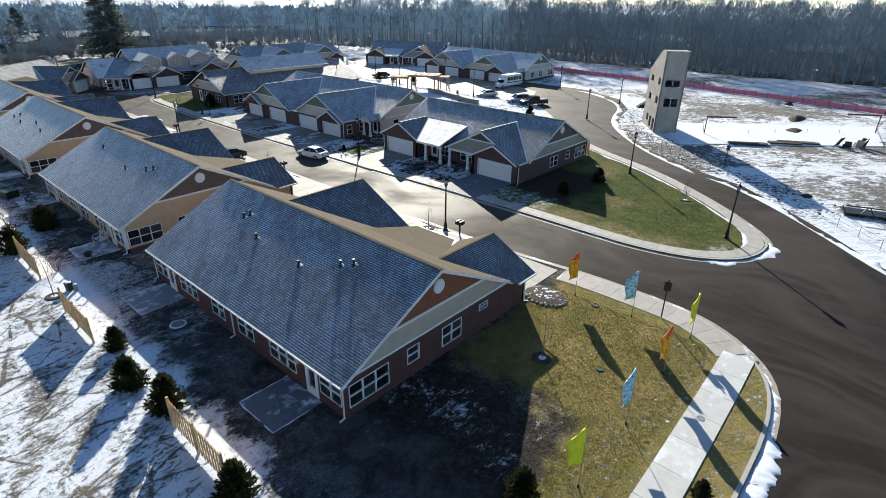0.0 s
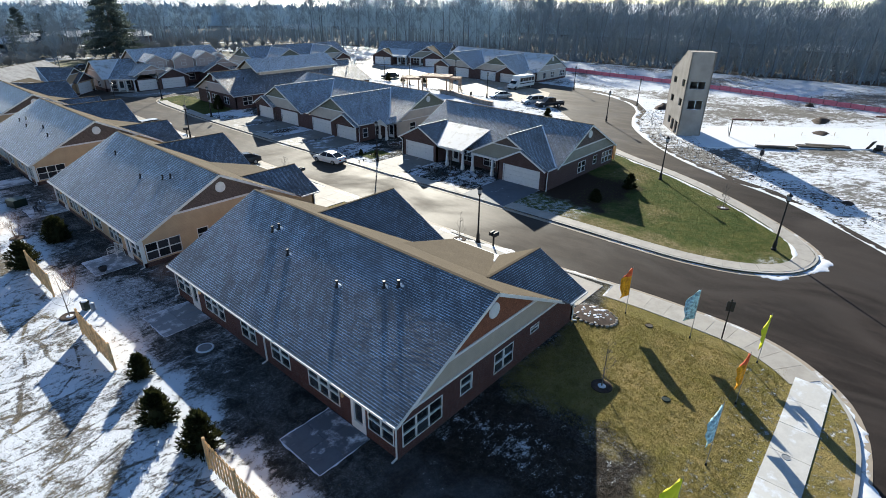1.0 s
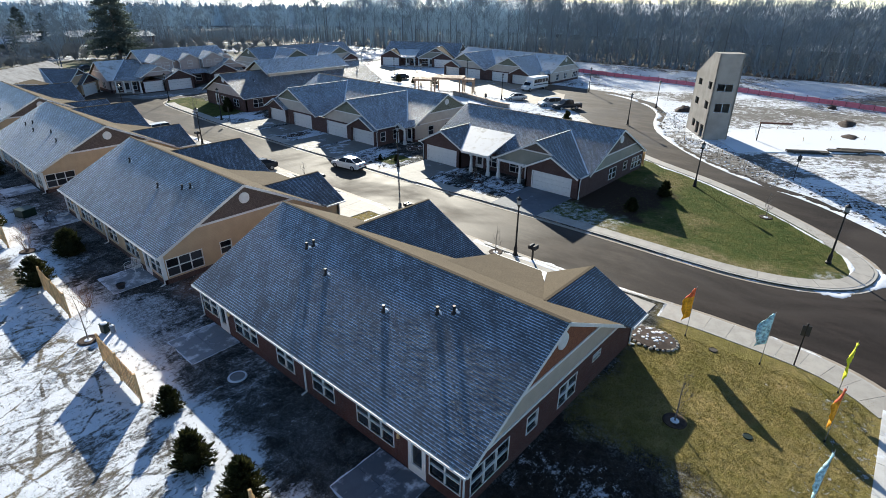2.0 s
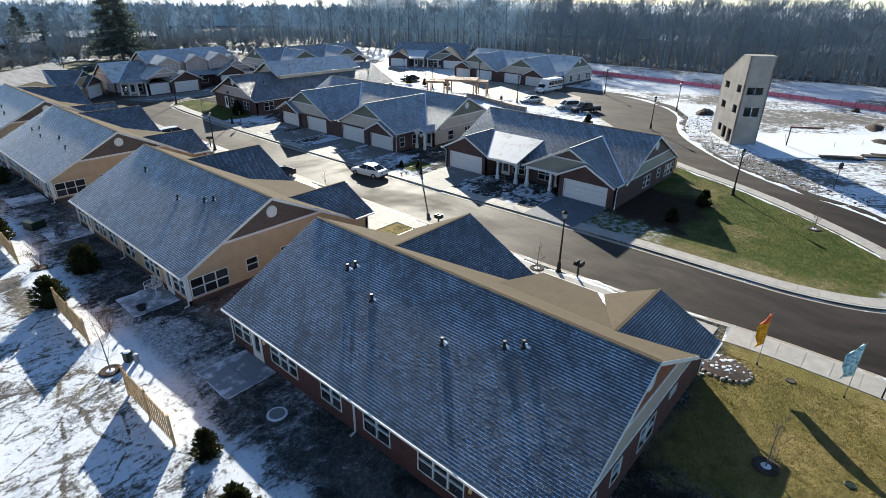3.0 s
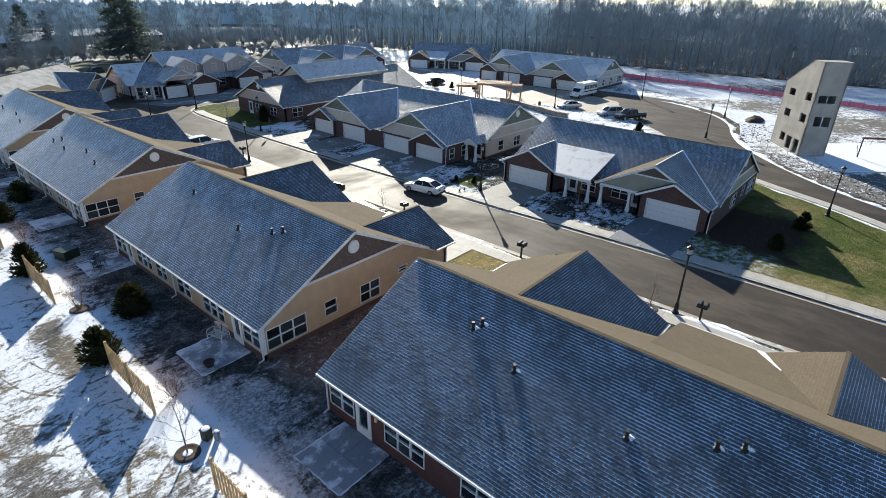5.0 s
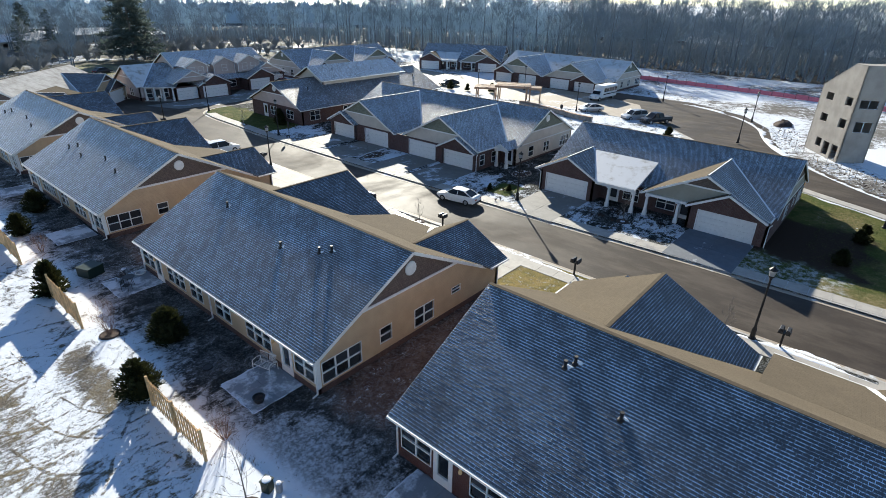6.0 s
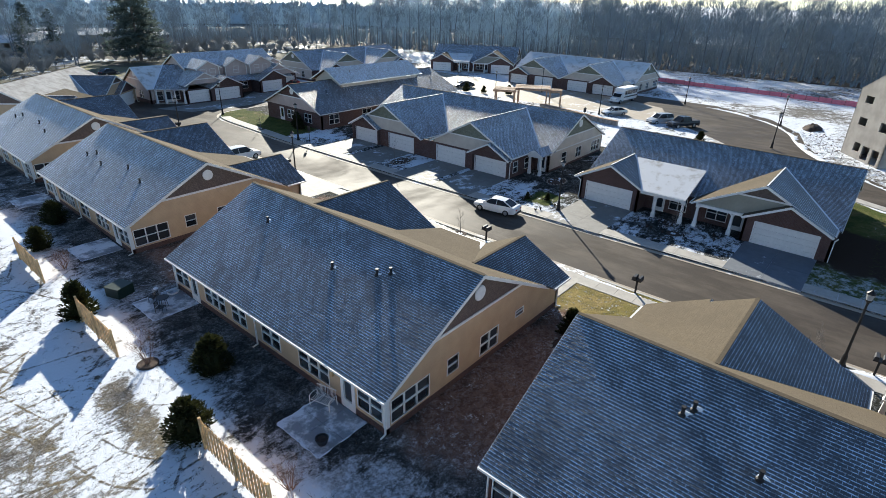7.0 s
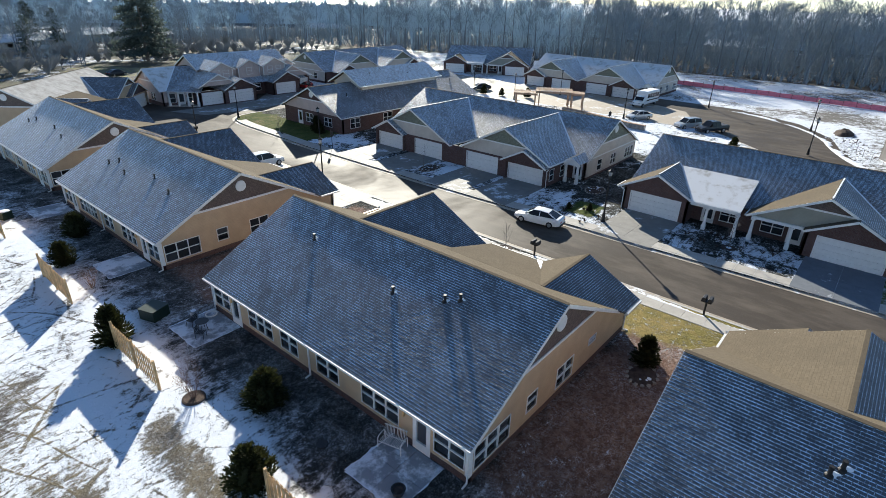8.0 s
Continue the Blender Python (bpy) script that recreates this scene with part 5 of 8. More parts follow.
def house_two(label, x, y, yaw, style, xf=20.1, group="houses", main_skin=None, right=23.3, sink=0.0):
    """A long house with two wide double-garage wings in front (local +x)."""
    st = STYLE[style]
    house = thing("house", label, "house", group, pose(x, y, -sink, 0, 0, math.degrees(yaw)))
    r = Roofer(house, yaw, "mid_x")
    L, D, xm, zr = 32.0, 14.5, 7.25, 6.48
    wz = 6.18
    side = [("win", 0.8, 3.2, 0.8, 2.1, 3), ("win", 6.2, 7.6, 0.8, 2.1, 2), ("win", 10.2, 11.4, 0.8, 2.1, 1)]
    walls(house, st, [((0, L), (0, 0), [("win", 3, 5, 0.8, 2.1, 2), ("win", 12, 14, 0.8, 2.1, 2), ("win", 24, 26, 0.8, 2.1, 2)]),                       ((D, 0), (D, 2.3), []), ((D, 29.9), (D, L), [("door", 0.6, 1.6, 0.18, 2.2, 1)]),
                      ((D, 2.3), (xf, 2.3), []), ((xf, 29.9), (D, 29.9), [("win", 0.8, 1.7, 0.8, 2.1, 1), ("win", 3.3, 4.2, 0.8, 2.1, 1)]),
                      ((xf, 2.3), (xf, 15.9), [("garage", 0.4, 5.0, 0.15, 2.28, 1), ("garage", 7.3, 11.9, 0.15, 2.28, 1)]), ((xf, 15.9), (xf, 29.9), [("garage", 2.6, 7.2, 0.15, 2.28, 1), ("garage", 8.9, 13.6, 0.15, 2.28, 1)])])
    walls(house, dict(st, base=0.5), [((0, 0), (D, 0), side), ((D, L), (0, L), [("win", D - o[2], D - o[1], *o[3:]) for o in side])])
    for yy, fc in ((0, -1), (L, 1)):
        main_gable(house, st, 0, D, yy, fc, zr)
    e, g = 0.3, 0.28
    ze = zr - PITCH * (xm + e)
    r.slope([(-e, -g, ze), (xm, -g, zr), (xm, L + g, zr), (-e, L + g, ze)], 1)
    r.slope([(xm, -g, zr), (D + e, -g, ze), (D + e, L + g, ze), (xm, L + g, zr)], 1, skin=main_skin)
    part("ridge_cap", Shape().beam((xm, -g, zr - 0.002), (xm, L + g, zr - 0.002), 0.24, 0.03), MAT["bare_y"], house)
    for yy in (-g, L + g):
        rake(house, (xm, yy, zr), (-e, yy, ze))
        rake(house, (xm, yy, zr), (D + e, yy, ze))
    gutter(house, (D + e, 30, ze), (D + e, L + g, ze), (1, 0, 0))
    for yr, ys, half in ((8.9, 4.95, 7.0), (right, 27.1, 30.4 - right)):
        wing_roof(house, r, yr, half, wz, xf + 0.35, xm, zr)
        cross_gable_face(house, xf - 0.05, yr, half, wz, st, 4.2)
        zs = 2.62 + 3.1 * PITCH
        for sgn in (-1, 1):
            r.slope([(xf - 0.1, ys, zs), (xf - 0.1, ys + sgn * 3.1, 2.62), (xf + 0.8, ys + sgn * 3.1, 2.62), (xf + 0.8, ys, zs)], 0)
            rake(house, (xf + 0.8, ys, zs), (xf + 0.8, ys + sgn * 3.1, 2.62))
        cross_gable_face(house, xf + 0.35, ys, 3.1, zs, st, 0, face_mat=st["low"])
        s = Shape()
        for yy in (ys - 2.75, ys + 2.55):
            s.box(xf, xf + 0.35, yy, yy + 0.2, 0.05, 2.62)
        s.box(xf, xf + 0.35, ys - 2.55, ys + 2.55, 2.32, 2.62)
        part("garage_pier", s, MAT[st["low"]], house)
    # corner porch
    for yy in (30.4, 31.9):
        column(house, D + 1.9, yy, 2.3)
    for sgn in (-1, 1):
        r.slope([(D - 1, 31.1, 3.35), (D - 1, 31.1 + sgn * 1.2, 2.74), (D + 2.3, 31.1 + sgn * 1.2, 2.74), (D + 2.3, 31.1, 3.35)], 0)
        rake(house, (D + 2.3, 31.1, 3.35), (D + 2.3, 31.1 + sgn * 1.2, 2.74), 0.05, 0.16)
    s = Shape()
    gable_fill(s, (D + 2.1, 30.1), (D + 2.1, 32.1), [(0, 2.4), (2.0, 2.4), (2.0, 2.72), (1.0, 3.2), (0, 2.72)], 0.1)
    part("porch_gable", s, MAT["trim"], house)
    part("porch_floor", Shape().box(D, D + 2.3, 29.9, 32.2, 0.05, 0.17), MAT["concrete"], house)
    downpipe(house, (xf + 0.2, 30.3, 2.5), (xf, 29.95, 0))
    return house


house_two("pale-sided brick house row with four garage doors", 71.9, 92.2, math.pi, "pale", right=24.0, sink=0.1)
# Snowy skin brightens the main slope as if the sun caught it.
house_two("distant pale-sided house row with four garage doors", 136.8, 108.4, math.pi, "pale", main_skin="snow_y")
house_two("distant grey-roofed house row beside the woods", 81.0, 153.0, -math.pi / 2, "pale", 16.6)


def box_gable(house, r, x0, x1, y0, y1, z0, z1, st, along=0, over=0.35, face="high", panel=0):
    """A gabled block: walls from z0 to z1, its ridge along x (0) or y (1)."""
    s = Shape()
    for p0, p1 in (((x0, y0), (x1, y0)), ((x1, y0), (x1, y1)), ((x1, y1), (x0, y1)), ((x0, y1), (x0, y0))):
        wall_run(s, p0, p1, z0, z1)
    part("wall", s, MAT[st[face]], house)
    if along == 0:
        ym, half = (y0 + y1) / 2, (y1 - y0) / 2 + over
        zr = z1 + PITCH * half
        for sgn in (-1, 1):
            r.slope([(x0 - over, ym, zr), (x0 - over, ym + sgn * half, z1), (x1 + over, ym + sgn * half, z1), (x1 + over, ym, zr)], 0)
            for xx in (x0 - over, x1 + over):
                rake(house, (xx, ym, zr), (xx, ym + sgn * half, z1))
        for p0, p1 in (((x0, y1), (x0, y0)), ((x1, y0), (x1, y1))):
            s = Shape()
            gable_fill(s, p0, p1, [(0, z1), (y1 - y0, z1), ((y1 - y0) / 2, zr - 0.2)])
            part("gable_wall", s, MAT[st["high"]], house)
    else:
        xm, half = (x0 + x1) / 2, (x1 - x0) / 2 + over
        zr = z1 + PITCH * half
        for sgn in (-1, 1):
            r.slope([(xm, y0 - over, zr), (xm + sgn * half, y0 - over, z1), (xm + sgn * half, y1 + over, z1), (xm, y1 + over, zr)], 1)
            for yy in (y0 - over, y1 + over):
                rake(house, (xm, yy, zr), (xm + sgn * half, yy, z1))
        for p0, p1 in (((x0, y0), (x1, y0)), ((x1, y1), (x0, y1))):
            s = Shape()
            gable_fill(s, p0, p1, [(0, z1), (x1 - x0, z1), ((x1 - x0) / 2, zr - 0.2)])
            part("gable_wall", s, MAT[st["high"]], house)
    return zr


def club_house():
    """The brick building at the bend: a long roof with a raised clerestory."""
    st = dict(STYLE["across"], high="siding_pink")
    house = thing("house", "dark brick community house with raised clerestory roof", "house", "houses", pose(0, 0, 0))
    # Lower slopes take the darker skin: clerestory shadow, put into the colour.
    r = Roofer(house, 0, "frost_shade_x")
    x0, x1, y0, y1, zr = 51.6, 84.6, 97.4, 112.0, 6.3
    front = [("win", 1.5, 3.4, 0.8, 2.2, 2), ("win", 8.5, 10.4, 0.8, 2.2, 2), ("win", 12.5, 13.4, 1.2, 2.0, 1), ("win", 16.5, 18.4, 0.8, 2.2, 2), ("win", 24, 26, 0.8, 2.2, 2)]
    gab = [("door", 3.6, 4.6, 0.18, 2.2, 1), ("win", 5.6, 7.4, 0.8, 2.1, 2), ("win", 10.2, 12.0, 0.8, 2.1, 2)]
    walls(house, st, [((x0, y0), (x1, y0), front), ((x1, y0), (x1, y1), []), ((x1, y1), (x0, y1), []), ((x0, y1), (x0, y0), gab)])
    ym, half, w = (y0 + y1) / 2, (y1 - y0) / 2 + 0.5, y1 - y0
    k = (zr - 2.7) / half
    for sgn in (-1, 1):
        r.slope([(x0 - 0.6, ym, zr), (x0 - 0.6, ym + sgn * half, 2.7), (x1 + 0.4, ym + sgn * half, 2.7), (x1 + 0.4, ym, zr)], 0)
        for xx in (x0 - 0.6, x1 + 0.4):
            rake(house, (xx, ym, zr), (xx, ym + sgn * half, 2.7))
        gutter(house, (x0 - 0.6, ym + sgn * half, 2.7), (x1 + 0.4, ym + sgn * half, 2.7), (0, sgn, 0))
    part("ridge_cap", Shape().beam((x0 - 0.6, ym, zr + 0.015), (x1 + 0.4, ym, zr + 0.015), 0.26, 0.035), MAT["bare_x"], house)
    u = (zr - 0.18 - 4.3) / k
    for xx, p0, p1 in ((x0, (x0, y1), (x0, y0)), (x1, (x1, y0), (x1, y1))):
        s = Shape()
        gable_fill(s, p0, p1, [(0, 2.62), (w, 2.62), (w, 2.72), (w / 2 + u, 4.3), (w / 2 - u, 4.3), (0, 2.72)])
        part("gable_wall", s, MAT["siding_pink"], house)
        s = Shape()
        gable_fill(s, p0, p1, [(w / 2 - u, 4.3), (w / 2 + u, 4.3), (w / 2, zr - 0.18)])
        part("gable_panel", s, MAT["brick_dark"], house)
    part("gable_trim", Shape().beam((x0 - 0.02, ym - u, 4.3), (x0 - 0.02, ym + u, 4.3), 0.06, 0.16), MAT["trim"], house)
    disc_vent(house, x0 - 0.01, ym, 5.15, (-1, 0, 0))
    a, b, ca, cb = 59.8, 78.6, 102.3, 109.1
    # Upper roof takes the paler skin for the grazing sun on it.
    r.cross = "far_x"
    box_gable(house, r, a, b, ca, cb, 3.6, 5.95, dict(st, high="siding_pale"), 0, 0.7)
    for yy in (ca - 0.7, cb + 0.7):
        gutter(house, (a - 0.7, yy, 5.95), (b + 0.7, yy, 5.95), (0, -1 if yy < ym else 1, 0))
    for xx in (60.8, 69.0, 77.3):
        window(house, (a, ca), (b, ca), xx - a - 0.5, xx - a + 0.5, 4.9, 5.75, 1)
    for px, py, pz in ((63.5, 104.2, 6.9), (72.0, 103.4, 6.4), (56.0, 101.5, 4.7), (81.5, 101.5, 4.7)):
        vent_pipe(house, px, py, pz, 0.6)
    return house


club_house()


def tall_house():
    """The house with an upper storey that closes the street: a gabled west part, a slanting porch, garages and dormers."""
    st = dict(STYLE["across"], base=0.7, high="siding_pink")
    gst = dict(STYLE["across"], high="siding_pink")
    house = thing("house", "two-storey rose-sided house with dormers and garage gables", "house", "houses", pose(0, 0, 0))
    r = Roofer(house, 0, "far_x")
    garage = [("garage", 0.75, 5.25, 0.15, 2.28, 1)]
    walls(house, st, [((42.2, 135.9), (42.9, 135.9), []), ((42.9, 136.0), (47.0, 134.2), [("win", 0.3, 1.5, 0.6, 2.2, 1), ("door", 2.0, 3.0, 0.18, 2.2, 1), ("win", 3.3, 4.3, 0.6, 2.2, 1)]),
                      ((72, 147), (42.2, 147), []), ((42.2, 147), (42.2, 135.9), [("win", 6.6, 8.2, 0.8, 2.1, 2)])])
    walls(house, gst, [((47.0, 137), (47.0, 131.6), []), ((47.0, 131.6), (51.6, 131.6), [("garage", 0.5, 4.3, 0.15, 2.28, 1)]), ((51.6, 131.0), (58.2, 131.0), [("garage", 0.85, 5.75, 0.15, 2.28, 1)]), ((58.2, 131.0), (58.2, 136.5), []),
                       ((58.2, 136.5), (63.5, 136.5), [("door", 1.2, 2.2, 0.18, 2.2, 1), ("win", 2.9, 4.4, 0.8, 2.1, 1)]), ((63.5, 136.5), (63.5, 133.2), []), ((63.5, 133.2), (70.0, 133.2), garage), ((70.0, 133.2), (70.0, 136), []), ((70.0, 136), (74.5, 136), [("garage", 0.6, 4.0, 0.15, 2.28, 1)]), ((74.5, 136), (72, 147), [])])
    # west gable, ridge along x, its front slope still snowed over
    ya, zr = 141.4, 6.15
    r.slope([(41.7, ya, zr), (41.7, 135.5, 2.75), (42.8, 135.5, 2.75), (47.9, ya, zr)], 0, skin="snow_y")
    r.slope([(41.7, ya, zr), (41.7, 147.4, 2.75), (72.5, 147.4, 2.75), (72.5, ya, zr)], 0)
    for yy in (135.5, 147.4):
        rake(house, (41.7, ya, zr), (41.7, yy, 2.75))
    s = Shape()
    gable_fill(s, (42.2, 147), (42.2, 135.9), [(0, 2.62), (11.1, 2.62), (11.1, 2.8), (5.6, zr - 0.2), (0, 2.8)])
    part("gable_wall", s, MAT["siding_pink"], house)
    part("gable_trim", Shape().beam((42.17, 137.9, 4.05), (42.17, 144.9, 4.05), 0.06, 0.18), MAT["trim"], house)
    disc_vent(house, 42.2, 141.4, 4.9, (-1, 0, 0))
    # slanting porch roof and its columns
    r.slope([(42.8, 135.5, 2.75), (47.1, 131.3, 2.75), (54.0, 138.2, 6.0), (47.9, ya, zr)], 1, skin="frost_shade_y", name="porch_roof")
    part("valley_snow", Shape().beam((42.8, 135.5, 2.8), (47.9, ya, zr + 0.04), 0.22, 0.04), MAT["snow"], house)
    gutter(house, (42.8, 135.5, 2.75), (47.1, 131.3, 2.75), (-0.7, -0.7, 0))
    for f in (0.06, 0.34, 0.63, 0.93):
        column(house, 42.9 + 4.1 * f, 135.7 - 4.1 * f, 2.4)
    part("porch_floor", Shape().slab([(42.7, 135.7, 0.17), (46.9, 131.6, 0.17), (46.9, 136.2, 0.17), (43, 136.2, 0.17)], 0.15), MAT["concrete"], house)
    # the front slope between the garages and the upper storey
    r.slope([(53.5, 141.4, 6.0), (53.5, 134.6, 2.75), (72.6, 134.6, 2.75), (72.6, 141.4, 6.0)], 0)
    # garage gables: each a ridge along y
    for xm, half, front, back, za, panel in ((50.8, 4.2, 131.1, 140, 5.55, 1), (54.9, 3.65, 130.5, 137.5, 4.5, 0), (66.8, 3.75, 132.7, 140, 4.55, 0), (69.0, 4.6, 134.0, 141, 5.5, 1), (73.0, 2.4, 135.4, 140, 3.95, 0)):
        ze = za - half * PITCH
        for sgn in (-1, 1):
            # Sun-side slopes of the panelled gables: sunlit cream, painted as snow.
            r.slope([(xm, front, za), (xm + sgn * half, front, ze), (xm + sgn * half, back, ze), (xm, back, za)], 1, skin="snow_y" if sgn > 0 and panel else None)
            rake(house, (xm, front, za), (xm + sgn * half, front, ze))
        u = half - 0.35
        s = Shape()
        gable_fill(s, (xm - u, front + 0.45), (xm + u, front + 0.45), [(0, ze + 0.05), (2 * u, ze + 0.05), (u, za - 0.17)])
        part("gable_wall", s, MAT["siding_pink" if panel else "brick_dark"], house)
        if panel:
            part("gable_trim", Shape().beam((xm - 2.1, front + 0.42, za - 1.25), (xm + 2.1, front + 0.42, za - 1.25), 0.06, 0.16), MAT["trim"], house)
    # upper storey with its west gable and three front gables
    up = dict(st, high="siding_pink")
    box_gable(house, r, 50.2, 69.5, 137.2, 145.2, 3.6, 5.75, up, 0, 0.5)
    for xm, half, front, z0, z1, wins in ((53.0, 2.3, 133.8, 4.0, 5.85, (-0.9, 0.9)), (60.3, 2.4, 136.3, 3.4, 5.6, (0.0,)), (65.4, 2.6, 135.2, 3.8, 5.7, (-1.0, 1.0)), (69.0, 1.7, 136.2, 4.2, 5.5, (0.0,))):
        box_gable(house, r, xm - half, xm + half, front, 141, z0, z1, up, 1, 0.4)
        for w in wins:
            window(house, (xm - half, front), (xm + half, front), half + w - 0.55, half + w + 0.55, z1 - 1.45, z1 - 0.2, 1)
        part("corner_board", Shape().box(xm - half - 0.03, xm - half + 0.15, front - 0.03, front, z0, z1), MAT["trim"], house)
        part("corner_board", Shape().box(xm + half - 0.15, xm + half + 0.03, front - 0.03, front, z0, z1), MAT["trim"], house)
    return house


tall_house()


# ---- training tower and building site ----
def tower():
    root = thing("training_tower", "grey block fire-training tower with sloping top and open windows", "tower", "", pose(90.6, 29.2, 0, 0, 0, 35))
    U, V, hi, lo, flat = 8.6, 3.6, 12.8, 9.2, 2.4
    # local x: along the window face; local -y: along the face beside it
    left = [(0.6, 2.1, 0.1, 2.1), (2.7, 4.2, 0.3, 2.1), (4.8, 6.2, 1.0, 2.2), (0.7, 2.3, 4.5, 5.7), (5.2, 6.9, 4.5, 5.6), (0.8, 2.3, 7.5, 8.6), (5.3, 7.0, 7.5, 8.5)]
    right = [(0.8, 3.05, 4.2, 5.65), (0.55, 2.9, 7.35, 8.5)]
    for p0, p1, holes in (((U, 0), (0, 0), [(U - b, U - a, c, d) for a, b, c, d in left]), ((0, 0), (0, -V), right), ((0, -V), (U, -V), []), ((U, -V), (U, 0), [])):
        s = Shape()
        holed_panel(s, p0, p1, 0.0, lo, holes, 0.22)
        part("wall", s, MAT["block"], root)
    for yy in (0.0, -V + 0.22):
        s = Shape()
        gable_fill(s, (U, yy), (0, yy), [(0, lo), (U, lo), (U, hi), (U - flat, hi)], 0.22)
        part("upper_wall", s, MAT["block"], root)
    part("upper_wall", Shape().box(0, 0.22, -V, 0, lo, hi), MAT["block"], root)
    part("roof", Shape().slab([(-0.02, -V - 0.02, hi + 0.04), (flat, -V - 0.02, hi + 0.04), (flat, 0.02, hi + 0.04), (-0.02, 0.02, hi + 0.04)], 0.08), MAT["block"], root)
    part("roof", Shape().slab([(flat, -V - 0.02, hi + 0.04), (U + 0.02, -V - 0.02, lo + 0.05), (U + 0.02, 0.02, lo + 0.05), (flat, 0.02, hi + 0.04)], 0.08), MAT["block"], root)
    for z in (3.2, 6.6):
        part("floor_slab", Shape().box(0.2, U - 0.2, -V + 0.2, -0.2, z, z + 0.2), MAT["block"], root)
    m = Matrix.Rotation(-math.pi / 2, 4, "Z")
    for a, b, c, d in right:
        s = Shape()
        holed_panel(s, (0.06, -a), (0.06, -b), c, d, [(0.06, (b - a) / 2 - 0.05, c + 0.06, d - 0.06), ((b - a) / 2 + 0.05, b - a - 0.06, c + 0.06, d - 0.06)], 0.06)
        part("window_frame", s, MAT["patio"], root)
    return root


tower()


SLAB = [(86.2, 23.0), (106.5, -0.6), (122.5, 2.0), (104.5, 25.0), (95.0, 29.4)]
setting("foundation_slab", outline_slab(SLAB[::-1], -0.05, 0.12), MAT["slab_snow"], "flat concrete foundation slab under smooth snow")


def clods():
    """Frozen clods of mud and snow thrown up along the verge and the plot's edge."""
    for name, mat, label, seed in (("mud_clods", "mulch", "frozen clods of mud on the roadside verge", 31), ("snow_clods", "snow", "lumps of crusted snow on the roadside verge", 32)):
        g = random.Random(seed)
        s = Shape()
        line = resample([p for p in KERB_FIELD if 2 < p[1] < 44], 0.12)
        for _ in range(1100):
            x, y = line[g.randrange(len(line))]
            d = g.uniform(0.6, 6.5)
            x, y, r = x + d * 0.7 + g.uniform(-0.6, 0.6), y - d * 0.7 + g.uniform(-0.6, 0.6), 0.03 + 0.13 * g.random() ** 2
            if abs(x - 93.5) < 4 and abs(y - 30) < 4:
                continue
            k = g.uniform(0.3, 0.6)
            n = len(s.v)
            s.lathe([(r, -0.02), (r * 0.8, r * k * 0.6), (r * 0.25, r * k)], 5, (0, 0))
            a = g.uniform(0, 6.28)
            e = g.uniform(1.0, 2.4)
            for i in range(n, len(s.v)):
                px, py, pz = s.v[i]
                px *= e
                s.v[i] = (x + px * math.cos(a) - py * math.sin(a), y + px * math.sin(a) + py * math.cos(a), pz)
        tagged(part(name, s, MAT[mat]), label, "clods", kind="stuff")


clods()


def site_portal(x, y, yaw, w, h):
    root = thing("site_gantry", "rusty steel gantry frame on thin legs", "gantry", "site gantries", pose(x, y, 0, 0, 0, yaw))
    part("beam", Shape().box(-w, 0.1, -0.15, 0.15, h - 0.25, h), MAT["rust"], root)
    part("leg", Shape().box(-0.06, 0.06, -0.06, 0.06, 0, h - 0.25), MAT["black"], root)
    part("brace", Shape().beam((0.0, 0.0, 0.1), (0.5, 0.0, h * 0.6), 0.05, 0.05), MAT["black"], root)
    return root


site_portal(95.6, 22.6, 125, 4.6, 3.0)
site_portal(116.8, 1.5, 300, 5.0, 3.1)


def plank_stack(x, y, yaw, length, n, label):
    root = thing("lumber_stack", label, "lumber", "lumber stacks", pose(x, y, 0, 0, 0, yaw))
    for k in (-0.35, 0.35):
        part("bearer", Shape().box(k * length - 0.06, k * length + 0.06, -0.7, 0.7, 0, 0.12), MAT["lumber"], root)
    for i in range(n):
        for j in range(2):
            o = random.uniform(-0.3, 0.3)
            part("plank", Shape().box(-length / 2 + o, length / 2 + o, -0.65 + 1.3 * i / n, -0.65 + 1.3 * (i + 0.85) / n, 0.12 + j * 0.12, 0.22 + j * 0.12), MAT["lumber"], root)


plank_stack(93.0, 15.2, -57, 5.5, 4, "dark planks stacked on bearers in the snow")
plank_stack(99.2, 9.6, -60, 5.5, 4, "dark planks stacked on bearers in the snow")
plank_stack(97.4, 11.2, -58, 4.6, 3, "dark planks stacked on bearers in the snow")


def debris(x, y, yaw):
    root = thing("torn_boards", "broken pale boards and rubble lying in snow", "debris", "", pose(x, y, 0, 0, 0, yaw))
    for k in range(7):
        a = random.uniform(0, 6.28)
        p = (random.uniform(-2.4, 2.4), random.uniform(-0.8, 0.8), 0)
        q = (p[0] + math.cos(a) * 1.1, p[1] + math.sin(a) * 0.7, random.uniform(0.3, 1.5))
        part("board", Shape().beam(p, q, 0.9, 0.06), MAT["tarp" if k % 2 else "lumber"], root)


debris(102.6, 3.0, 120)


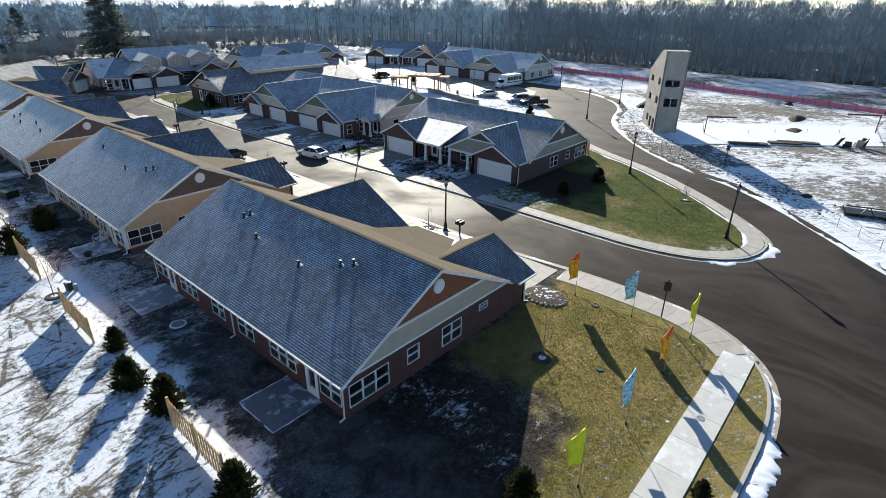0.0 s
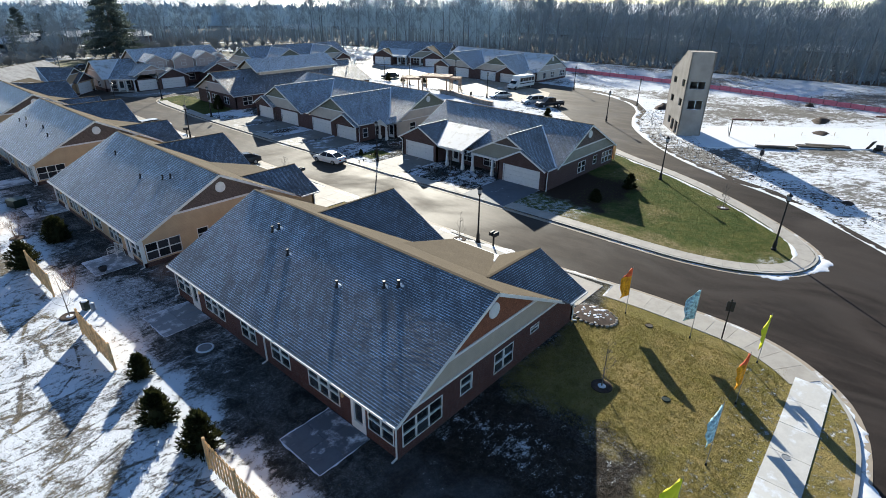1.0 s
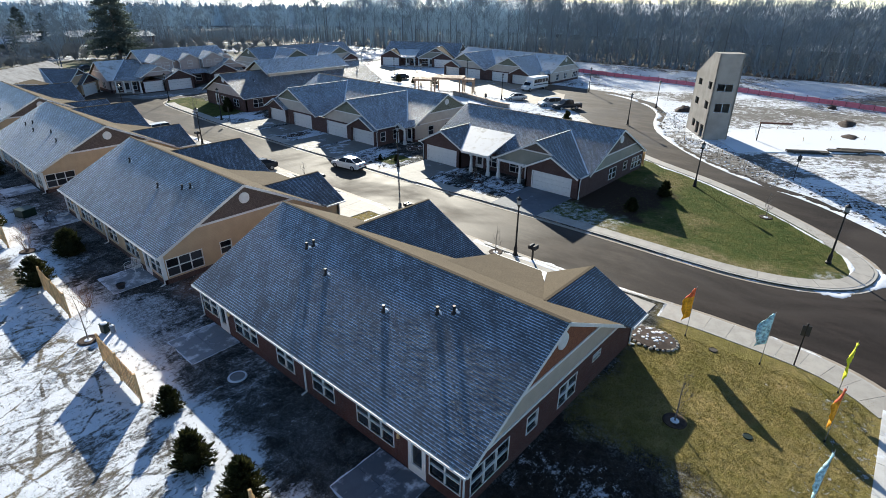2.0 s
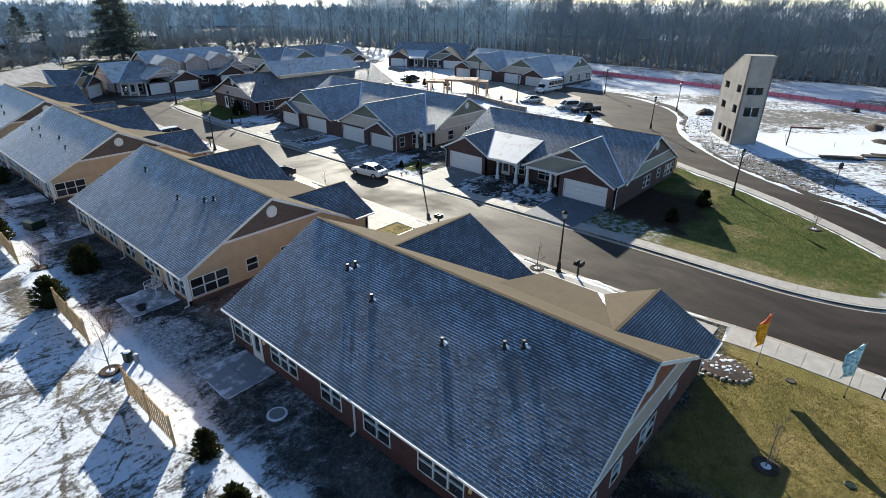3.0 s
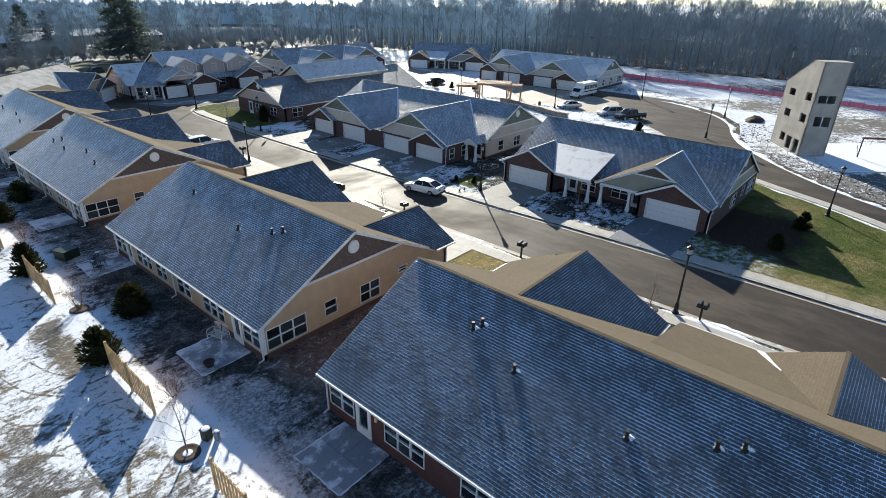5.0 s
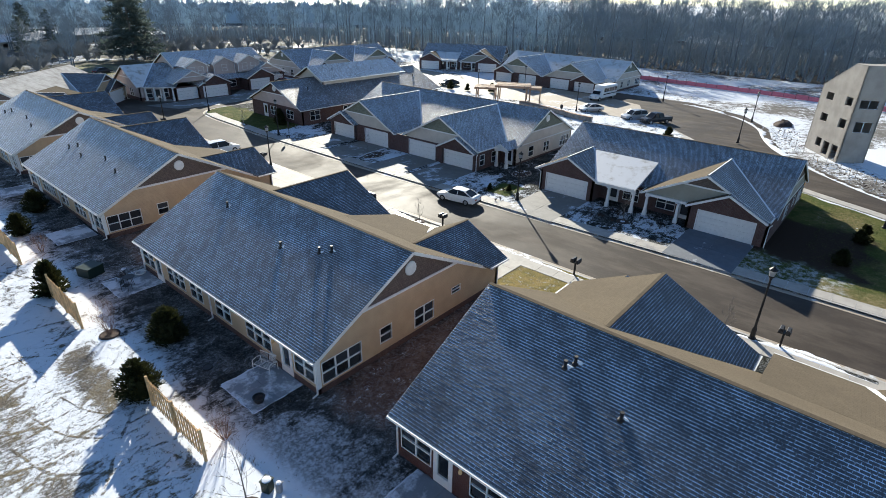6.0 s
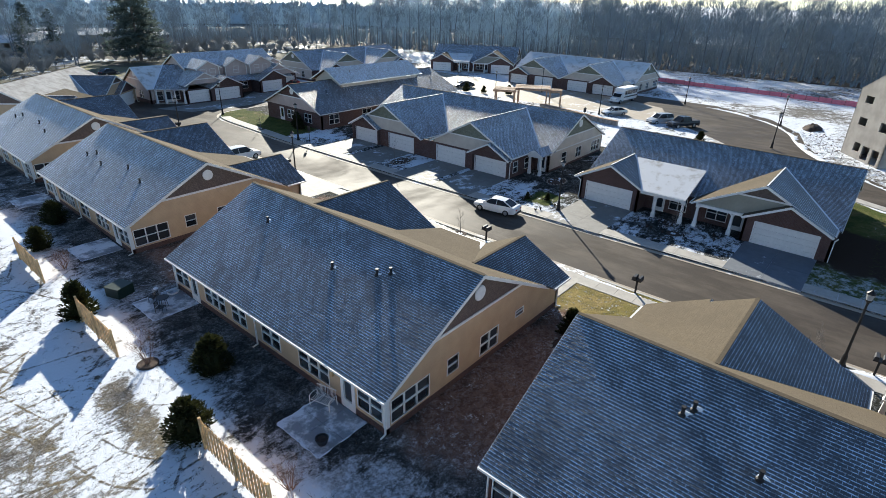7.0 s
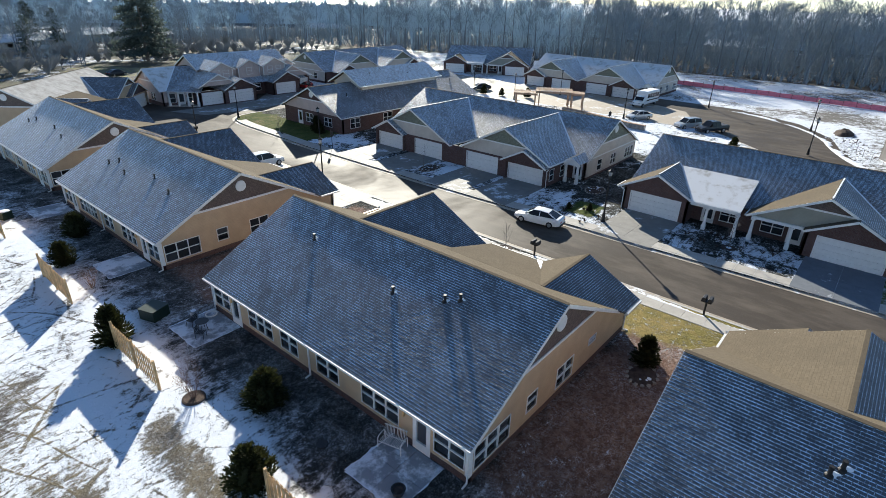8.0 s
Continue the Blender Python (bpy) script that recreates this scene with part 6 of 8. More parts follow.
def skip_frame(x, y, yaw, length):
    root = thing("steel_pallet", "dark steel rack lying at the roadside", "rack", "", pose(x, y, 0, 0, 0, yaw))
    part("deck", Shape().box(-length / 2, length / 2, -1.0, 1.0, 0.25, 0.38), MAT["black"], root)
    part("top_rail", Shape().beam((-length / 2, -0.95, 1.15), (length / 2, -0.95, 1.15), 0.1, 0.1), MAT["black"], root)
    for k in range(6):
        xx = -length / 2 + 0.2 + k * (length - 0.4) / 5
        part("stake", Shape().beam((xx, -0.95, 0.3), (xx + (0.5 if k % 2 else -0.5), -0.95, 1.12), 0.09, 0.09), MAT["black"], root)
        part("skid", Shape().box(xx - 0.08, xx + 0.08, -1, 1, 0, 0.25), MAT["lumber"], root)


skip_frame(69.6, -3.4, -72, 6.5)


def mound(x, y, rx, ry, h, label):
    s = Shape()
    n, k = 18, 7
    for j in range(k):
        f = j / (k - 1)
        for i in range(n):
            a = 2 * math.pi * i / n
            w = 1 + 0.35 * noise.noise((x + math.cos(a) * 2, y + math.sin(a) * 2, f * 3))
            s.v.append((x + rx * (1 - f) * w * math.cos(a), y + ry * (1 - f) * w * math.sin(a), h * math.sin(f * 1.57) * (0.8 + 0.4 * noise.noise((x + i, y + j * 0.7, 3.0)))))
    for j in range(k - 1):
        s.f += [(j * n + i, j * n + (i + 1) % n, (j + 1) * n + (i + 1) % n, (j + 1) * n + i) for i in range(n)]
    tagged(part("dirt_mound", s, MAT["mulch"], smooth=True), label, "mound", "dirt mounds")


# Mound added in place of a roadside pile of pipes.
mound(113, 40.0, 3.2, 1.5, 1.0, "dark mound in place of a roadside pile of pipes")
mound(121, 14, 3.8, 1.3, 0.7, "low heap of dark frozen soil")
mound(136.5, 18.4, 1.1, 0.9, 0.8, "low heap of dark frozen soil")
mound(109, 12, 2.5, 1.4, 0.5, "low heap of dark frozen soil")
mound(72, 3.5, 0.9, 0.6, 0.35, "low heap of dark frozen soil")


def snow_fence(line):
    root = thing("snow_fence", "red plastic mesh safety fence along the woods", "fence")
    pts = resample(line, 2.5)
    for a, b in zip(pts, pts[1:]):
        z = [1.05 + random.uniform(-0.12, 0.08) for _ in range(2)]
        s = Shape().slab([(a[0], a[1], z[0]), (a[0], a[1], 0.05), (b[0], b[1], 0.05), (b[0], b[1], z[1])], 0.03)
        part("mesh_panel", s, MAT["fence_red"], root)
        part("post", Shape().box(a[0] - 0.04, a[0] + 0.04, a[1] - 0.04, a[1] + 0.04, 0, 1.4), MAT["rust"], root)


snow_fence(rounded([(151, 96), (148.6, 80.5), (146.3, 45.4), (141.3, 19), (138, 2.5), (132, -24)], 1))


def wire_fence(line):
    """Thin wires on slim steel posts along the edge of the building site."""
    root = thing("wire_fence", "thin wire site fence on slim steel posts", "fence")
    pts = resample(line, 2.8)
    for a, b in zip(pts, pts[1:]):
        part("post", Shape().tube((a[0], a[1], 0), (a[0] + random.uniform(-0.05, 0.05), a[1], 1.15), 0.03, 0.03, 6), MAT["pole"], root)
        s = Shape()
        for z in (0.25, 0.65, 1.05):
            s.tube((*a, z), (*b, z + random.uniform(-0.04, 0.04)), 0.012, 0.012, 4, False)
        part("wire", s, MAT["pole"], root)


wire_fence(offset_line([p for p in KERB_FIELD if -6 < p[1] < 42], -2.6))


def marker_stake(x, y):
    tagged(part("marker_stake", Shape().box(-0.03, 0.03, -0.03, 0.03, 0, 0.8), MAT["cedar"], at=pose(x, y, 0, random.uniform(-8, 8), random.uniform(-8, 8), 0)), "short wooden survey stake in the snow", "stake", "survey stakes")


for x, y in ((100, 17), (104, 14), (108, 10), (97, 30), (106, 22), (112, 6), (85, 27), (83, 24), (80, 20), (77, 15), (88, 31)):
    marker_stake(x, y)


# ---- street furniture ----
def street_lamp(x, y, z=YARD_Z, h=5.3):
    root = thing("street_lamp", "black lantern street lamp on a fluted post", "street lamp", "street lamps", pose(x, y, z, 0, 0, random.uniform(0, 90)))
    part("base", Shape().lathe([(0.24, 0), (0.24, 0.12), (0.17, 0.2), (0.15, 0.75), (0.09, 0.95)], 12), MAT["black"], root)
    part("pole", Shape().lathe([(0.085, 0.9), (0.06, h - 0.9), (0.09, h - 0.85), (0.05, h - 0.78)], 12), MAT["black"], root)
    lantern = part("lantern", Shape().lathe([(0.08, h - 0.8), (0.2, h - 0.66), (0.2, h - 0.62), (0.06, h - 0.62)], 8), MAT["black"], root)
    part("glass", Shape().lathe([(0.15, h - 0.62), (0.22, h - 0.22), (0.2, h - 0.2)], 8), MAT["lamp_glass"], lantern)
    part("cap", Shape().lathe([(0.27, h - 0.22), (0.25, h - 0.17), (0.09, h - 0.04), (0.05, h), (0.02, h + 0.1)], 8), MAT["black"], lantern)
    return root


street_lamp(52.6, 6.6)
for x, y in ((65.6, 22.0), (35.75, 27.0), (46.9, 52.85), (35.0, 81.2), (36.6 - 1.3, 110.3), (46.7, 118.6), (92.0, 42.2), (110.6, 44.6), (119.2, 63.9), (95.8, 71.9), (45.2, 94.8), (96.6, 96.2), (101.5, 110.5), (109.5, 92.5)):
    street_lamp(x, y)


def mailbox(x, y):
    root = thing("mailbox", "black metal mailbox cluster on one post", "mailbox", "mailboxes", pose(x, y, YARD_Z))
    part("post", Shape().box(-0.06, 0.06, -0.06, 0.06, 0, 1.15), MAT["black"], root)
    part("cross_arm", Shape().box(-0.3, 0.3, -0.35, 0.35, 1.1, 1.16), MAT["black"], root)
    for k in (-0.2, 0.2):
        ring = lambda xx: [(xx, k - 0.13, 1.16), (xx, k + 0.13, 1.16), (xx, k + 0.13, 1.34), (xx, k + 0.08, 1.43), (xx, k - 0.08, 1.43), (xx, k - 0.13, 1.34)]
        box = part("box", Shape().loft([ring(-0.3), ring(0.32)]), MAT["dark"], root)
        part("flap", Shape().box(0.32, 0.335, k - 0.12, k + 0.12, 1.18, 1.36), MAT["black"], box)


for x, y in ((35.95, 25.4), (35.75, 40.0), (35.6, 53.75), (35.6, 83.6), (35.6, 111.4), (72.0, 133.0)):
    mailbox(x, y)


def street_sign(x, y, h, yaw):
    root = thing("street_sign", "black street sign on a slim post beside the footway", "street sign", "street signs", pose(x, y, YARD_Z, 0, 0, yaw))
    part("post", Shape().tube((0, 0, 0), (0, 0, h), 0.045, 0.04), MAT["black"], root)
    part("sign_plate", Shape().box(-0.02, 0.02, -0.24, 0.24, h - 0.75, h - 0.05), MAT["dark"], root)
    part("finial", Shape().lathe([(0.05, h), (0.07, h + 0.06), (0.01, h + 0.14)], 8), MAT["black"], root)


street_sign(34.76, 5.73, 2.9, 22)
street_sign(76.2, 13.8, 3.2, 40)
street_sign(91, 72.5, 1.8, 30)
street_sign(45.5, 92.5, 2.4, 0)


def feather_flag(x, y, h, mat, top_mat, label, wind):
    root = thing("feather_flag", label, "flag", "feather flags", pose(x, y, YARD_Z, 0, 0, wind))
    part("ground_spike", Shape().lathe([(0.06, 0), (0.05, 0.12), (0.03, 0.14)], 8), MAT["black"], root)
    part("pole", Shape().tube((0, 0, 0), (0, 0, h), 0.022, 0.012, 6), MAT["pole"], root)
    z0, z1, n = h * 0.41, h * 0.97, 18
    for name, a, b, mt in (("banner", 0.0, 0.72 if top_mat else 1.0, mat), ("banner_top", 0.72, 1.0, top_mat)):
        if mt is None:
            continue
        s = Shape()
        k = 7
        for i in range(n + 1):
            f = a + (b - a) * i / n
            z = z0 + (z1 - z0) * f
            w = 0.74 * (1 + 0.06 * math.sin(f * 9 + h)) * (1.0 if f < 0.72 else 1 - 0.8 * ((f - 0.72) / 0.28) ** 1.3)
            for j in range(k):
                u = j / (k - 1)
                yy = 0.10 * math.sin(u * 6.5 + f * 7.0 + h) * u + 0.05 * math.sin(f * 21 + u * 7) * u
                s.v.append((-0.02 - u * w, yy, z - 0.2 * u * (1 - f)))
        for i in range(n):
            for j in range(k - 1):
                s.f.append((i * k + j, i * k + j + 1, (i + 1) * k + j + 1, (i + 1) * k + j))
        ob = part(name, s, mt, root, smooth=True)
        mod = ob.modifiers.new("cloth", "SOLIDIFY")
        mod.thickness = 0.006


feather_flag(33.4, 11.8, 3.75, MAT["orange"], MAT["flag_red"], "orange and red feather flag on the lawn", -30)
feather_flag(33.42, 7.33, 3.75, MAT["flag_blue"], None, "pale blue feather flag on the lawn", -48)
feather_flag(33.54, 3.3, 3.6, MAT["yellow"], None, "yellow-green feather flag on the lawn", -6)
feather_flag(28.66, 3.2, 3.55, MAT["orange"], MAT["flag_red"], "orange and red feather flag on the lawn", -15)
feather_flag(23.08, 3.0, 3.9, MAT["flag_blue"], None, "pale blue feather flag on the lawn", -14)
feather_flag(17.8, 2.9, 3.7, MAT["yellow"], None, "yellow-green feather flag on the lawn", -38)


def yard_disc(name, x, y, r, mat, label, category):
    return tagged(part(name, Shape().lathe([(r, 0), (r, 0.04), (r * 0.9, 0.06), (r * 0.85, 0.045), (0.01, 0.05)], 18, (x, y)), MAT[mat], at=pose(0, 0, YARD_Z)), label, category)


yard_disc("manhole_cover", 26.2, 0.2, 0.22, "patio", "round grey cover in the snowy footway", "cover")
yard_disc("valve_cover", 26.4, 6.2, 0.24, "green_box", "small round green valve cover in the lawn", "cover")
yard_disc("valve_cover", 33.0, 9.9, 0.26, "lumber", "small round cover ring in the lawn", "cover")
ring = yard_disc("drain_ring", 11.4, 29.7, 0.44, "pebble", "round grey drain cover with a snowy rim in the yard", "cover")
part("snow_rim", Shape().lathe([(0.56, 0.0), (0.53, 0.05), (0.48, 0.06), (0.43, 0.05), (0.41, 0.03)], 20, (11.4, 29.7)), MAT["snow"], ring, smooth=True)
yard_disc("drain_ring", 10.5, 50.3, 0.3, "dark", "round dark drain cover beside the patio", "cover")


# ---- back yards ----
def privacy_fence(y0, y1, x=7.0):
    root = thing("privacy_fence", "new cedar shadow-box fence panel standing in snow", "fence", "fence panels", pose(x, y0, YARD_Z))
    n = y1 - y0
    for k in (0.0, n / 2, n):
        part("post", Shape().box(-0.06, 0.06, k - 0.06, k + 0.06, -0.1, 1.95), MAT["cedar"], root)
    for z in (0.35, 1.0, 1.6):
        part("rail", Shape().box(-0.02, 0.02, 0, n, z, z + 0.09), MAT["cedar"], root)
    boards = int(n / 0.15)
    for i in range(boards):
        a = i * n / boards
        o = 0.022 if i % 2 else -0.022
        h = 1.83 + random.uniform(-0.015, 0.015)
        part("board", Shape().box(o - 0.009, o + 0.009, a - 0.012, a + 0.165, 0.16, h), MAT["cedar"], root)


privacy_fence(15.0, 20.4)
privacy_fence(31.5, 37.0, 6.8)
privacy_fence(43.8, 49.4)
privacy_fence(60.0, 65.6, 7.1)
privacy_fence(73.2, 78.9, 7.1)
privacy_fence(89.0, 94.5, 7.1)
privacy_fence(30.0, 31.6, 69.6)


SHRUBS = {}


def shrub_thing(kind, r, h):
    """An evergreen of many upswept sprays round a stem: black inside, olive at the tips."""
    root = thing("evergreen_shrub", "dark green rounded evergreen shrub in the frosty yard" if kind == "round" else "dark green conical evergreen shrub in the snow", "shrub", "evergreen shrubs")
    wide = lambda f: r * ((1 - f ** 1.7) ** 0.7 * min(1.0, 0.8 + f) if kind == "round" else (1 - f) ** 0.7 * (0.8 + 0.2 * min(1, f * 8)))
    part("stem", Shape().tube((0, 0, -0.05), (0, 0, h * 0.7), 0.07, 0.03), MAT["bark"], root)
    core = Shape()
    core.lathe([(max(0.02, wide(i / 8) * 0.55), 0.05 + h * 0.9 * i / 8) for i in range(9)], 10)
    part("inner_foliage", core, MAT["evergreen"], root)
    s = Shape()
    for k in range(230 if kind == "round" else 190):
        f = random.random() ** 1.15 * 0.97
        a = random.uniform(0, 6.283)
        reach = wide(f) * random.uniform(0.72, 1.16) + 0.05
        base = Vector((0, 0, max(0.05, h * f - 0.35 * reach)))
        tip = Vector((math.cos(a) * reach, math.sin(a) * reach, 0.06 + h * f + random.uniform(0.0, 0.16)))
        way = (tip - base).normalized()
        for _ in range(19):
            t = 1 - 0.6 * random.random() ** 1.5
            p = base.lerp(tip, t) + Vector((random.uniform(-1, 1), random.uniform(-1, 1), random.uniform(-0.7, 0.7))) * 0.10 * r
            o = (way + Vector((random.uniform(-1, 1), random.uniform(-1, 1), random.uniform(-0.3, 1.0))) * 0.6).normalized()
            side = o.cross(Vector((random.uniform(-1, 1), random.uniform(-1, 1), random.uniform(-1, 1)))).normalized()
            q = random.uniform(0.09, 0.19)
            s.add([p - side * q * 0.3, p + side * q * 0.3, p + o * q * 1.3], [(0, 1, 2)])
    tagged(part("foliage", s, MAT["evergreen"], root), kind="stuff")
    return root


def shrub(kind, x, y, scale=1.0):
    m = pose(x, y, YARD_Z, 0, 0, random.uniform(0, 360))
    if kind not in SHRUBS:
        SHRUBS[kind] = shrub_thing(kind, 1.12, 2.2) if kind == "round" else shrub_thing(kind, 0.95, 1.95)
        SHRUBS[kind].matrix_basis = m @ Matrix.Scale(scale, 4)
        return
    ob = copy_thing(SHRUBS[kind], m)
    ob.matrix_basis = m @ Matrix.Scale(scale, 4)


for kind, x, y, k in (("cone", 7.6, 29.8, 0.75), ("cone", 6.7, 25.3, 1.0), ("cone", 7.4, 21.9, 1.05), ("cone", 7.0, 13.9, 1.0), ("cone", 15.4, 4.4, 0.9), ("round", 6.9, 50.6, 1.0), ("round", 10.3, 54.6, 1.0), ("cone", 7.3, 66.5, 1.2), ("round", 8.8, 80.0, 0.85), ("round", 11.4, 85.0, 0.95),
                      ("cone", 59.6, 23.3, 0.85), ("round", 52.8, 24.2, 0.62), ("cone", 27.6, 41.0, 0.9), ("cone", 21.0, -1.5, 0.5), ("cone", 50.0, 101.5, 0.9), ("cone", 50.8, 102.8, 1.0), ("cone", 49.5, 100.3, 0.8), ("cone", 86.5, 51.0, 0.9),
                      ("cone", 101.5, 96.0, 0.9), ("cone", 99.0, 101.0, 0.7), ("cone", 97.8, 105.0, 0.9), ("cone", 47.6, 57.0, 0.35), ("cone", 48.8, 55.2, 0.35)):
    shrub(kind, x, y, k)


def bare_branches(s, rng, p, d, length, r, level, spread, twigs, twig=0.5):
    """Grows one branch and all that it bears, as thin tapered tubes."""
    if level == 0:
        side = d.orthogonal().normalized() * max(r, 0.022 * twig)
        s.add([p - side, p + side, p + d * length], [(0, 1, 2)])
        return
    steps = 2 if level > 1 else 1
    for _ in range(steps):
        q = p + d * (length / steps)
        s.tube(p, q, r, r * 0.7, 5 if level > 2 else 3, False)
        p, r = q, r * 0.7
        d = (d + Vector((rng.uniform(-1, 1), rng.uniform(-1, 1), rng.uniform(-0.3, 0.6))) * 0.16).normalized()
    for _ in range(twigs):
        side = Vector((rng.uniform(-1, 1), rng.uniform(-1, 1), rng.uniform(-0.15, 0.7))).normalized()
        nd = (d * (1 - spread) + side * spread + Vector((0, 0, 0.22))).normalized()
        bare_branches(s, rng, p - d * length * rng.uniform(0.0, 0.45), nd, length * rng.uniform(0.55, 0.8), r * 0.62, level - 1, spread, twigs, twig)


def bare_tree_shapes(seed, h, r, levels=3, limbs=7, twigs=4, twig=0.5):
    rng = random.Random(seed)
    trunk, crown = Shape(), Shape()
    p, d, n = Vector((0, 0, -0.1)), Vector((0, 0, 1)), 5
    for i in range(n):
        q = p + d * (h * 0.8 / n)
        trunk.tube(p, q, r * (1 - 0.16 * i), r * (1 - 0.16 * (i + 1)), 7, i in (0, n - 1))
        if i >= 1:
            for _ in range(limbs if i == n - 1 else max(1, limbs // 2)):
                a = rng.uniform(0, 6.28)
                sd = (Vector((math.cos(a), math.sin(a), rng.uniform(0.8, 2.0) if h > 8 else rng.uniform(0.5, 1.4)))).normalized()
                bare_branches(crown, rng, p.lerp(q, rng.random()), sd, h * (rng.uniform(0.18, 0.30) if h > 8 else rng.uniform(0.13, 0.22)) * (1.15 - 0.1 * i), r * 0.38 * (1 - 0.14 * i), levels - 1, 0.42, twigs, twig)
        p = q
        d = (d + Vector((rng.uniform(-1, 1), rng.uniform(-1, 1), 0)) * 0.05).normalized()
    bare_branches(crown, rng, p, d, h * 0.16, r * 0.22, levels - 1, 0.5, twigs, twig)
    return trunk, crown


def young_tree(x, y, h, seed, ring=True):
    root = thing("young_tree", "leafless young tree in a mulch ring", "tree", "young trees", pose(x, y, YARD_Z))
    t, c = bare_tree_shapes(seed, h, 0.045, 3, 6, 3)
    part("trunk", t, MAT["bark"], root)
    part("crown", c, MAT["bark"], root)
    if ring:
        part("mulch_ring", Shape().lathe([(0.62, -0.02), (0.60, 0.05), (0.5, 0.08), (0.36, 0.05), (0.05, 0.03)], 18), MAT["mulch"], root)
        part("ring_snow", Shape().lathe([(0.27, 0.02), (0.22, 0.06), (0.05, 0.07)], 8), MAT["snow"], root, "snow caught inside the ring")


for i, (x, y, h) in enumerate(((6.9, 40.0, 4.2), (25.0, 9.4, 3.0), (60.5, 13.2, 2.6), (35.1, 28.6, 2.6), (35.2, 56.4, 2.6), (49.0, 41.8, 3.2), (46.8, 76.6, 3.4), (45.2, 104.5, 3.0))):
    young_tree(x, y, h, 301 + i)


def bare_shrub(x, y, h, seed, ring):
    """A leafless bush of many thin stems from one root."""
    root = thing("bare_shrub", "leafless brown bush with many thin stems", "shrub", "bare shrubs", pose(x, y, YARD_Z))
    g, s = random.Random(seed), Shape()
    for _ in range(16):
        a, lean = g.uniform(0, 6.283), g.uniform(0.15, 0.75)
        d = Vector((math.cos(a) * lean, math.sin(a) * lean, 1)).normalized()
        bare_branches(s, g, Vector((0.07 * math.cos(a), 0.07 * math.sin(a), -0.03)), d, h * g.uniform(0.4, 0.6), 0.018, 3, 0.4, 3, 0.35)
    part("crown", s, MAT["twig"], root)
    if ring:
        part("mulch_ring", Shape().lathe([(0.62, -0.02), (0.60, 0.05), (0.5, 0.08), (0.36, 0.05), (0.05, 0.03)], 18), MAT["mulch"], root)


bare_shrub(8.0, 58.0, 1.9, 71, True)
bare_shrub(8.3, 44.4, 1.5, 72, False)
bare_shrub(8.9, 74.6, 1.6, 73, False)


def utility_box(x, y, w, h, mat, label):
    root = thing("utility_box", label, "utility box", "utility boxes", pose(x, y, YARD_Z, 0, 0, 20))
    bevelled(part("cabinet", Shape().box(-w / 2, w / 2, -w / 2, w / 2, 0, h), MAT[mat], root), 0.03)
    part("lid", Shape().box(-w / 2 - 0.02, w / 2 + 0.02, -w / 2 - 0.02, w / 2 + 0.02, h, h + 0.04), MAT[mat], root)
    if w < 1:
        part("snow_cap", Shape().lathe([(w * 0.52, h + 0.04), (w * 0.46, h + 0.08), (w * 0.2, h + 0.10)], 9), MAT["snow"], root, "snow lying on the lid")


utility_box(8.0, 40.2, 0.42, 0.62, "green_box", "green utility cabinet standing in the snow")
utility_box(8.3, 39.75, 0.24, 0.5, "patio", "grey utility pedestal standing in the snow")
utility_box(10.2, 67.5, 1.3, 0.75, "green_box", "low dark green transformer box")
utility_box(11.8, 65.3, 0.35, 0.6, "patio", "grey utility pedestal standing in the snow")
utility_box(8.4, 94.0, 0.9, 0.7, "green_box", "low dark green transformer box")


def patio_bench(x, y, yaw):
    """A white metal love seat: curved arms, a slatted seat that runs up into two rounded backs."""
    root = thing("patio_bench", "white slatted metal love seat with curved arms", "bench", "", pose(x, y, YARD_Z + 0.05, 0, 0, yaw))
    bar = [(-0.30, 0.36), (-0.22, 0.42), (0.05, 0.40), (0.22, 0.40), (0.30, 0.55), (0.36, 0.95)]
    for k in range(15):
        a = -0.56 + k * 0.08
        if k == 7:
            continue
        s = Shape()
        rise = 0.07 * math.sin(math.pi * ((k % 8) + 0.5) / 7.5)
        pts = [(a, b, z + (rise if b > 0.33 else 0.0)) for b, z in bar]
        for p, q in zip(pts, pts[1:]):
            s.tube(p, q, 0.013, 0.013, 5)
        part("slat", s, MAT["trim"], root)
    for sg in (-1, 1):
        s = Shape()
        for p, q in zip([(-0.34, 0.0), (-0.34, 0.58), (-0.25, 0.66), (0.1, 0.66), (0.3, 0.6)], [(-0.34, 0.58), (-0.25, 0.66), (0.1, 0.66), (0.3, 0.6), (0.34, 0.0)]):
            s.tube((sg * 0.63, *p), (sg * 0.63, *q), 0.025, 0.025, 6)
        part("armrest", s, MAT["trim"], root)
    for b, z in ((-0.29, 0.36), (0.22, 0.39), (0.35, 0.93)):
        part("rail", Shape().tube((-0.63, b, z), (0.63, b, z), 0.02, 0.02, 6), MAT["trim"], root)
    return root


patio_bench(12.65, 47.6, -75)


def wire_chair(x, y, yaw):
    root = thing("patio_chair", "dark metal patio chair dusted with frost", "chair", "patio chairs", pose(x, y, YARD_Z + 0.05, 0, 0, yaw))
    for a in (-0.24, 0.24):
        for b, h in ((-0.24, 0.42), (0.24, 0.88)):
            part("leg", Shape().tube((a, b, 0), (a * 0.92, b * 1.05, h), 0.018, 0.018, 6), MAT["dark"], root)
    for k in range(5):
        part("seat_slat", Shape().box(-0.24, 0.24, -0.25 + 0.1 * k, -0.18 + 0.1 * k, 0.41, 0.435), MAT["dark"], root)
    for k in range(4):
        part("back_slat", Shape().box(-0.22, 0.22, 0.23, 0.25, 0.5 + 0.1 * k, 0.56 + 0.1 * k), MAT["dark"], root)


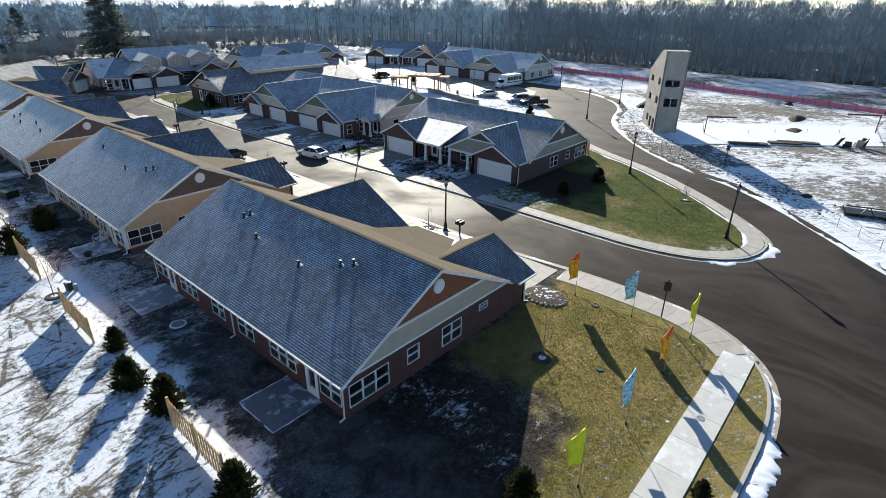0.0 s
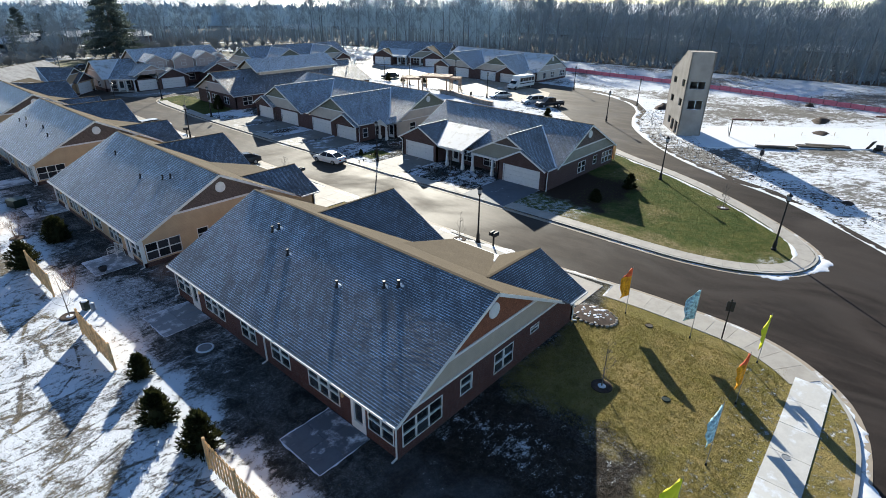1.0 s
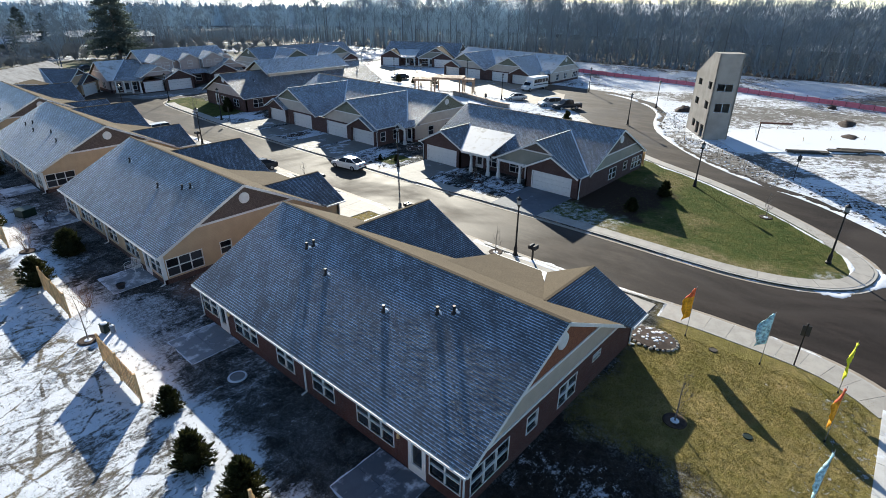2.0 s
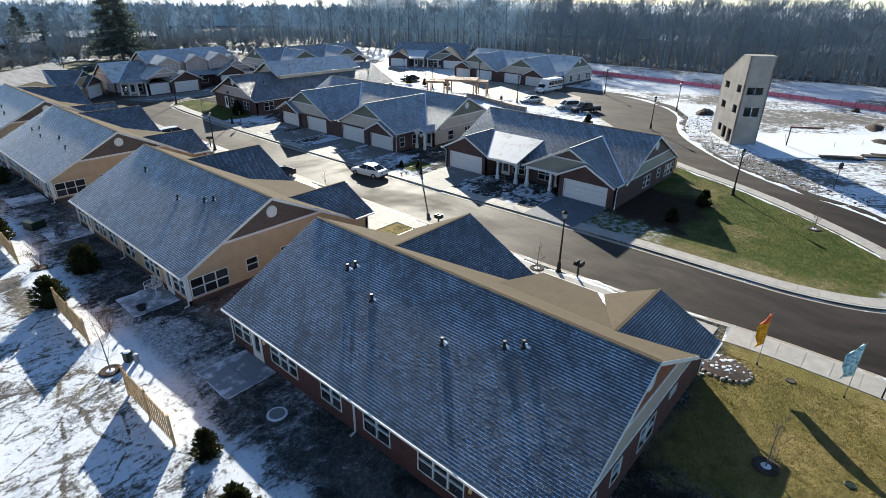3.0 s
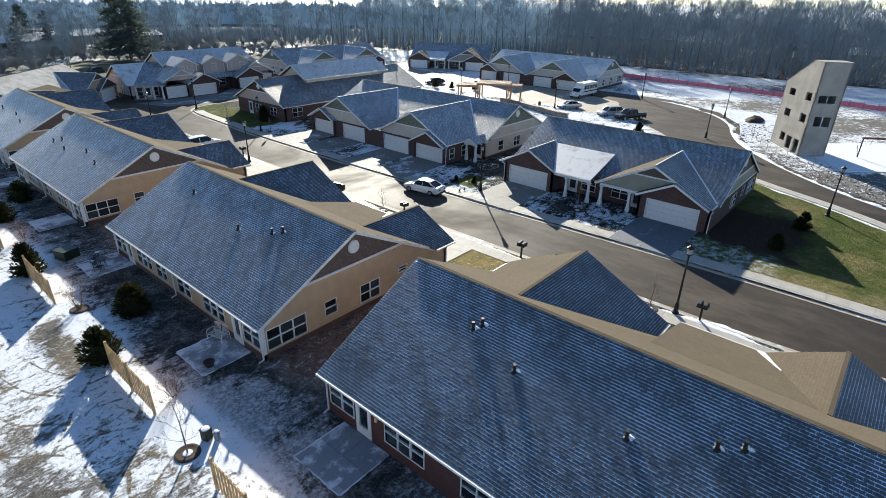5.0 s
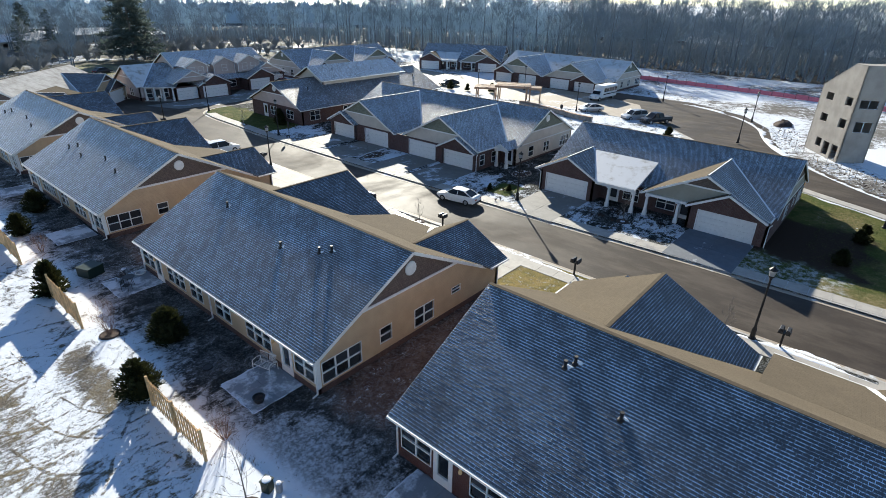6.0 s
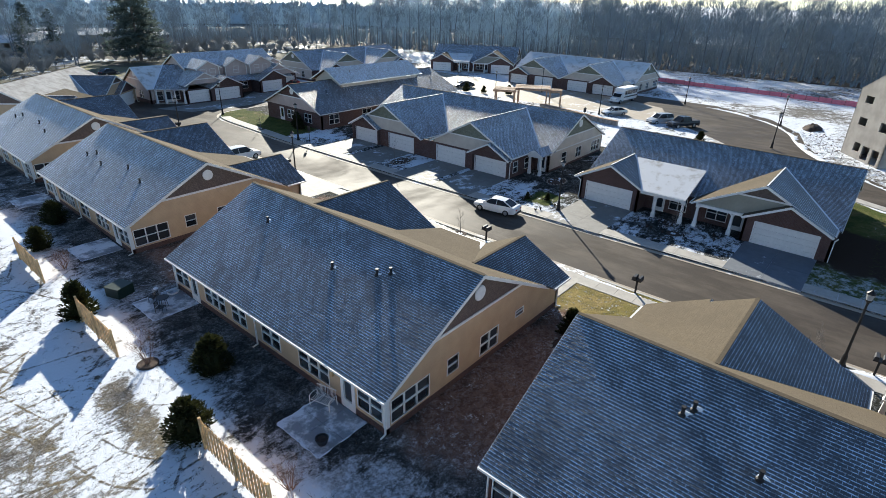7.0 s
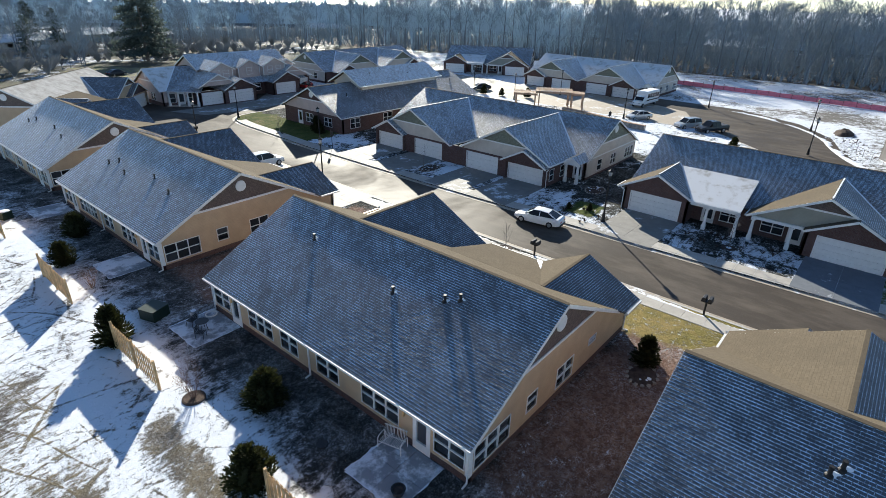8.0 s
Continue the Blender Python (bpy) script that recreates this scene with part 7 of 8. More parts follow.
def patio_table(x, y):
    root = thing("patio_table", "small dark metal patio table", "table", "", pose(x, y, YARD_Z + 0.05))
    part("tabletop", Shape().lathe([(0.40, 0.66), (0.42, 0.68), (0.40, 0.70)], 18), MAT["dark"], root)
    for k in range(4):
        a = 0.8 + k * 1.5708
        part("leg", Shape().tube((0.3 * math.cos(a), 0.3 * math.sin(a), 0), (0.2 * math.cos(a), 0.2 * math.sin(a), 0.67), 0.018, 0.018, 6), MAT["dark"], root)


def planter(x, y, r, label):
    root = thing("planter", label, "planter", "planters", pose(x, y, YARD_Z + 0.03))
    part("pot", Shape().lathe([(r * 0.7, 0), (r, 0.28), (r * 1.06, 0.34), (r * 0.92, 0.35), (r * 0.88, 0.27), (0.02, 0.25)], 16), MAT["dark"], root)
    part("soil", Shape().lathe([(r * 0.86, 0.25), (r * 0.5, 0.30), (0.02, 0.31)], 12), MAT["mulch"], root)


def hose_ring(x, y):
    root = thing("garden_hose", "pale garden hose coiled on the patio", "hose", "", pose(x, y, YARD_Z + 0.05))
    s = Shape()
    for k in range(60):
        a, b = k * 0.33, (k + 1) * 0.33
        p = lambda t: ((0.36 + 0.012 * math.sin(t * 0.7)) * math.cos(t), (0.36 + 0.012 * math.sin(t * 0.7)) * math.sin(t), 0.02 + 0.005 * t)
        s.tube(p(a), p(b), 0.022, 0.022, 5, False)
    part("coil", s, MAT["trim"], root)


planter(10.9, 45.5, 0.32, "dark round planter on the frosted patio")
wire_chair(11.0, 62.9, 40)
wire_chair(11.3, 64.6, 200)
patio_table(11.5, 63.6)
hose_ring(12.75, 64.9)


def stone_bed(x, y, rx, ry, n, label, tufts=16):
    root = thing("planting_bed", label, "planting bed", "planting beds", pose(x, y, YARD_Z))
    part("soil", Shape().lathe([(1.0, 0), (0.95, 0.1), (0.5, 0.16), (0.02, 0.17)], 18), MAT["mulch"], root).matrix_basis = Matrix.Diagonal((rx, ry, 1, 1))
    base = Shape().lathe([(0.10, 0), (0.125, 0.05), (0.10, 0.11), (0.04, 0.135)], 7).mesh("stone", MAT["stone"])
    for i in range(n):
        a = 2 * math.pi * i / n
        ob = new("stone", base)
        ob.parent = root
        ob.matrix_basis = pose(rx * math.cos(a), ry * math.sin(a), 0, 0, 0, random.uniform(0, 360)) @ Matrix.Diagonal((random.uniform(0.8, 1.5), random.uniform(0.8, 1.2), random.uniform(0.7, 1.2), 1))
    patch = Shape()
    for i in range(tufts):
        a, q = random.uniform(0, 6.28), random.uniform(0.1, 0.85)
        px, py, w = rx * q * math.cos(a), ry * q * math.sin(a), random.uniform(0.05, 0.2)
        top = 0.1 + 0.07 * (1 - q)
        patch.lathe([(w, top - 0.06), (w * 0.7, top + 0.03), (w * 0.2, top + 0.05)], 7, (px, py))
    tagged(part("snow_tufts", patch, MAT["snow"], root), kind="stuff")


stone_bed(31.6, 13.3, 1.2, 1.6, 26, "stone-edged bed with snow beside the brick wall", 34)
stone_bed(55.0, 57.6, 1.4, 1.0, 18, "stone-edged bed with snow by the porch")
stone_bed(26.2, 40.6, 1.0, 0.8, 14, "stone-edged bed with dead plants beside the wall", 3)
stone_bed(48.0, 76.6, 1.6, 1.0, 16, "stone-edged bed with snow between driveways")


def dead_tuft(x, y, k):
    s = Shape()
    for _ in range(26):
        a = random.uniform(0, 6.28)
        t = random.uniform(0.1, 0.6)
        s.tube((0, 0, 0), (math.cos(a) * t * k, math.sin(a) * t * k, k * random.uniform(0.5, 1.0)), 0.014, 0.006, 3, False)
    tagged(part("dead_plant", s, MAT["mulch"], at=pose(x, y, YARD_Z)), "brown leafless garden plant in a front bed", "plant", "dead garden plants")


for _ in range(16):
    dead_tuft(random.uniform(48.3, 51.4), random.uniform(38.2, 45.8), random.uniform(0.35, 0.6))
for _ in range(9):
    dead_tuft(random.uniform(45.0, 48.5), random.uniform(53.6, 57.5), random.uniform(0.3, 0.5))


def grass(name, label, n, spot, high, mat):
    """Single blades of dead grass, too many to count."""
    s = Shape()
    g = random.Random(5)
    while n > 0:
        x, y = spot(g)
        for _ in range(g.randrange(3, 9)):
            px, py, a = x + g.gauss(0, 0.05), y + g.gauss(0, 0.05), g.uniform(0, 6.28)
            h, w = high * g.uniform(0.5, 1.3), g.uniform(0.006, 0.014)
            s.add([(px - w * math.sin(a), py + w * math.cos(a), YARD_Z), (px + w * math.sin(a), py - w * math.cos(a), YARD_Z), (px + math.cos(a) * h * 0.8, py + math.sin(a) * h * 0.8, YARD_Z + h)], [(0, 1, 2)])
            n -= 1
    tagged(part(name, s, mat), label, "grass", kind="stuff")


def corner_spot(g):
    while True:
        x, y = g.uniform(14.5, 36), g.uniform(-0.5, 14)
        # Blades are left out of the house's shade to keep it dark.
        if (x > 21 or y < 4.6) and x + 0.4 * max(0, 4 - y) < 35 and not (y < 1.6 and x < 35) and not (x > 33.4 and y > 2):
            return x, y


grass("lawn_grass", "dry yellow-green winter grass of the corner lawn", 60000, corner_spot, 0.06, MAT["grass"])
grass("yard_grass", "dead grass poking through thin snow behind the houses", 26000, lambda g: (g.uniform(-14, 13), g.uniform(4, 60)), 0.07, MAT["dead_grass"])
grass("green_grass", "short winter grass of the lawn across the street", 26000, lambda g: (lambda y: (g.uniform(50 + max(0, y - 12) * 0.1, 55 + y * 0.6), y))(g.uniform(6.5, 27)), 0.06, MAT["green_grass"])


# ---- vehicles ----
def wheel_thing(root, x, y, r, w):
    out = 1 if y > 0 else -1
    wheel = part("wheel", Shape().tube((x, y - w / 2, r), (x, y + w / 2, r), r, r, 16), MAT["tyre"], root)
    part("rim", Shape().tube((x, y + out * w * 0.5, r), (x, y + out * (w * 0.5 + 0.015), r), r * 0.62, r * 0.55, 12), MAT["rim"], wheel)


def vehicle(label, x, y, yaw, length, width, body, cabin, mat, r=0.32, category="car", bed=None, z=0.02):
    """body: stations (x, half width, low, belt); cabin: stations (x, half width at belt, half width at roof, belt, roof)."""
    root = thing("car" if category == "car" else category.replace(" ", "_"), label, category, "parked vehicles", pose(x, y, z, 0, 0, yaw))

    def ring(q):
        xx, w, lo, hi = q
        m = lo + (hi - lo) * 0.55
        return [(xx, -w * 0.93, lo), (xx, w * 0.93, lo), (xx, w, m), (xx, w * 0.93, hi - 0.03), (xx, w * 0.8, hi), (xx, -w * 0.8, hi), (xx, -w * 0.93, hi - 0.03), (xx, -w, m)]

    part("body", Shape().loft([ring(q) for q in body]), mat, root, smooth=False)
    glass = Shape().loft([[(xx, -w0, b - 0.02), (xx, w0, b - 0.02), (xx, w1, t), (xx, -w1, t)] for xx, w0, w1, b, t in cabin])
    part("window_glass", glass, MAT["car_glass"], root, "dark tinted window glass")
    tops = [q for q in cabin if q[4] - q[3] > 0.3]
    part("roof", Shape().loft([[(xx, -w1 * 1.0, t - 0.03), (xx, w1 * 1.0, t - 0.03), (xx, w1 * 0.88, t + 0.035), (xx, -w1 * 0.88, t + 0.035)] for xx, w0, w1, b, t in tops]), mat, root)
    for a, b in zip(cabin, cabin[1:]):
        for sg in (-1, 1):
            if abs(a[4] - b[4]) > 0.15:
                part("pillar", Shape().beam((a[0], sg * (a[2] + 0.01 if a[4] - a[3] > 0.2 else a[1]), a[4]), (b[0], sg * (b[2] + 0.01 if b[4] - b[3] > 0.2 else b[1]), b[4]), 0.09, 0.06), mat, root)
    mid = sum(q[0] for q in tops) / len(tops)
    q = tops[0]
    for sg in (-1, 1):
        part("pillar", Shape().beam((mid, sg * (q[1] + 0.012), q[3]), (mid, sg * (q[2] + 0.012), q[4]), 0.05, 0.08), mat, root)
    f, b = body[-1], body[0]
    for sg in (-1, 1):
        part("headlight", Shape().box(f[0] - 0.12, f[0] + 0.02, sg * f[1] * 0.62 - 0.16, sg * f[1] * 0.62 + 0.16, f[3] - 0.16, f[3] - 0.04), MAT["lamp_glass"], root)
        part("tail_light", Shape().box(b[0] - 0.02, b[0] + 0.12, sg * b[1] * 0.66 - 0.15, sg * b[1] * 0.66 + 0.15, b[3] - 0.2, b[3] - 0.06), MAT["red"], root)
        part("mirror", Shape().box(tops[-1][0] + 0.25, tops[-1][0] + 0.4, sg * (width / 2 + 0.08) - 0.09, sg * (width / 2 + 0.08) + 0.09, tops[-1][3] + 0.02, tops[-1][3] + 0.16), mat, root)
        for xx in (-length * 0.29, length * 0.31):
            wheel_thing(root, xx, sg * (width / 2 - 0.1), r, 0.21)
    part("bumper", Shape().box(f[0] - 0.1, f[0] + 0.06, -f[1] * 0.9, f[1] * 0.9, 0.28, 0.45), MAT["dark"], root)
    part("bumper", Shape().box(b[0] - 0.06, b[0] + 0.1, -b[1] * 0.9, b[1] * 0.9, 0.3, 0.48), MAT["dark"], root)
    if bed:
        x0, x1, hi = bed
        part("cargo_bed", Shape().box(x0, x1, -width / 2 + 0.14, width / 2 - 0.14, hi - 0.02, hi + 0.02), MAT["dark"], root)
    return root


SEDAN_BODY = [(-2.4, 0.72, 0.42, 0.86), (-2.2, 0.86, 0.3, 0.98), (-1.3, 0.92, 0.22, 1.0), (0.0, 0.92, 0.2, 0.97), (1.0, 0.92, 0.22, 0.95), (1.9, 0.88, 0.26, 0.8), (2.35, 0.7, 0.4, 0.64)]
SEDAN_CABIN = [(-1.95, 0.74, 0.6, 0.98, 1.0), (-1.1, 0.78, 0.58, 0.98, 1.38), (-0.2, 0.8, 0.6, 0.97, 1.45), (0.45, 0.8, 0.58, 0.95, 1.4), (1.25, 0.76, 0.66, 0.93, 0.95)]
SUV_BODY = [(-2.3, 0.82, 0.45, 1.0), (-2.2, 0.92, 0.35, 1.08), (0.0, 0.95, 0.3, 1.08), (1.1, 0.94, 0.3, 1.05), (2.0, 0.9, 0.34, 0.95), (2.35, 0.76, 0.45, 0.8)]
SUV_CABIN = [(-2.22, 0.82, 0.66, 1.08, 1.12), (-2.0, 0.82, 0.66, 1.08, 1.66), (-0.6, 0.84, 0.68, 1.08, 1.74), (0.5, 0.84, 0.66, 1.06, 1.68), (1.25, 0.8, 0.7, 1.04, 1.06)]
TRUCK_BODY = [(-2.85, 0.92, 0.5, 1.2), (-2.75, 0.97, 0.45, 1.22), (-0.7, 0.98, 0.42, 1.2), (0.9, 0.98, 0.42, 1.15), (2.3, 0.95, 0.45, 1.08), (2.75, 0.86, 0.5, 0.95)]
TRUCK_CABIN = [(-1.0, 0.86, 0.72, 1.2, 1.22), (-0.85, 0.86, 0.72, 1.2, 1.82), (0.2, 0.87, 0.73, 1.18, 1.88), (0.75, 0.87, 0.72, 1.16, 1.84), (1.5, 0.84, 0.76, 1.12, 1.14)]
vehicle("silver-white saloon car parked at the kerb", 42.55, 57.5, 98, 4.8, 1.84, SEDAN_BODY, SEDAN_CABIN, MAT["car_white"])
vehicle("white sport-utility car on a driveway", 34.2, 91.6, 0, 4.7, 1.9, SUV_BODY, SUV_CABIN, MAT["car_white"], 0.36, z=YARD_Z + 0.04)
vehicle("dark saloon car on a driveway", 33.6, 64.0, 180, 4.8, 1.84, SEDAN_BODY, SEDAN_CABIN, MAT["car_dark"], z=YARD_Z + 0.04)
vehicle("dark pickup truck parked beside the road", 97.0, 57.0, 150, 5.6, 1.96, TRUCK_BODY, TRUCK_CABIN, MAT["car_dark"], 0.4, bed=(-2.7, -1.0, 1.2))
vehicle("silver sport-utility car parked beside the road", 97.2, 61.0, 150, 4.7, 1.9, SUV_BODY, SUV_CABIN, MAT["silver"], 0.36)
vehicle("silver saloon car parked beside the road", 98.2, 70.0, 148, 4.8, 1.84, SEDAN_BODY, SEDAN_CABIN, MAT["silver"])
vehicle("dark car parked in the snowy lot", 102.0, 109.0, 150, 4.8, 1.84, SEDAN_BODY, SEDAN_CABIN, MAT["car_dark"])
vehicle("dark car on the far street", 51.0, 179.5, 20, 4.8, 1.84, SEDAN_BODY, SEDAN_CABIN, MAT["car_dark"])
vehicle("red car beside the two-storey house", 74.0, 136.5, 30, 4.8, 1.84, SEDAN_BODY, SEDAN_CABIN, MAT["red"])


def shuttle_bus(x, y, yaw):
    root = thing("shuttle_bus", "white shuttle bus parked at the kerb", "bus", "parked vehicles", pose(x, y, 0.02, 0, 0, yaw))
    bevelled(part("body", Shape().box(-3.9, 1.9, -1.15, 1.15, 0.55, 2.95), MAT["car_white"], root), 0.14, 2)
    cab = Shape().loft([[(xx, -w, 0.5), (xx, w, 0.5), (xx, w, h), (xx, -w, h)] for xx, w, h in ((1.9, 1.02, 2.2), (2.5, 1.0, 1.95), (3.0, 0.98, 1.3), (3.9, 0.9, 1.12), (4.0, 0.8, 0.9))])
    part("cab", cab, MAT["car_white"], root)
    part("windscreen", Shape().loft([[(xx, -w, h), (xx, w, h), (xx + 0.06, w, h + 0.03), (xx + 0.06, -w, h + 0.03)] for xx, w, h in ((2.5, 0.86, 1.93), (3.0, 0.84, 1.33))]), MAT["car_glass"], root)
    for sg in (-1, 1):
        for k in range(5):
            part("side_window", Shape().box(-3.6 + k * 1.08, -2.65 + k * 1.08, sg * 1.15 - 0.015, sg * 1.15 + 0.015, 1.75, 2.55), MAT["car_glass"], root)
        part("stripe", Shape().box(-3.85, 1.85, sg * 1.155 - 0.008, sg * 1.155 + 0.008, 1.2, 1.4), MAT["car_dark"], root)
        part("headlight", Shape().box(3.93, 4.0, sg * 0.6 - 0.14, sg * 0.6 + 0.14, 0.85, 1.0), MAT["lamp_glass"], root)
        for xx in (-2.5, 3.0):
            wheel_thing(root, xx, sg * 0.98, 0.4, 0.26)
    part("roof_snow", Shape().box(-3.7, 1.7, -0.95, 0.95, 2.95, 3.0), MAT["snow"], root)


shuttle_bus(112.6, 74.6, 176)


# ---- pergola and garden wall beside the lot ----
def pergola(x, y, yaw, lx, ly, h, label):
    root = thing("pergola", label, "pergola", "pergolas", pose(x, y, YARD_Z, 0, 0, yaw))
    for a in (-0.42, 0.42):
        for b in (-0.4, 0.4):
            part("post", Shape().box(a * lx - 0.12, a * lx + 0.12, b * ly - 0.12, b * ly + 0.12, 0, h), MAT["timber"], root)
        part("beam", Shape().box(a * lx - 0.08, a * lx + 0.08, -ly / 2, ly / 2, h, h + 0.28), MAT["timber"], root)
    n = int(ly / 0.19)
    for k in range(n):
        yy = -ly / 2 + 0.1 + k * (ly - 0.2) / (n - 1)
        part("rafter", Shape().box(-lx / 2, lx / 2, yy - 0.05, yy + 0.05, h + 0.28, h + 0.46), MAT["timber"], root)


pergola(95.5, 86.4, 30, 5.0, 7.0, 2.9, "brown timber pergola beside the lot")
pergola(92.0, 90.6, 30, 4.2, 4.6, 2.5, "lower brown timber pergola beside the lot")
pergola(97.6, 82.4, 30, 3.0, 2.6, 2.6, "small brown timber pergola beside the lot")


def garden_wall(line, label):
    root = thing("garden_wall", label, "wall", "", None)
    pts = resample(line, 0.9)
    for a, b in zip(pts, pts[1:]):
        part("block", Shape().beam((a[0], a[1], YARD_Z + 0.38), (a[0] + (b[0] - a[0]) * 0.97, a[1] + (b[1] - a[1]) * 0.97, YARD_Z + 0.38), 0.5, 0.76 + random.uniform(-0.03, 0.03)), MAT["stone"], root)
        part("capstone", Shape().beam((a[0], a[1], YARD_Z + 0.82), (a[0] + (b[0] - a[0]) * 0.97, a[1] + (b[1] - a[1]) * 0.97, YARD_Z + 0.82), 0.62, 0.1), MAT["timber"], root)


garden_wall([(92.9, 82.8), (92.2, 77.5), (90.6, 72), (89.4, 68.5), (89.0, 64.5)], "low stacked stone garden wall with caps")
# Pale sheet over the asphalt paints low-sun glare on thin snow.
LOT = [(96.8, 58.2), (112, 66), (117, 78), (116.3, 104), (118, 134), (96.8, 134)]
setting("parking_lot", Shape().add([(x, y, 0.02) for x, y in LOT], [tuple(range(len(LOT)))]), MAT["concrete_snow"], "pale snow-dusted parking lot, low-sun glare in its colour")


# ---- far houses, pines, woods ----
def ranch_house(x, y, yaw, lx, ly, label, wall="siding_pale"):
    root = thing("ranch_house", label, "house", "far houses", pose(x, y, 0, 0, 0, yaw))
    s = Shape()
    for p0, p1, holes in (((-lx / 2, -ly / 2), (lx / 2, -ly / 2), [(2, 3.6, 0.9, 2.1), (lx - 5, lx - 3.2, 0.9, 2.1), (lx / 2, lx / 2 + 1, 0, 2.1)]), ((lx / 2, -ly / 2), (lx / 2, ly / 2), []), ((lx / 2, ly / 2), (-lx / 2, ly / 2), []), ((-lx / 2, ly / 2), (-lx / 2, -ly / 2), [(2, 3.4, 0.9, 2.1)])):
        s = Shape()
        holed_panel(s, p0, p1, 0, 2.6, holes)
        part("wall", s, MAT[wall], root)
    h = 2.6 + 0.4 * (ly / 2 + 0.4)
    for sg in (-1, 1):
        q = [(-lx / 2 - 0.4, 0, h), (-lx / 2 - 0.4, sg * (ly / 2 + 0.4), 2.6), (lx / 2 + 0.4, sg * (ly / 2 + 0.4), 2.6), (lx / 2 + 0.4, 0, h)]
        part("roof", Shape().slab(q if sg < 0 else q[::-1], 0.15), MAT["snow_y"], root)
    for sg in (-1, 1):
        s = Shape()
        p0, p1 = ((sg * lx / 2, -sg * ly / 2), (sg * lx / 2, sg * ly / 2))
        gable_fill(s, p0, p1, [(0, 2.6), (ly, 2.6), (ly / 2, h - 0.16)])
        part("gable_wall", s, MAT[wall], root)


ranch_house(52, 258, 20, 17, 9, "low ranch house with snowy roof among trees")
ranch_house(66, 285, 25, 16, 9, "low ranch house with snowy roof among trees", "siding_sage")
ranch_house(80, 276, 10, 13, 9, "blue-grey far house among bare trees", "siding_sage")
ranch_house(95, 262, 15, 15, 8, "low ranch house with snowy roof among trees", "brick_dark")
ranch_house(182, 262, 120, 18, 9, "far house with snowy roof in the woods")
ranch_house(262, 96, 95, 20, 10, "far house with snowy roof in the woods")
ranch_house(255, 35, 95, 18, 10, "far house with snowy roof in the woods", "brick_dark")
ranch_house(30, 236, 30, 15, 9, "low ranch house with snowy roof among trees", "brick_dark")


def pine_tree(x, y, h, r, label="tall dark green pine tree"):
    root = thing("pine_tree", label, "tree", "pine trees", pose(x, y, 0, 0, 0, random.uniform(0, 360)))
    part("trunk", Shape().tube((0, 0, -0.1), (0, 0, h * 0.96), 0.022 * h, 0.03, 8), MAT["bark"], root)
    limbs, crown = Shape(), Shape()
    n = int(h * 6.5)
    for i in range(n):
        f = 0.10 + 0.88 * (i + random.random()) / n
        a = random.uniform(0, 6.28)
        L = r * (1 - f) ** 0.65 * random.uniform(0.6, 1.1) + 0.3
        p = Vector((0, 0, h * f))
        q = Vector((math.cos(a) * L, math.sin(a) * L, h * f - 0.10 * L + random.uniform(-0.2, 0.4)))
        limbs.tube(p, q, 0.05, 0.015, 4, False)
        for _ in range(int(10 + 13 * L)):
            t = random.uniform(0.2, 1.0)
            c = p.lerp(q, t) + Vector((random.uniform(-1, 1), random.uniform(-1, 1), random.uniform(-0.5, 0.5))) * (0.10 * L + 0.12)
            o = Vector((random.uniform(-1, 1), random.uniform(-1, 1), random.uniform(-0.2, 0.9))).normalized()
            sd = o.cross(Vector((random.uniform(-1, 1), random.uniform(-1, 1), 0.3))).normalized()
            k = random.uniform(0.35, 0.8) * (0.5 + h / 40)
            crown.add([c - sd * k * 0.3, c + sd * k * 0.3, c + o * k * 1.3], [(0, 1, 2)])
    tagged(part("branchwork", limbs, MAT["bark"], root), kind="stuff")
    tagged(part("crown", crown, MAT["pine"], root), kind="stuff")


for x, y, h, r in ((68.5, 203, 22, 10.5), (57, 262, 14, 4.6), (33, 212, 12, 4.4), (22, 226, 10, 3.6), (50, 240, 11, 3.8), (62.6, 257, 12, 4.2)):
    pine_tree(x, y, h, r)

TREE_KINDS = []
for k in range(6):
    t, c = bare_tree_shapes(40 + k, 21.0, 0.25, 4, 7, 4, 2.0)
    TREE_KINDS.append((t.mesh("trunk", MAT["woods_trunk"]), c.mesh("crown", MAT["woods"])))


def bare_tree(x, y, k, h, yaw):
    root = thing("bare_tree", "tall leafless grey-brown tree at the wood's edge", "tree", "bare trees", pose(x, y, 0, 0, 0, yaw) @ Matrix.Scale(h / 21.0, 4))
    for name, me in zip(("trunk", "crown"), TREE_KINDS[k]):
        ob = new(name, me)
        ob.parent = root


WOOD_EDGE = rounded([(215, -90), (190, -30), (183, 5), (177, 48), (174, 95), (163, 140), (157, 168), (150, 200), (132, 236), (100, 250), (70, 262), (30, 275), (-40, 300)], 1)
edge = resample(WOOD_EDGE, 4.0)
rng = random.Random(7)
for i, (x, y) in enumerate(edge):
    x, y = x + rng.uniform(0, 5), y + rng.uniform(-2, 2)
    bare_tree(x, y, rng.randrange(6), rng.uniform(16.5, 22.5) * (0.72 if y > 215 else 1.0), rng.uniform(0, 360))
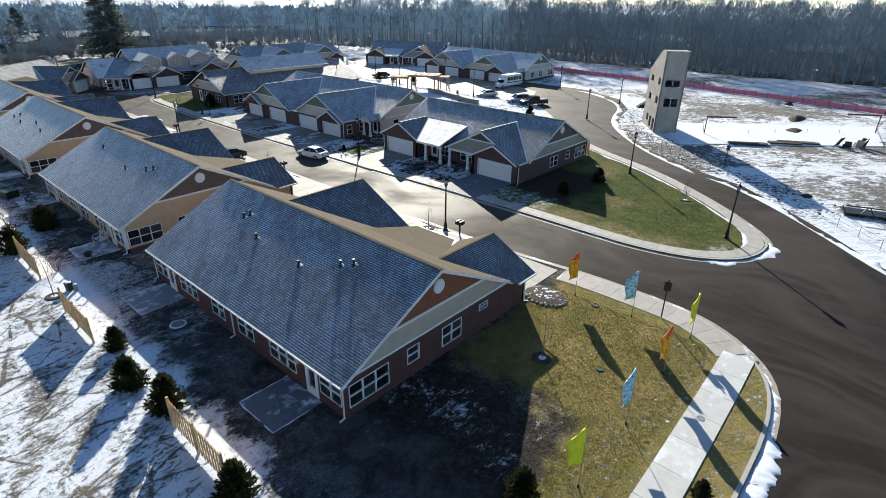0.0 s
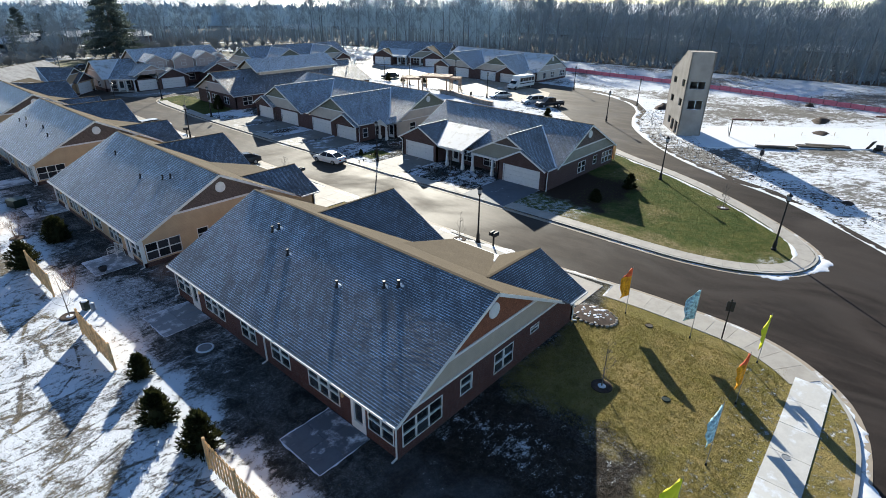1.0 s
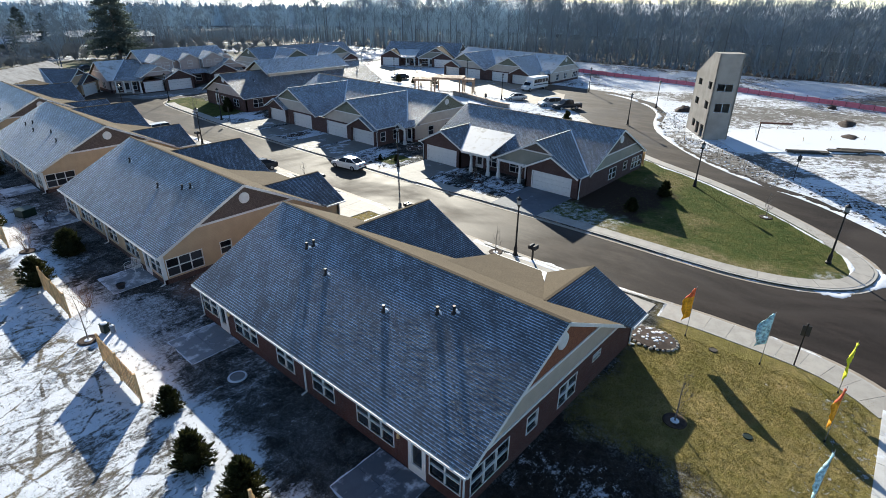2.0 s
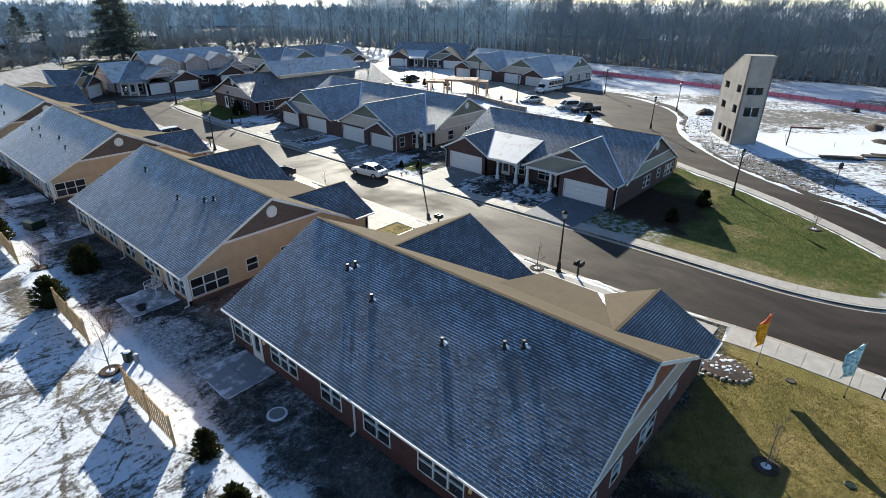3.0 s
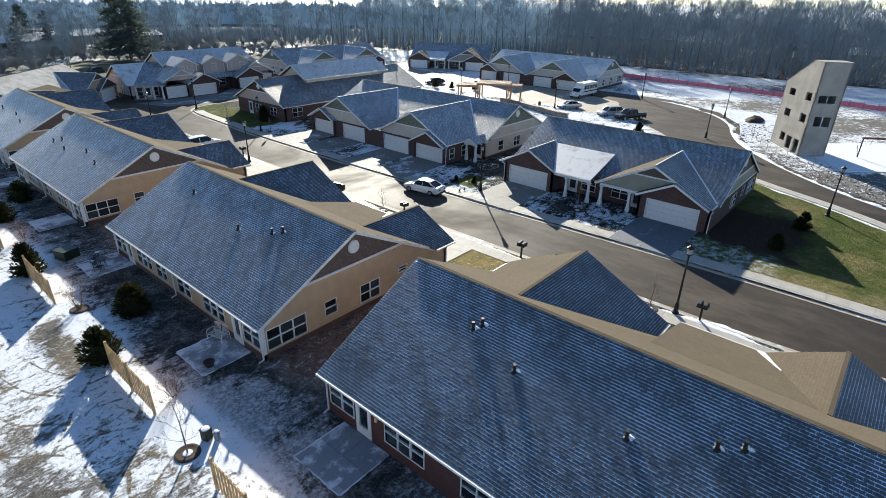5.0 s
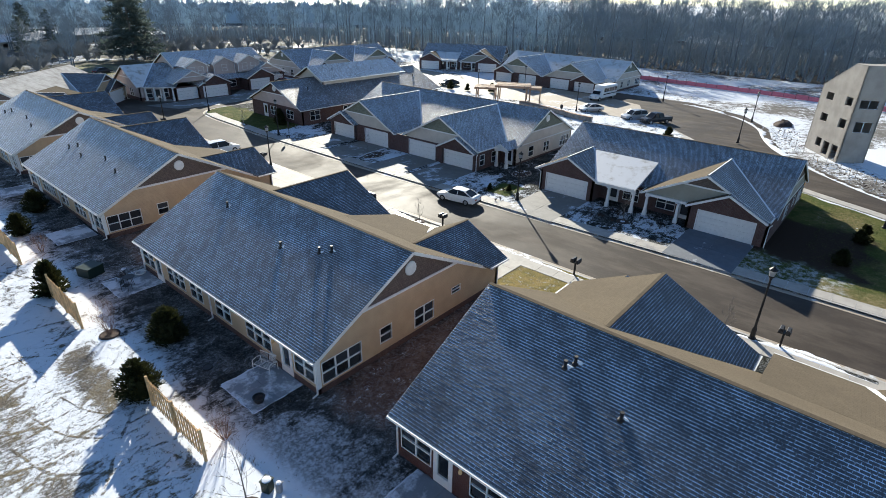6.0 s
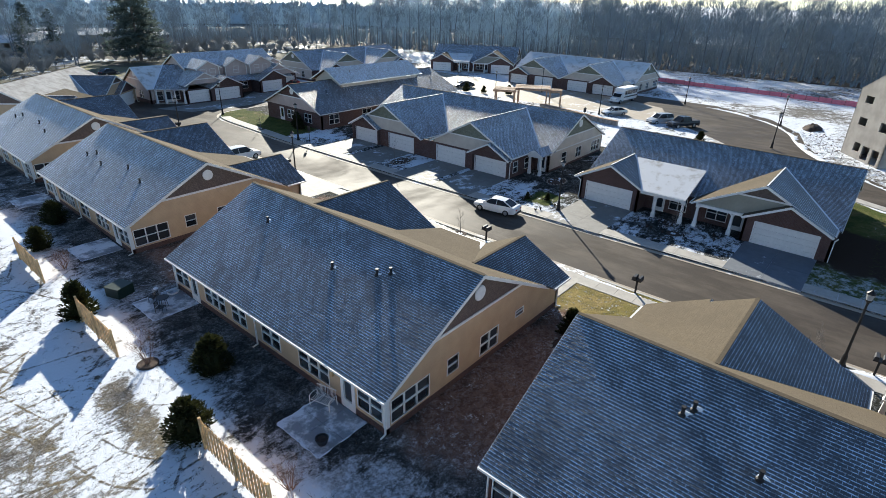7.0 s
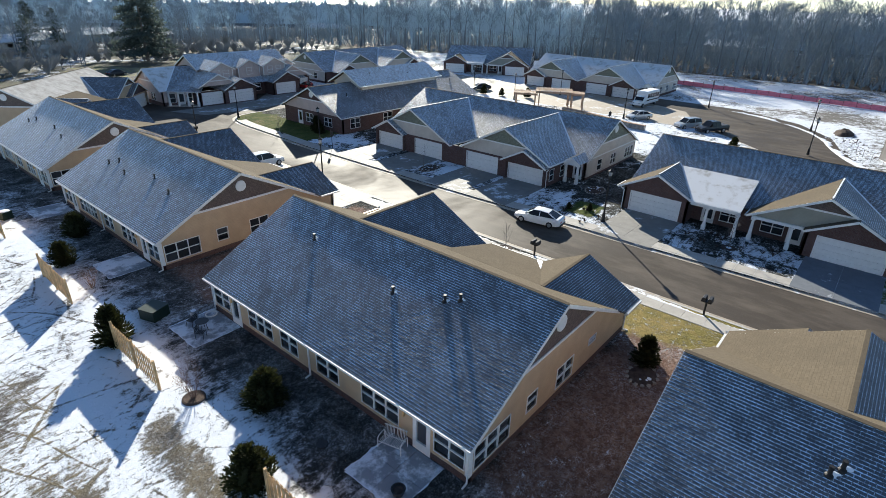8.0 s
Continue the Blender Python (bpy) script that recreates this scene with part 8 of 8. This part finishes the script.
for x, y, h in ((46, 184, 9), (45, 197, 6), (42.5, 198, 5.5), (47.5, 199, 6), (44, 201, 6.5), (48.5, 191, 11), (42, 203, 10), (36, 210, 12), (62, 214, 12), (45, 230, 14), (86, 224, 15), (100, 222, 15), (112, 214, 14), (125, 205, 16), (128, 190, 13), (58, 226, 12), (20, 224, 14), (26, 240, 15), (98, 236, 17), (110, 232, 17), (120, 222, 16), (52, 205, 9), (30, 190, 9), (22, 200, 11), (14, 210, 12), (60, 236, 13), (70, 215, 8), (78, 205, 8), (40, 240, 14), (50, 222, 9), (34, 228, 12), (66, 247, 14), (90, 205, 10), (105, 195, 11), (118, 185, 10), (138, 190, 14), (142, 178, 13)):
    bare_tree(x, y, rng.randrange(6), h, rng.uniform(0, 360))


def deep_woods(north, mat, label):
    """The wood behind its edge, tree beside tree, as one mass."""
    kinds = []
    for k in range(5):
        t, c = bare_tree_shapes(90 + k, 21.0, 0.2, 3, 7, 4, 3.4)
        s = Shape()
        s.add(t.v, t.f)
        s.add(c.v, c.f)
        kinds.append((np.array(s.v), s.f))
    verts, faces, total = [], [], 0
    spine = resample(WOOD_EDGE, 4.5)
    for i, (x, y) in enumerate(spine[1:-1], 1):
        if (y > 120) != north:
            continue
        a, b = Vector(spine[i - 1]), Vector(spine[i + 1])
        t = (b - a).normalized()
        out = Vector((t.y, -t.x))
        for d in (5, 10, 16, 23, 31, 40, 50, 62, 76, 94, 109, 116, 123):
            small = d > 100
            if small and y > 150:
                continue
            dd = d - 105 + rng.uniform(0, 12) if small else d + rng.uniform(-3, 3)
            px, py = x + out.x * dd + rng.uniform(-2.5, 2.5), y + out.y * dd + rng.uniform(-2.5, 2.5)
            if y > 215 and rng.random() < 0.35:
                continue
            v, f = kinds[rng.randrange(5)]
            k, w = rng.uniform(0.22, 0.5) if small else rng.uniform(0.55, 1.0 if d < 15 else 0.92), rng.uniform(0, 6.28)
            if y > 215:
                k *= 0.72
            c, s_ = math.cos(w) * k, math.sin(w) * k
            verts.append(np.stack((v[:, 0] * c - v[:, 1] * s_ + px, v[:, 0] * s_ + v[:, 1] * c + py, v[:, 2] * k), 1))
            faces += [tuple(q + total for q in face) for face in f]
            total += len(v)
    me = bpy.data.meshes.new("woods")
    me.from_pydata(np.concatenate(verts).tolist(), [], faces)
    me.materials.append(mat)
    tagged(new("woods", me), label, "woods", kind="stuff")


deep_woods(False, MAT["woods"], "dense leafless grey-brown winter wood")
# Northern trees take the paler bark: thicker haze, painted in.
deep_woods(True, MAT["woods_haze"], "dense leafless winter wood, pale with painted haze")


def wood_floor():
    """Leaf litter with snow between the trunks, and a far band of woods that closes the view."""
    n = len(WOOD_EDGE)
    far = offset_line(WOOD_EDGE, -130)
    s = Shape().add([(x, y, 0.03) for x, y in WOOD_EDGE] + [(x, y, 0.03) for x, y in far], [(i, n + i, n + i + 1, i + 1) for i in range(n - 1)])
    setting("wood_floor", s, MAT["litter"], "leaf litter and thin snow under the trees")
    rim = resample(offset_line(WOOD_EDGE, -128), 0.7)
    g = random.Random(3)
    s = Shape()
    for i, (x, y) in enumerate(rim):
        s.v += [(x, y, 0), (x, y, 11 + 2.5 * noise.noise((i * 0.12, 3.1, 0)) + 3.2 * g.random() ** 2)]
    s.f = [(2 * i, 2 * i + 2, 2 * i + 3, 2 * i + 1) for i in range(len(rim) - 1)]
    # The far band wears the same haze-coloured bark.
    setting("backdrop", s, MAT["woods_haze"], "far grey line of winter woods")


wood_floor()


def undergrowth():
    s = Shape()
    for x, y in resample(WOOD_EDGE, 0.9):
        for _ in range(14):
            deep = rng.uniform(-1, 70)
            px, py, h = x + deep, y + deep * 0.35 + rng.uniform(-3, 3), rng.uniform(1.2, 3.5) + deep * 0.05
            for _ in range(12):
                a, t = rng.uniform(0, 6.28), rng.uniform(0.1, 0.5)
                w = rng.uniform(0.03, 0.07)
                s.add([(px - w * math.sin(a + 1), py + w * math.cos(a + 1), 0), (px + w * math.sin(a + 1), py - w * math.cos(a + 1), 0), (px + math.cos(a) * t * h, py + math.sin(a) * t * h, h * rng.uniform(0.6, 1))], [(0, 1, 2)])
    tagged(part("undergrowth", s, MAT["woods"]), "tangled leafless brush along the wood", "brush", kind="stuff")


undergrowth()


def far_brush():
    """Leafless hedges and thickets between the far gardens."""
    s = Shape()
    g = random.Random(21)
    spots = [(x, y) for line in ([(5, 176), (34, 190)], [(20, 188), (44, 214), (66, 222)], [(60, 212), (84, 206), (112, 196)], [(30, 226), (70, 236), (100, 226)], [(84, 218), (126, 208)], [(10, 205), (30, 232)]) for x, y in resample(line, 1.1)]
    for x, y in spots:
        x, y, h = x + g.uniform(-12, 12), y + g.uniform(-9, 12), g.uniform(0.8, 1.6) + 5.0 * g.random() ** 3
        for _ in range(int(30 + 22 * h)):
            a, t, w = g.uniform(0, 6.28), g.uniform(0.1, 0.75), g.uniform(0.03, 0.08)
            z = h * g.uniform(0.0, 0.45)
            q = (x + math.cos(a) * t * z * 0.6, y + math.sin(a) * t * z * 0.6)
            s.add([(q[0] - w, q[1] + w, z), (q[0] + w, q[1] - w, z), (x + math.cos(a) * t * h, y + math.sin(a) * t * h, h * g.uniform(0.6, 1))], [(0, 1, 2)])
    tagged(part("far_thicket", s, MAT["thicket"]), "dark leafless hedges and thickets between far gardens", "hedge", kind="stuff")


far_brush()
for _ in range(20):
    x, y = rng.uniform(8, 128), rng.uniform(206, 250)
    bare_tree(x, y, rng.randrange(6), rng.uniform(9, 15), rng.uniform(0, 360))
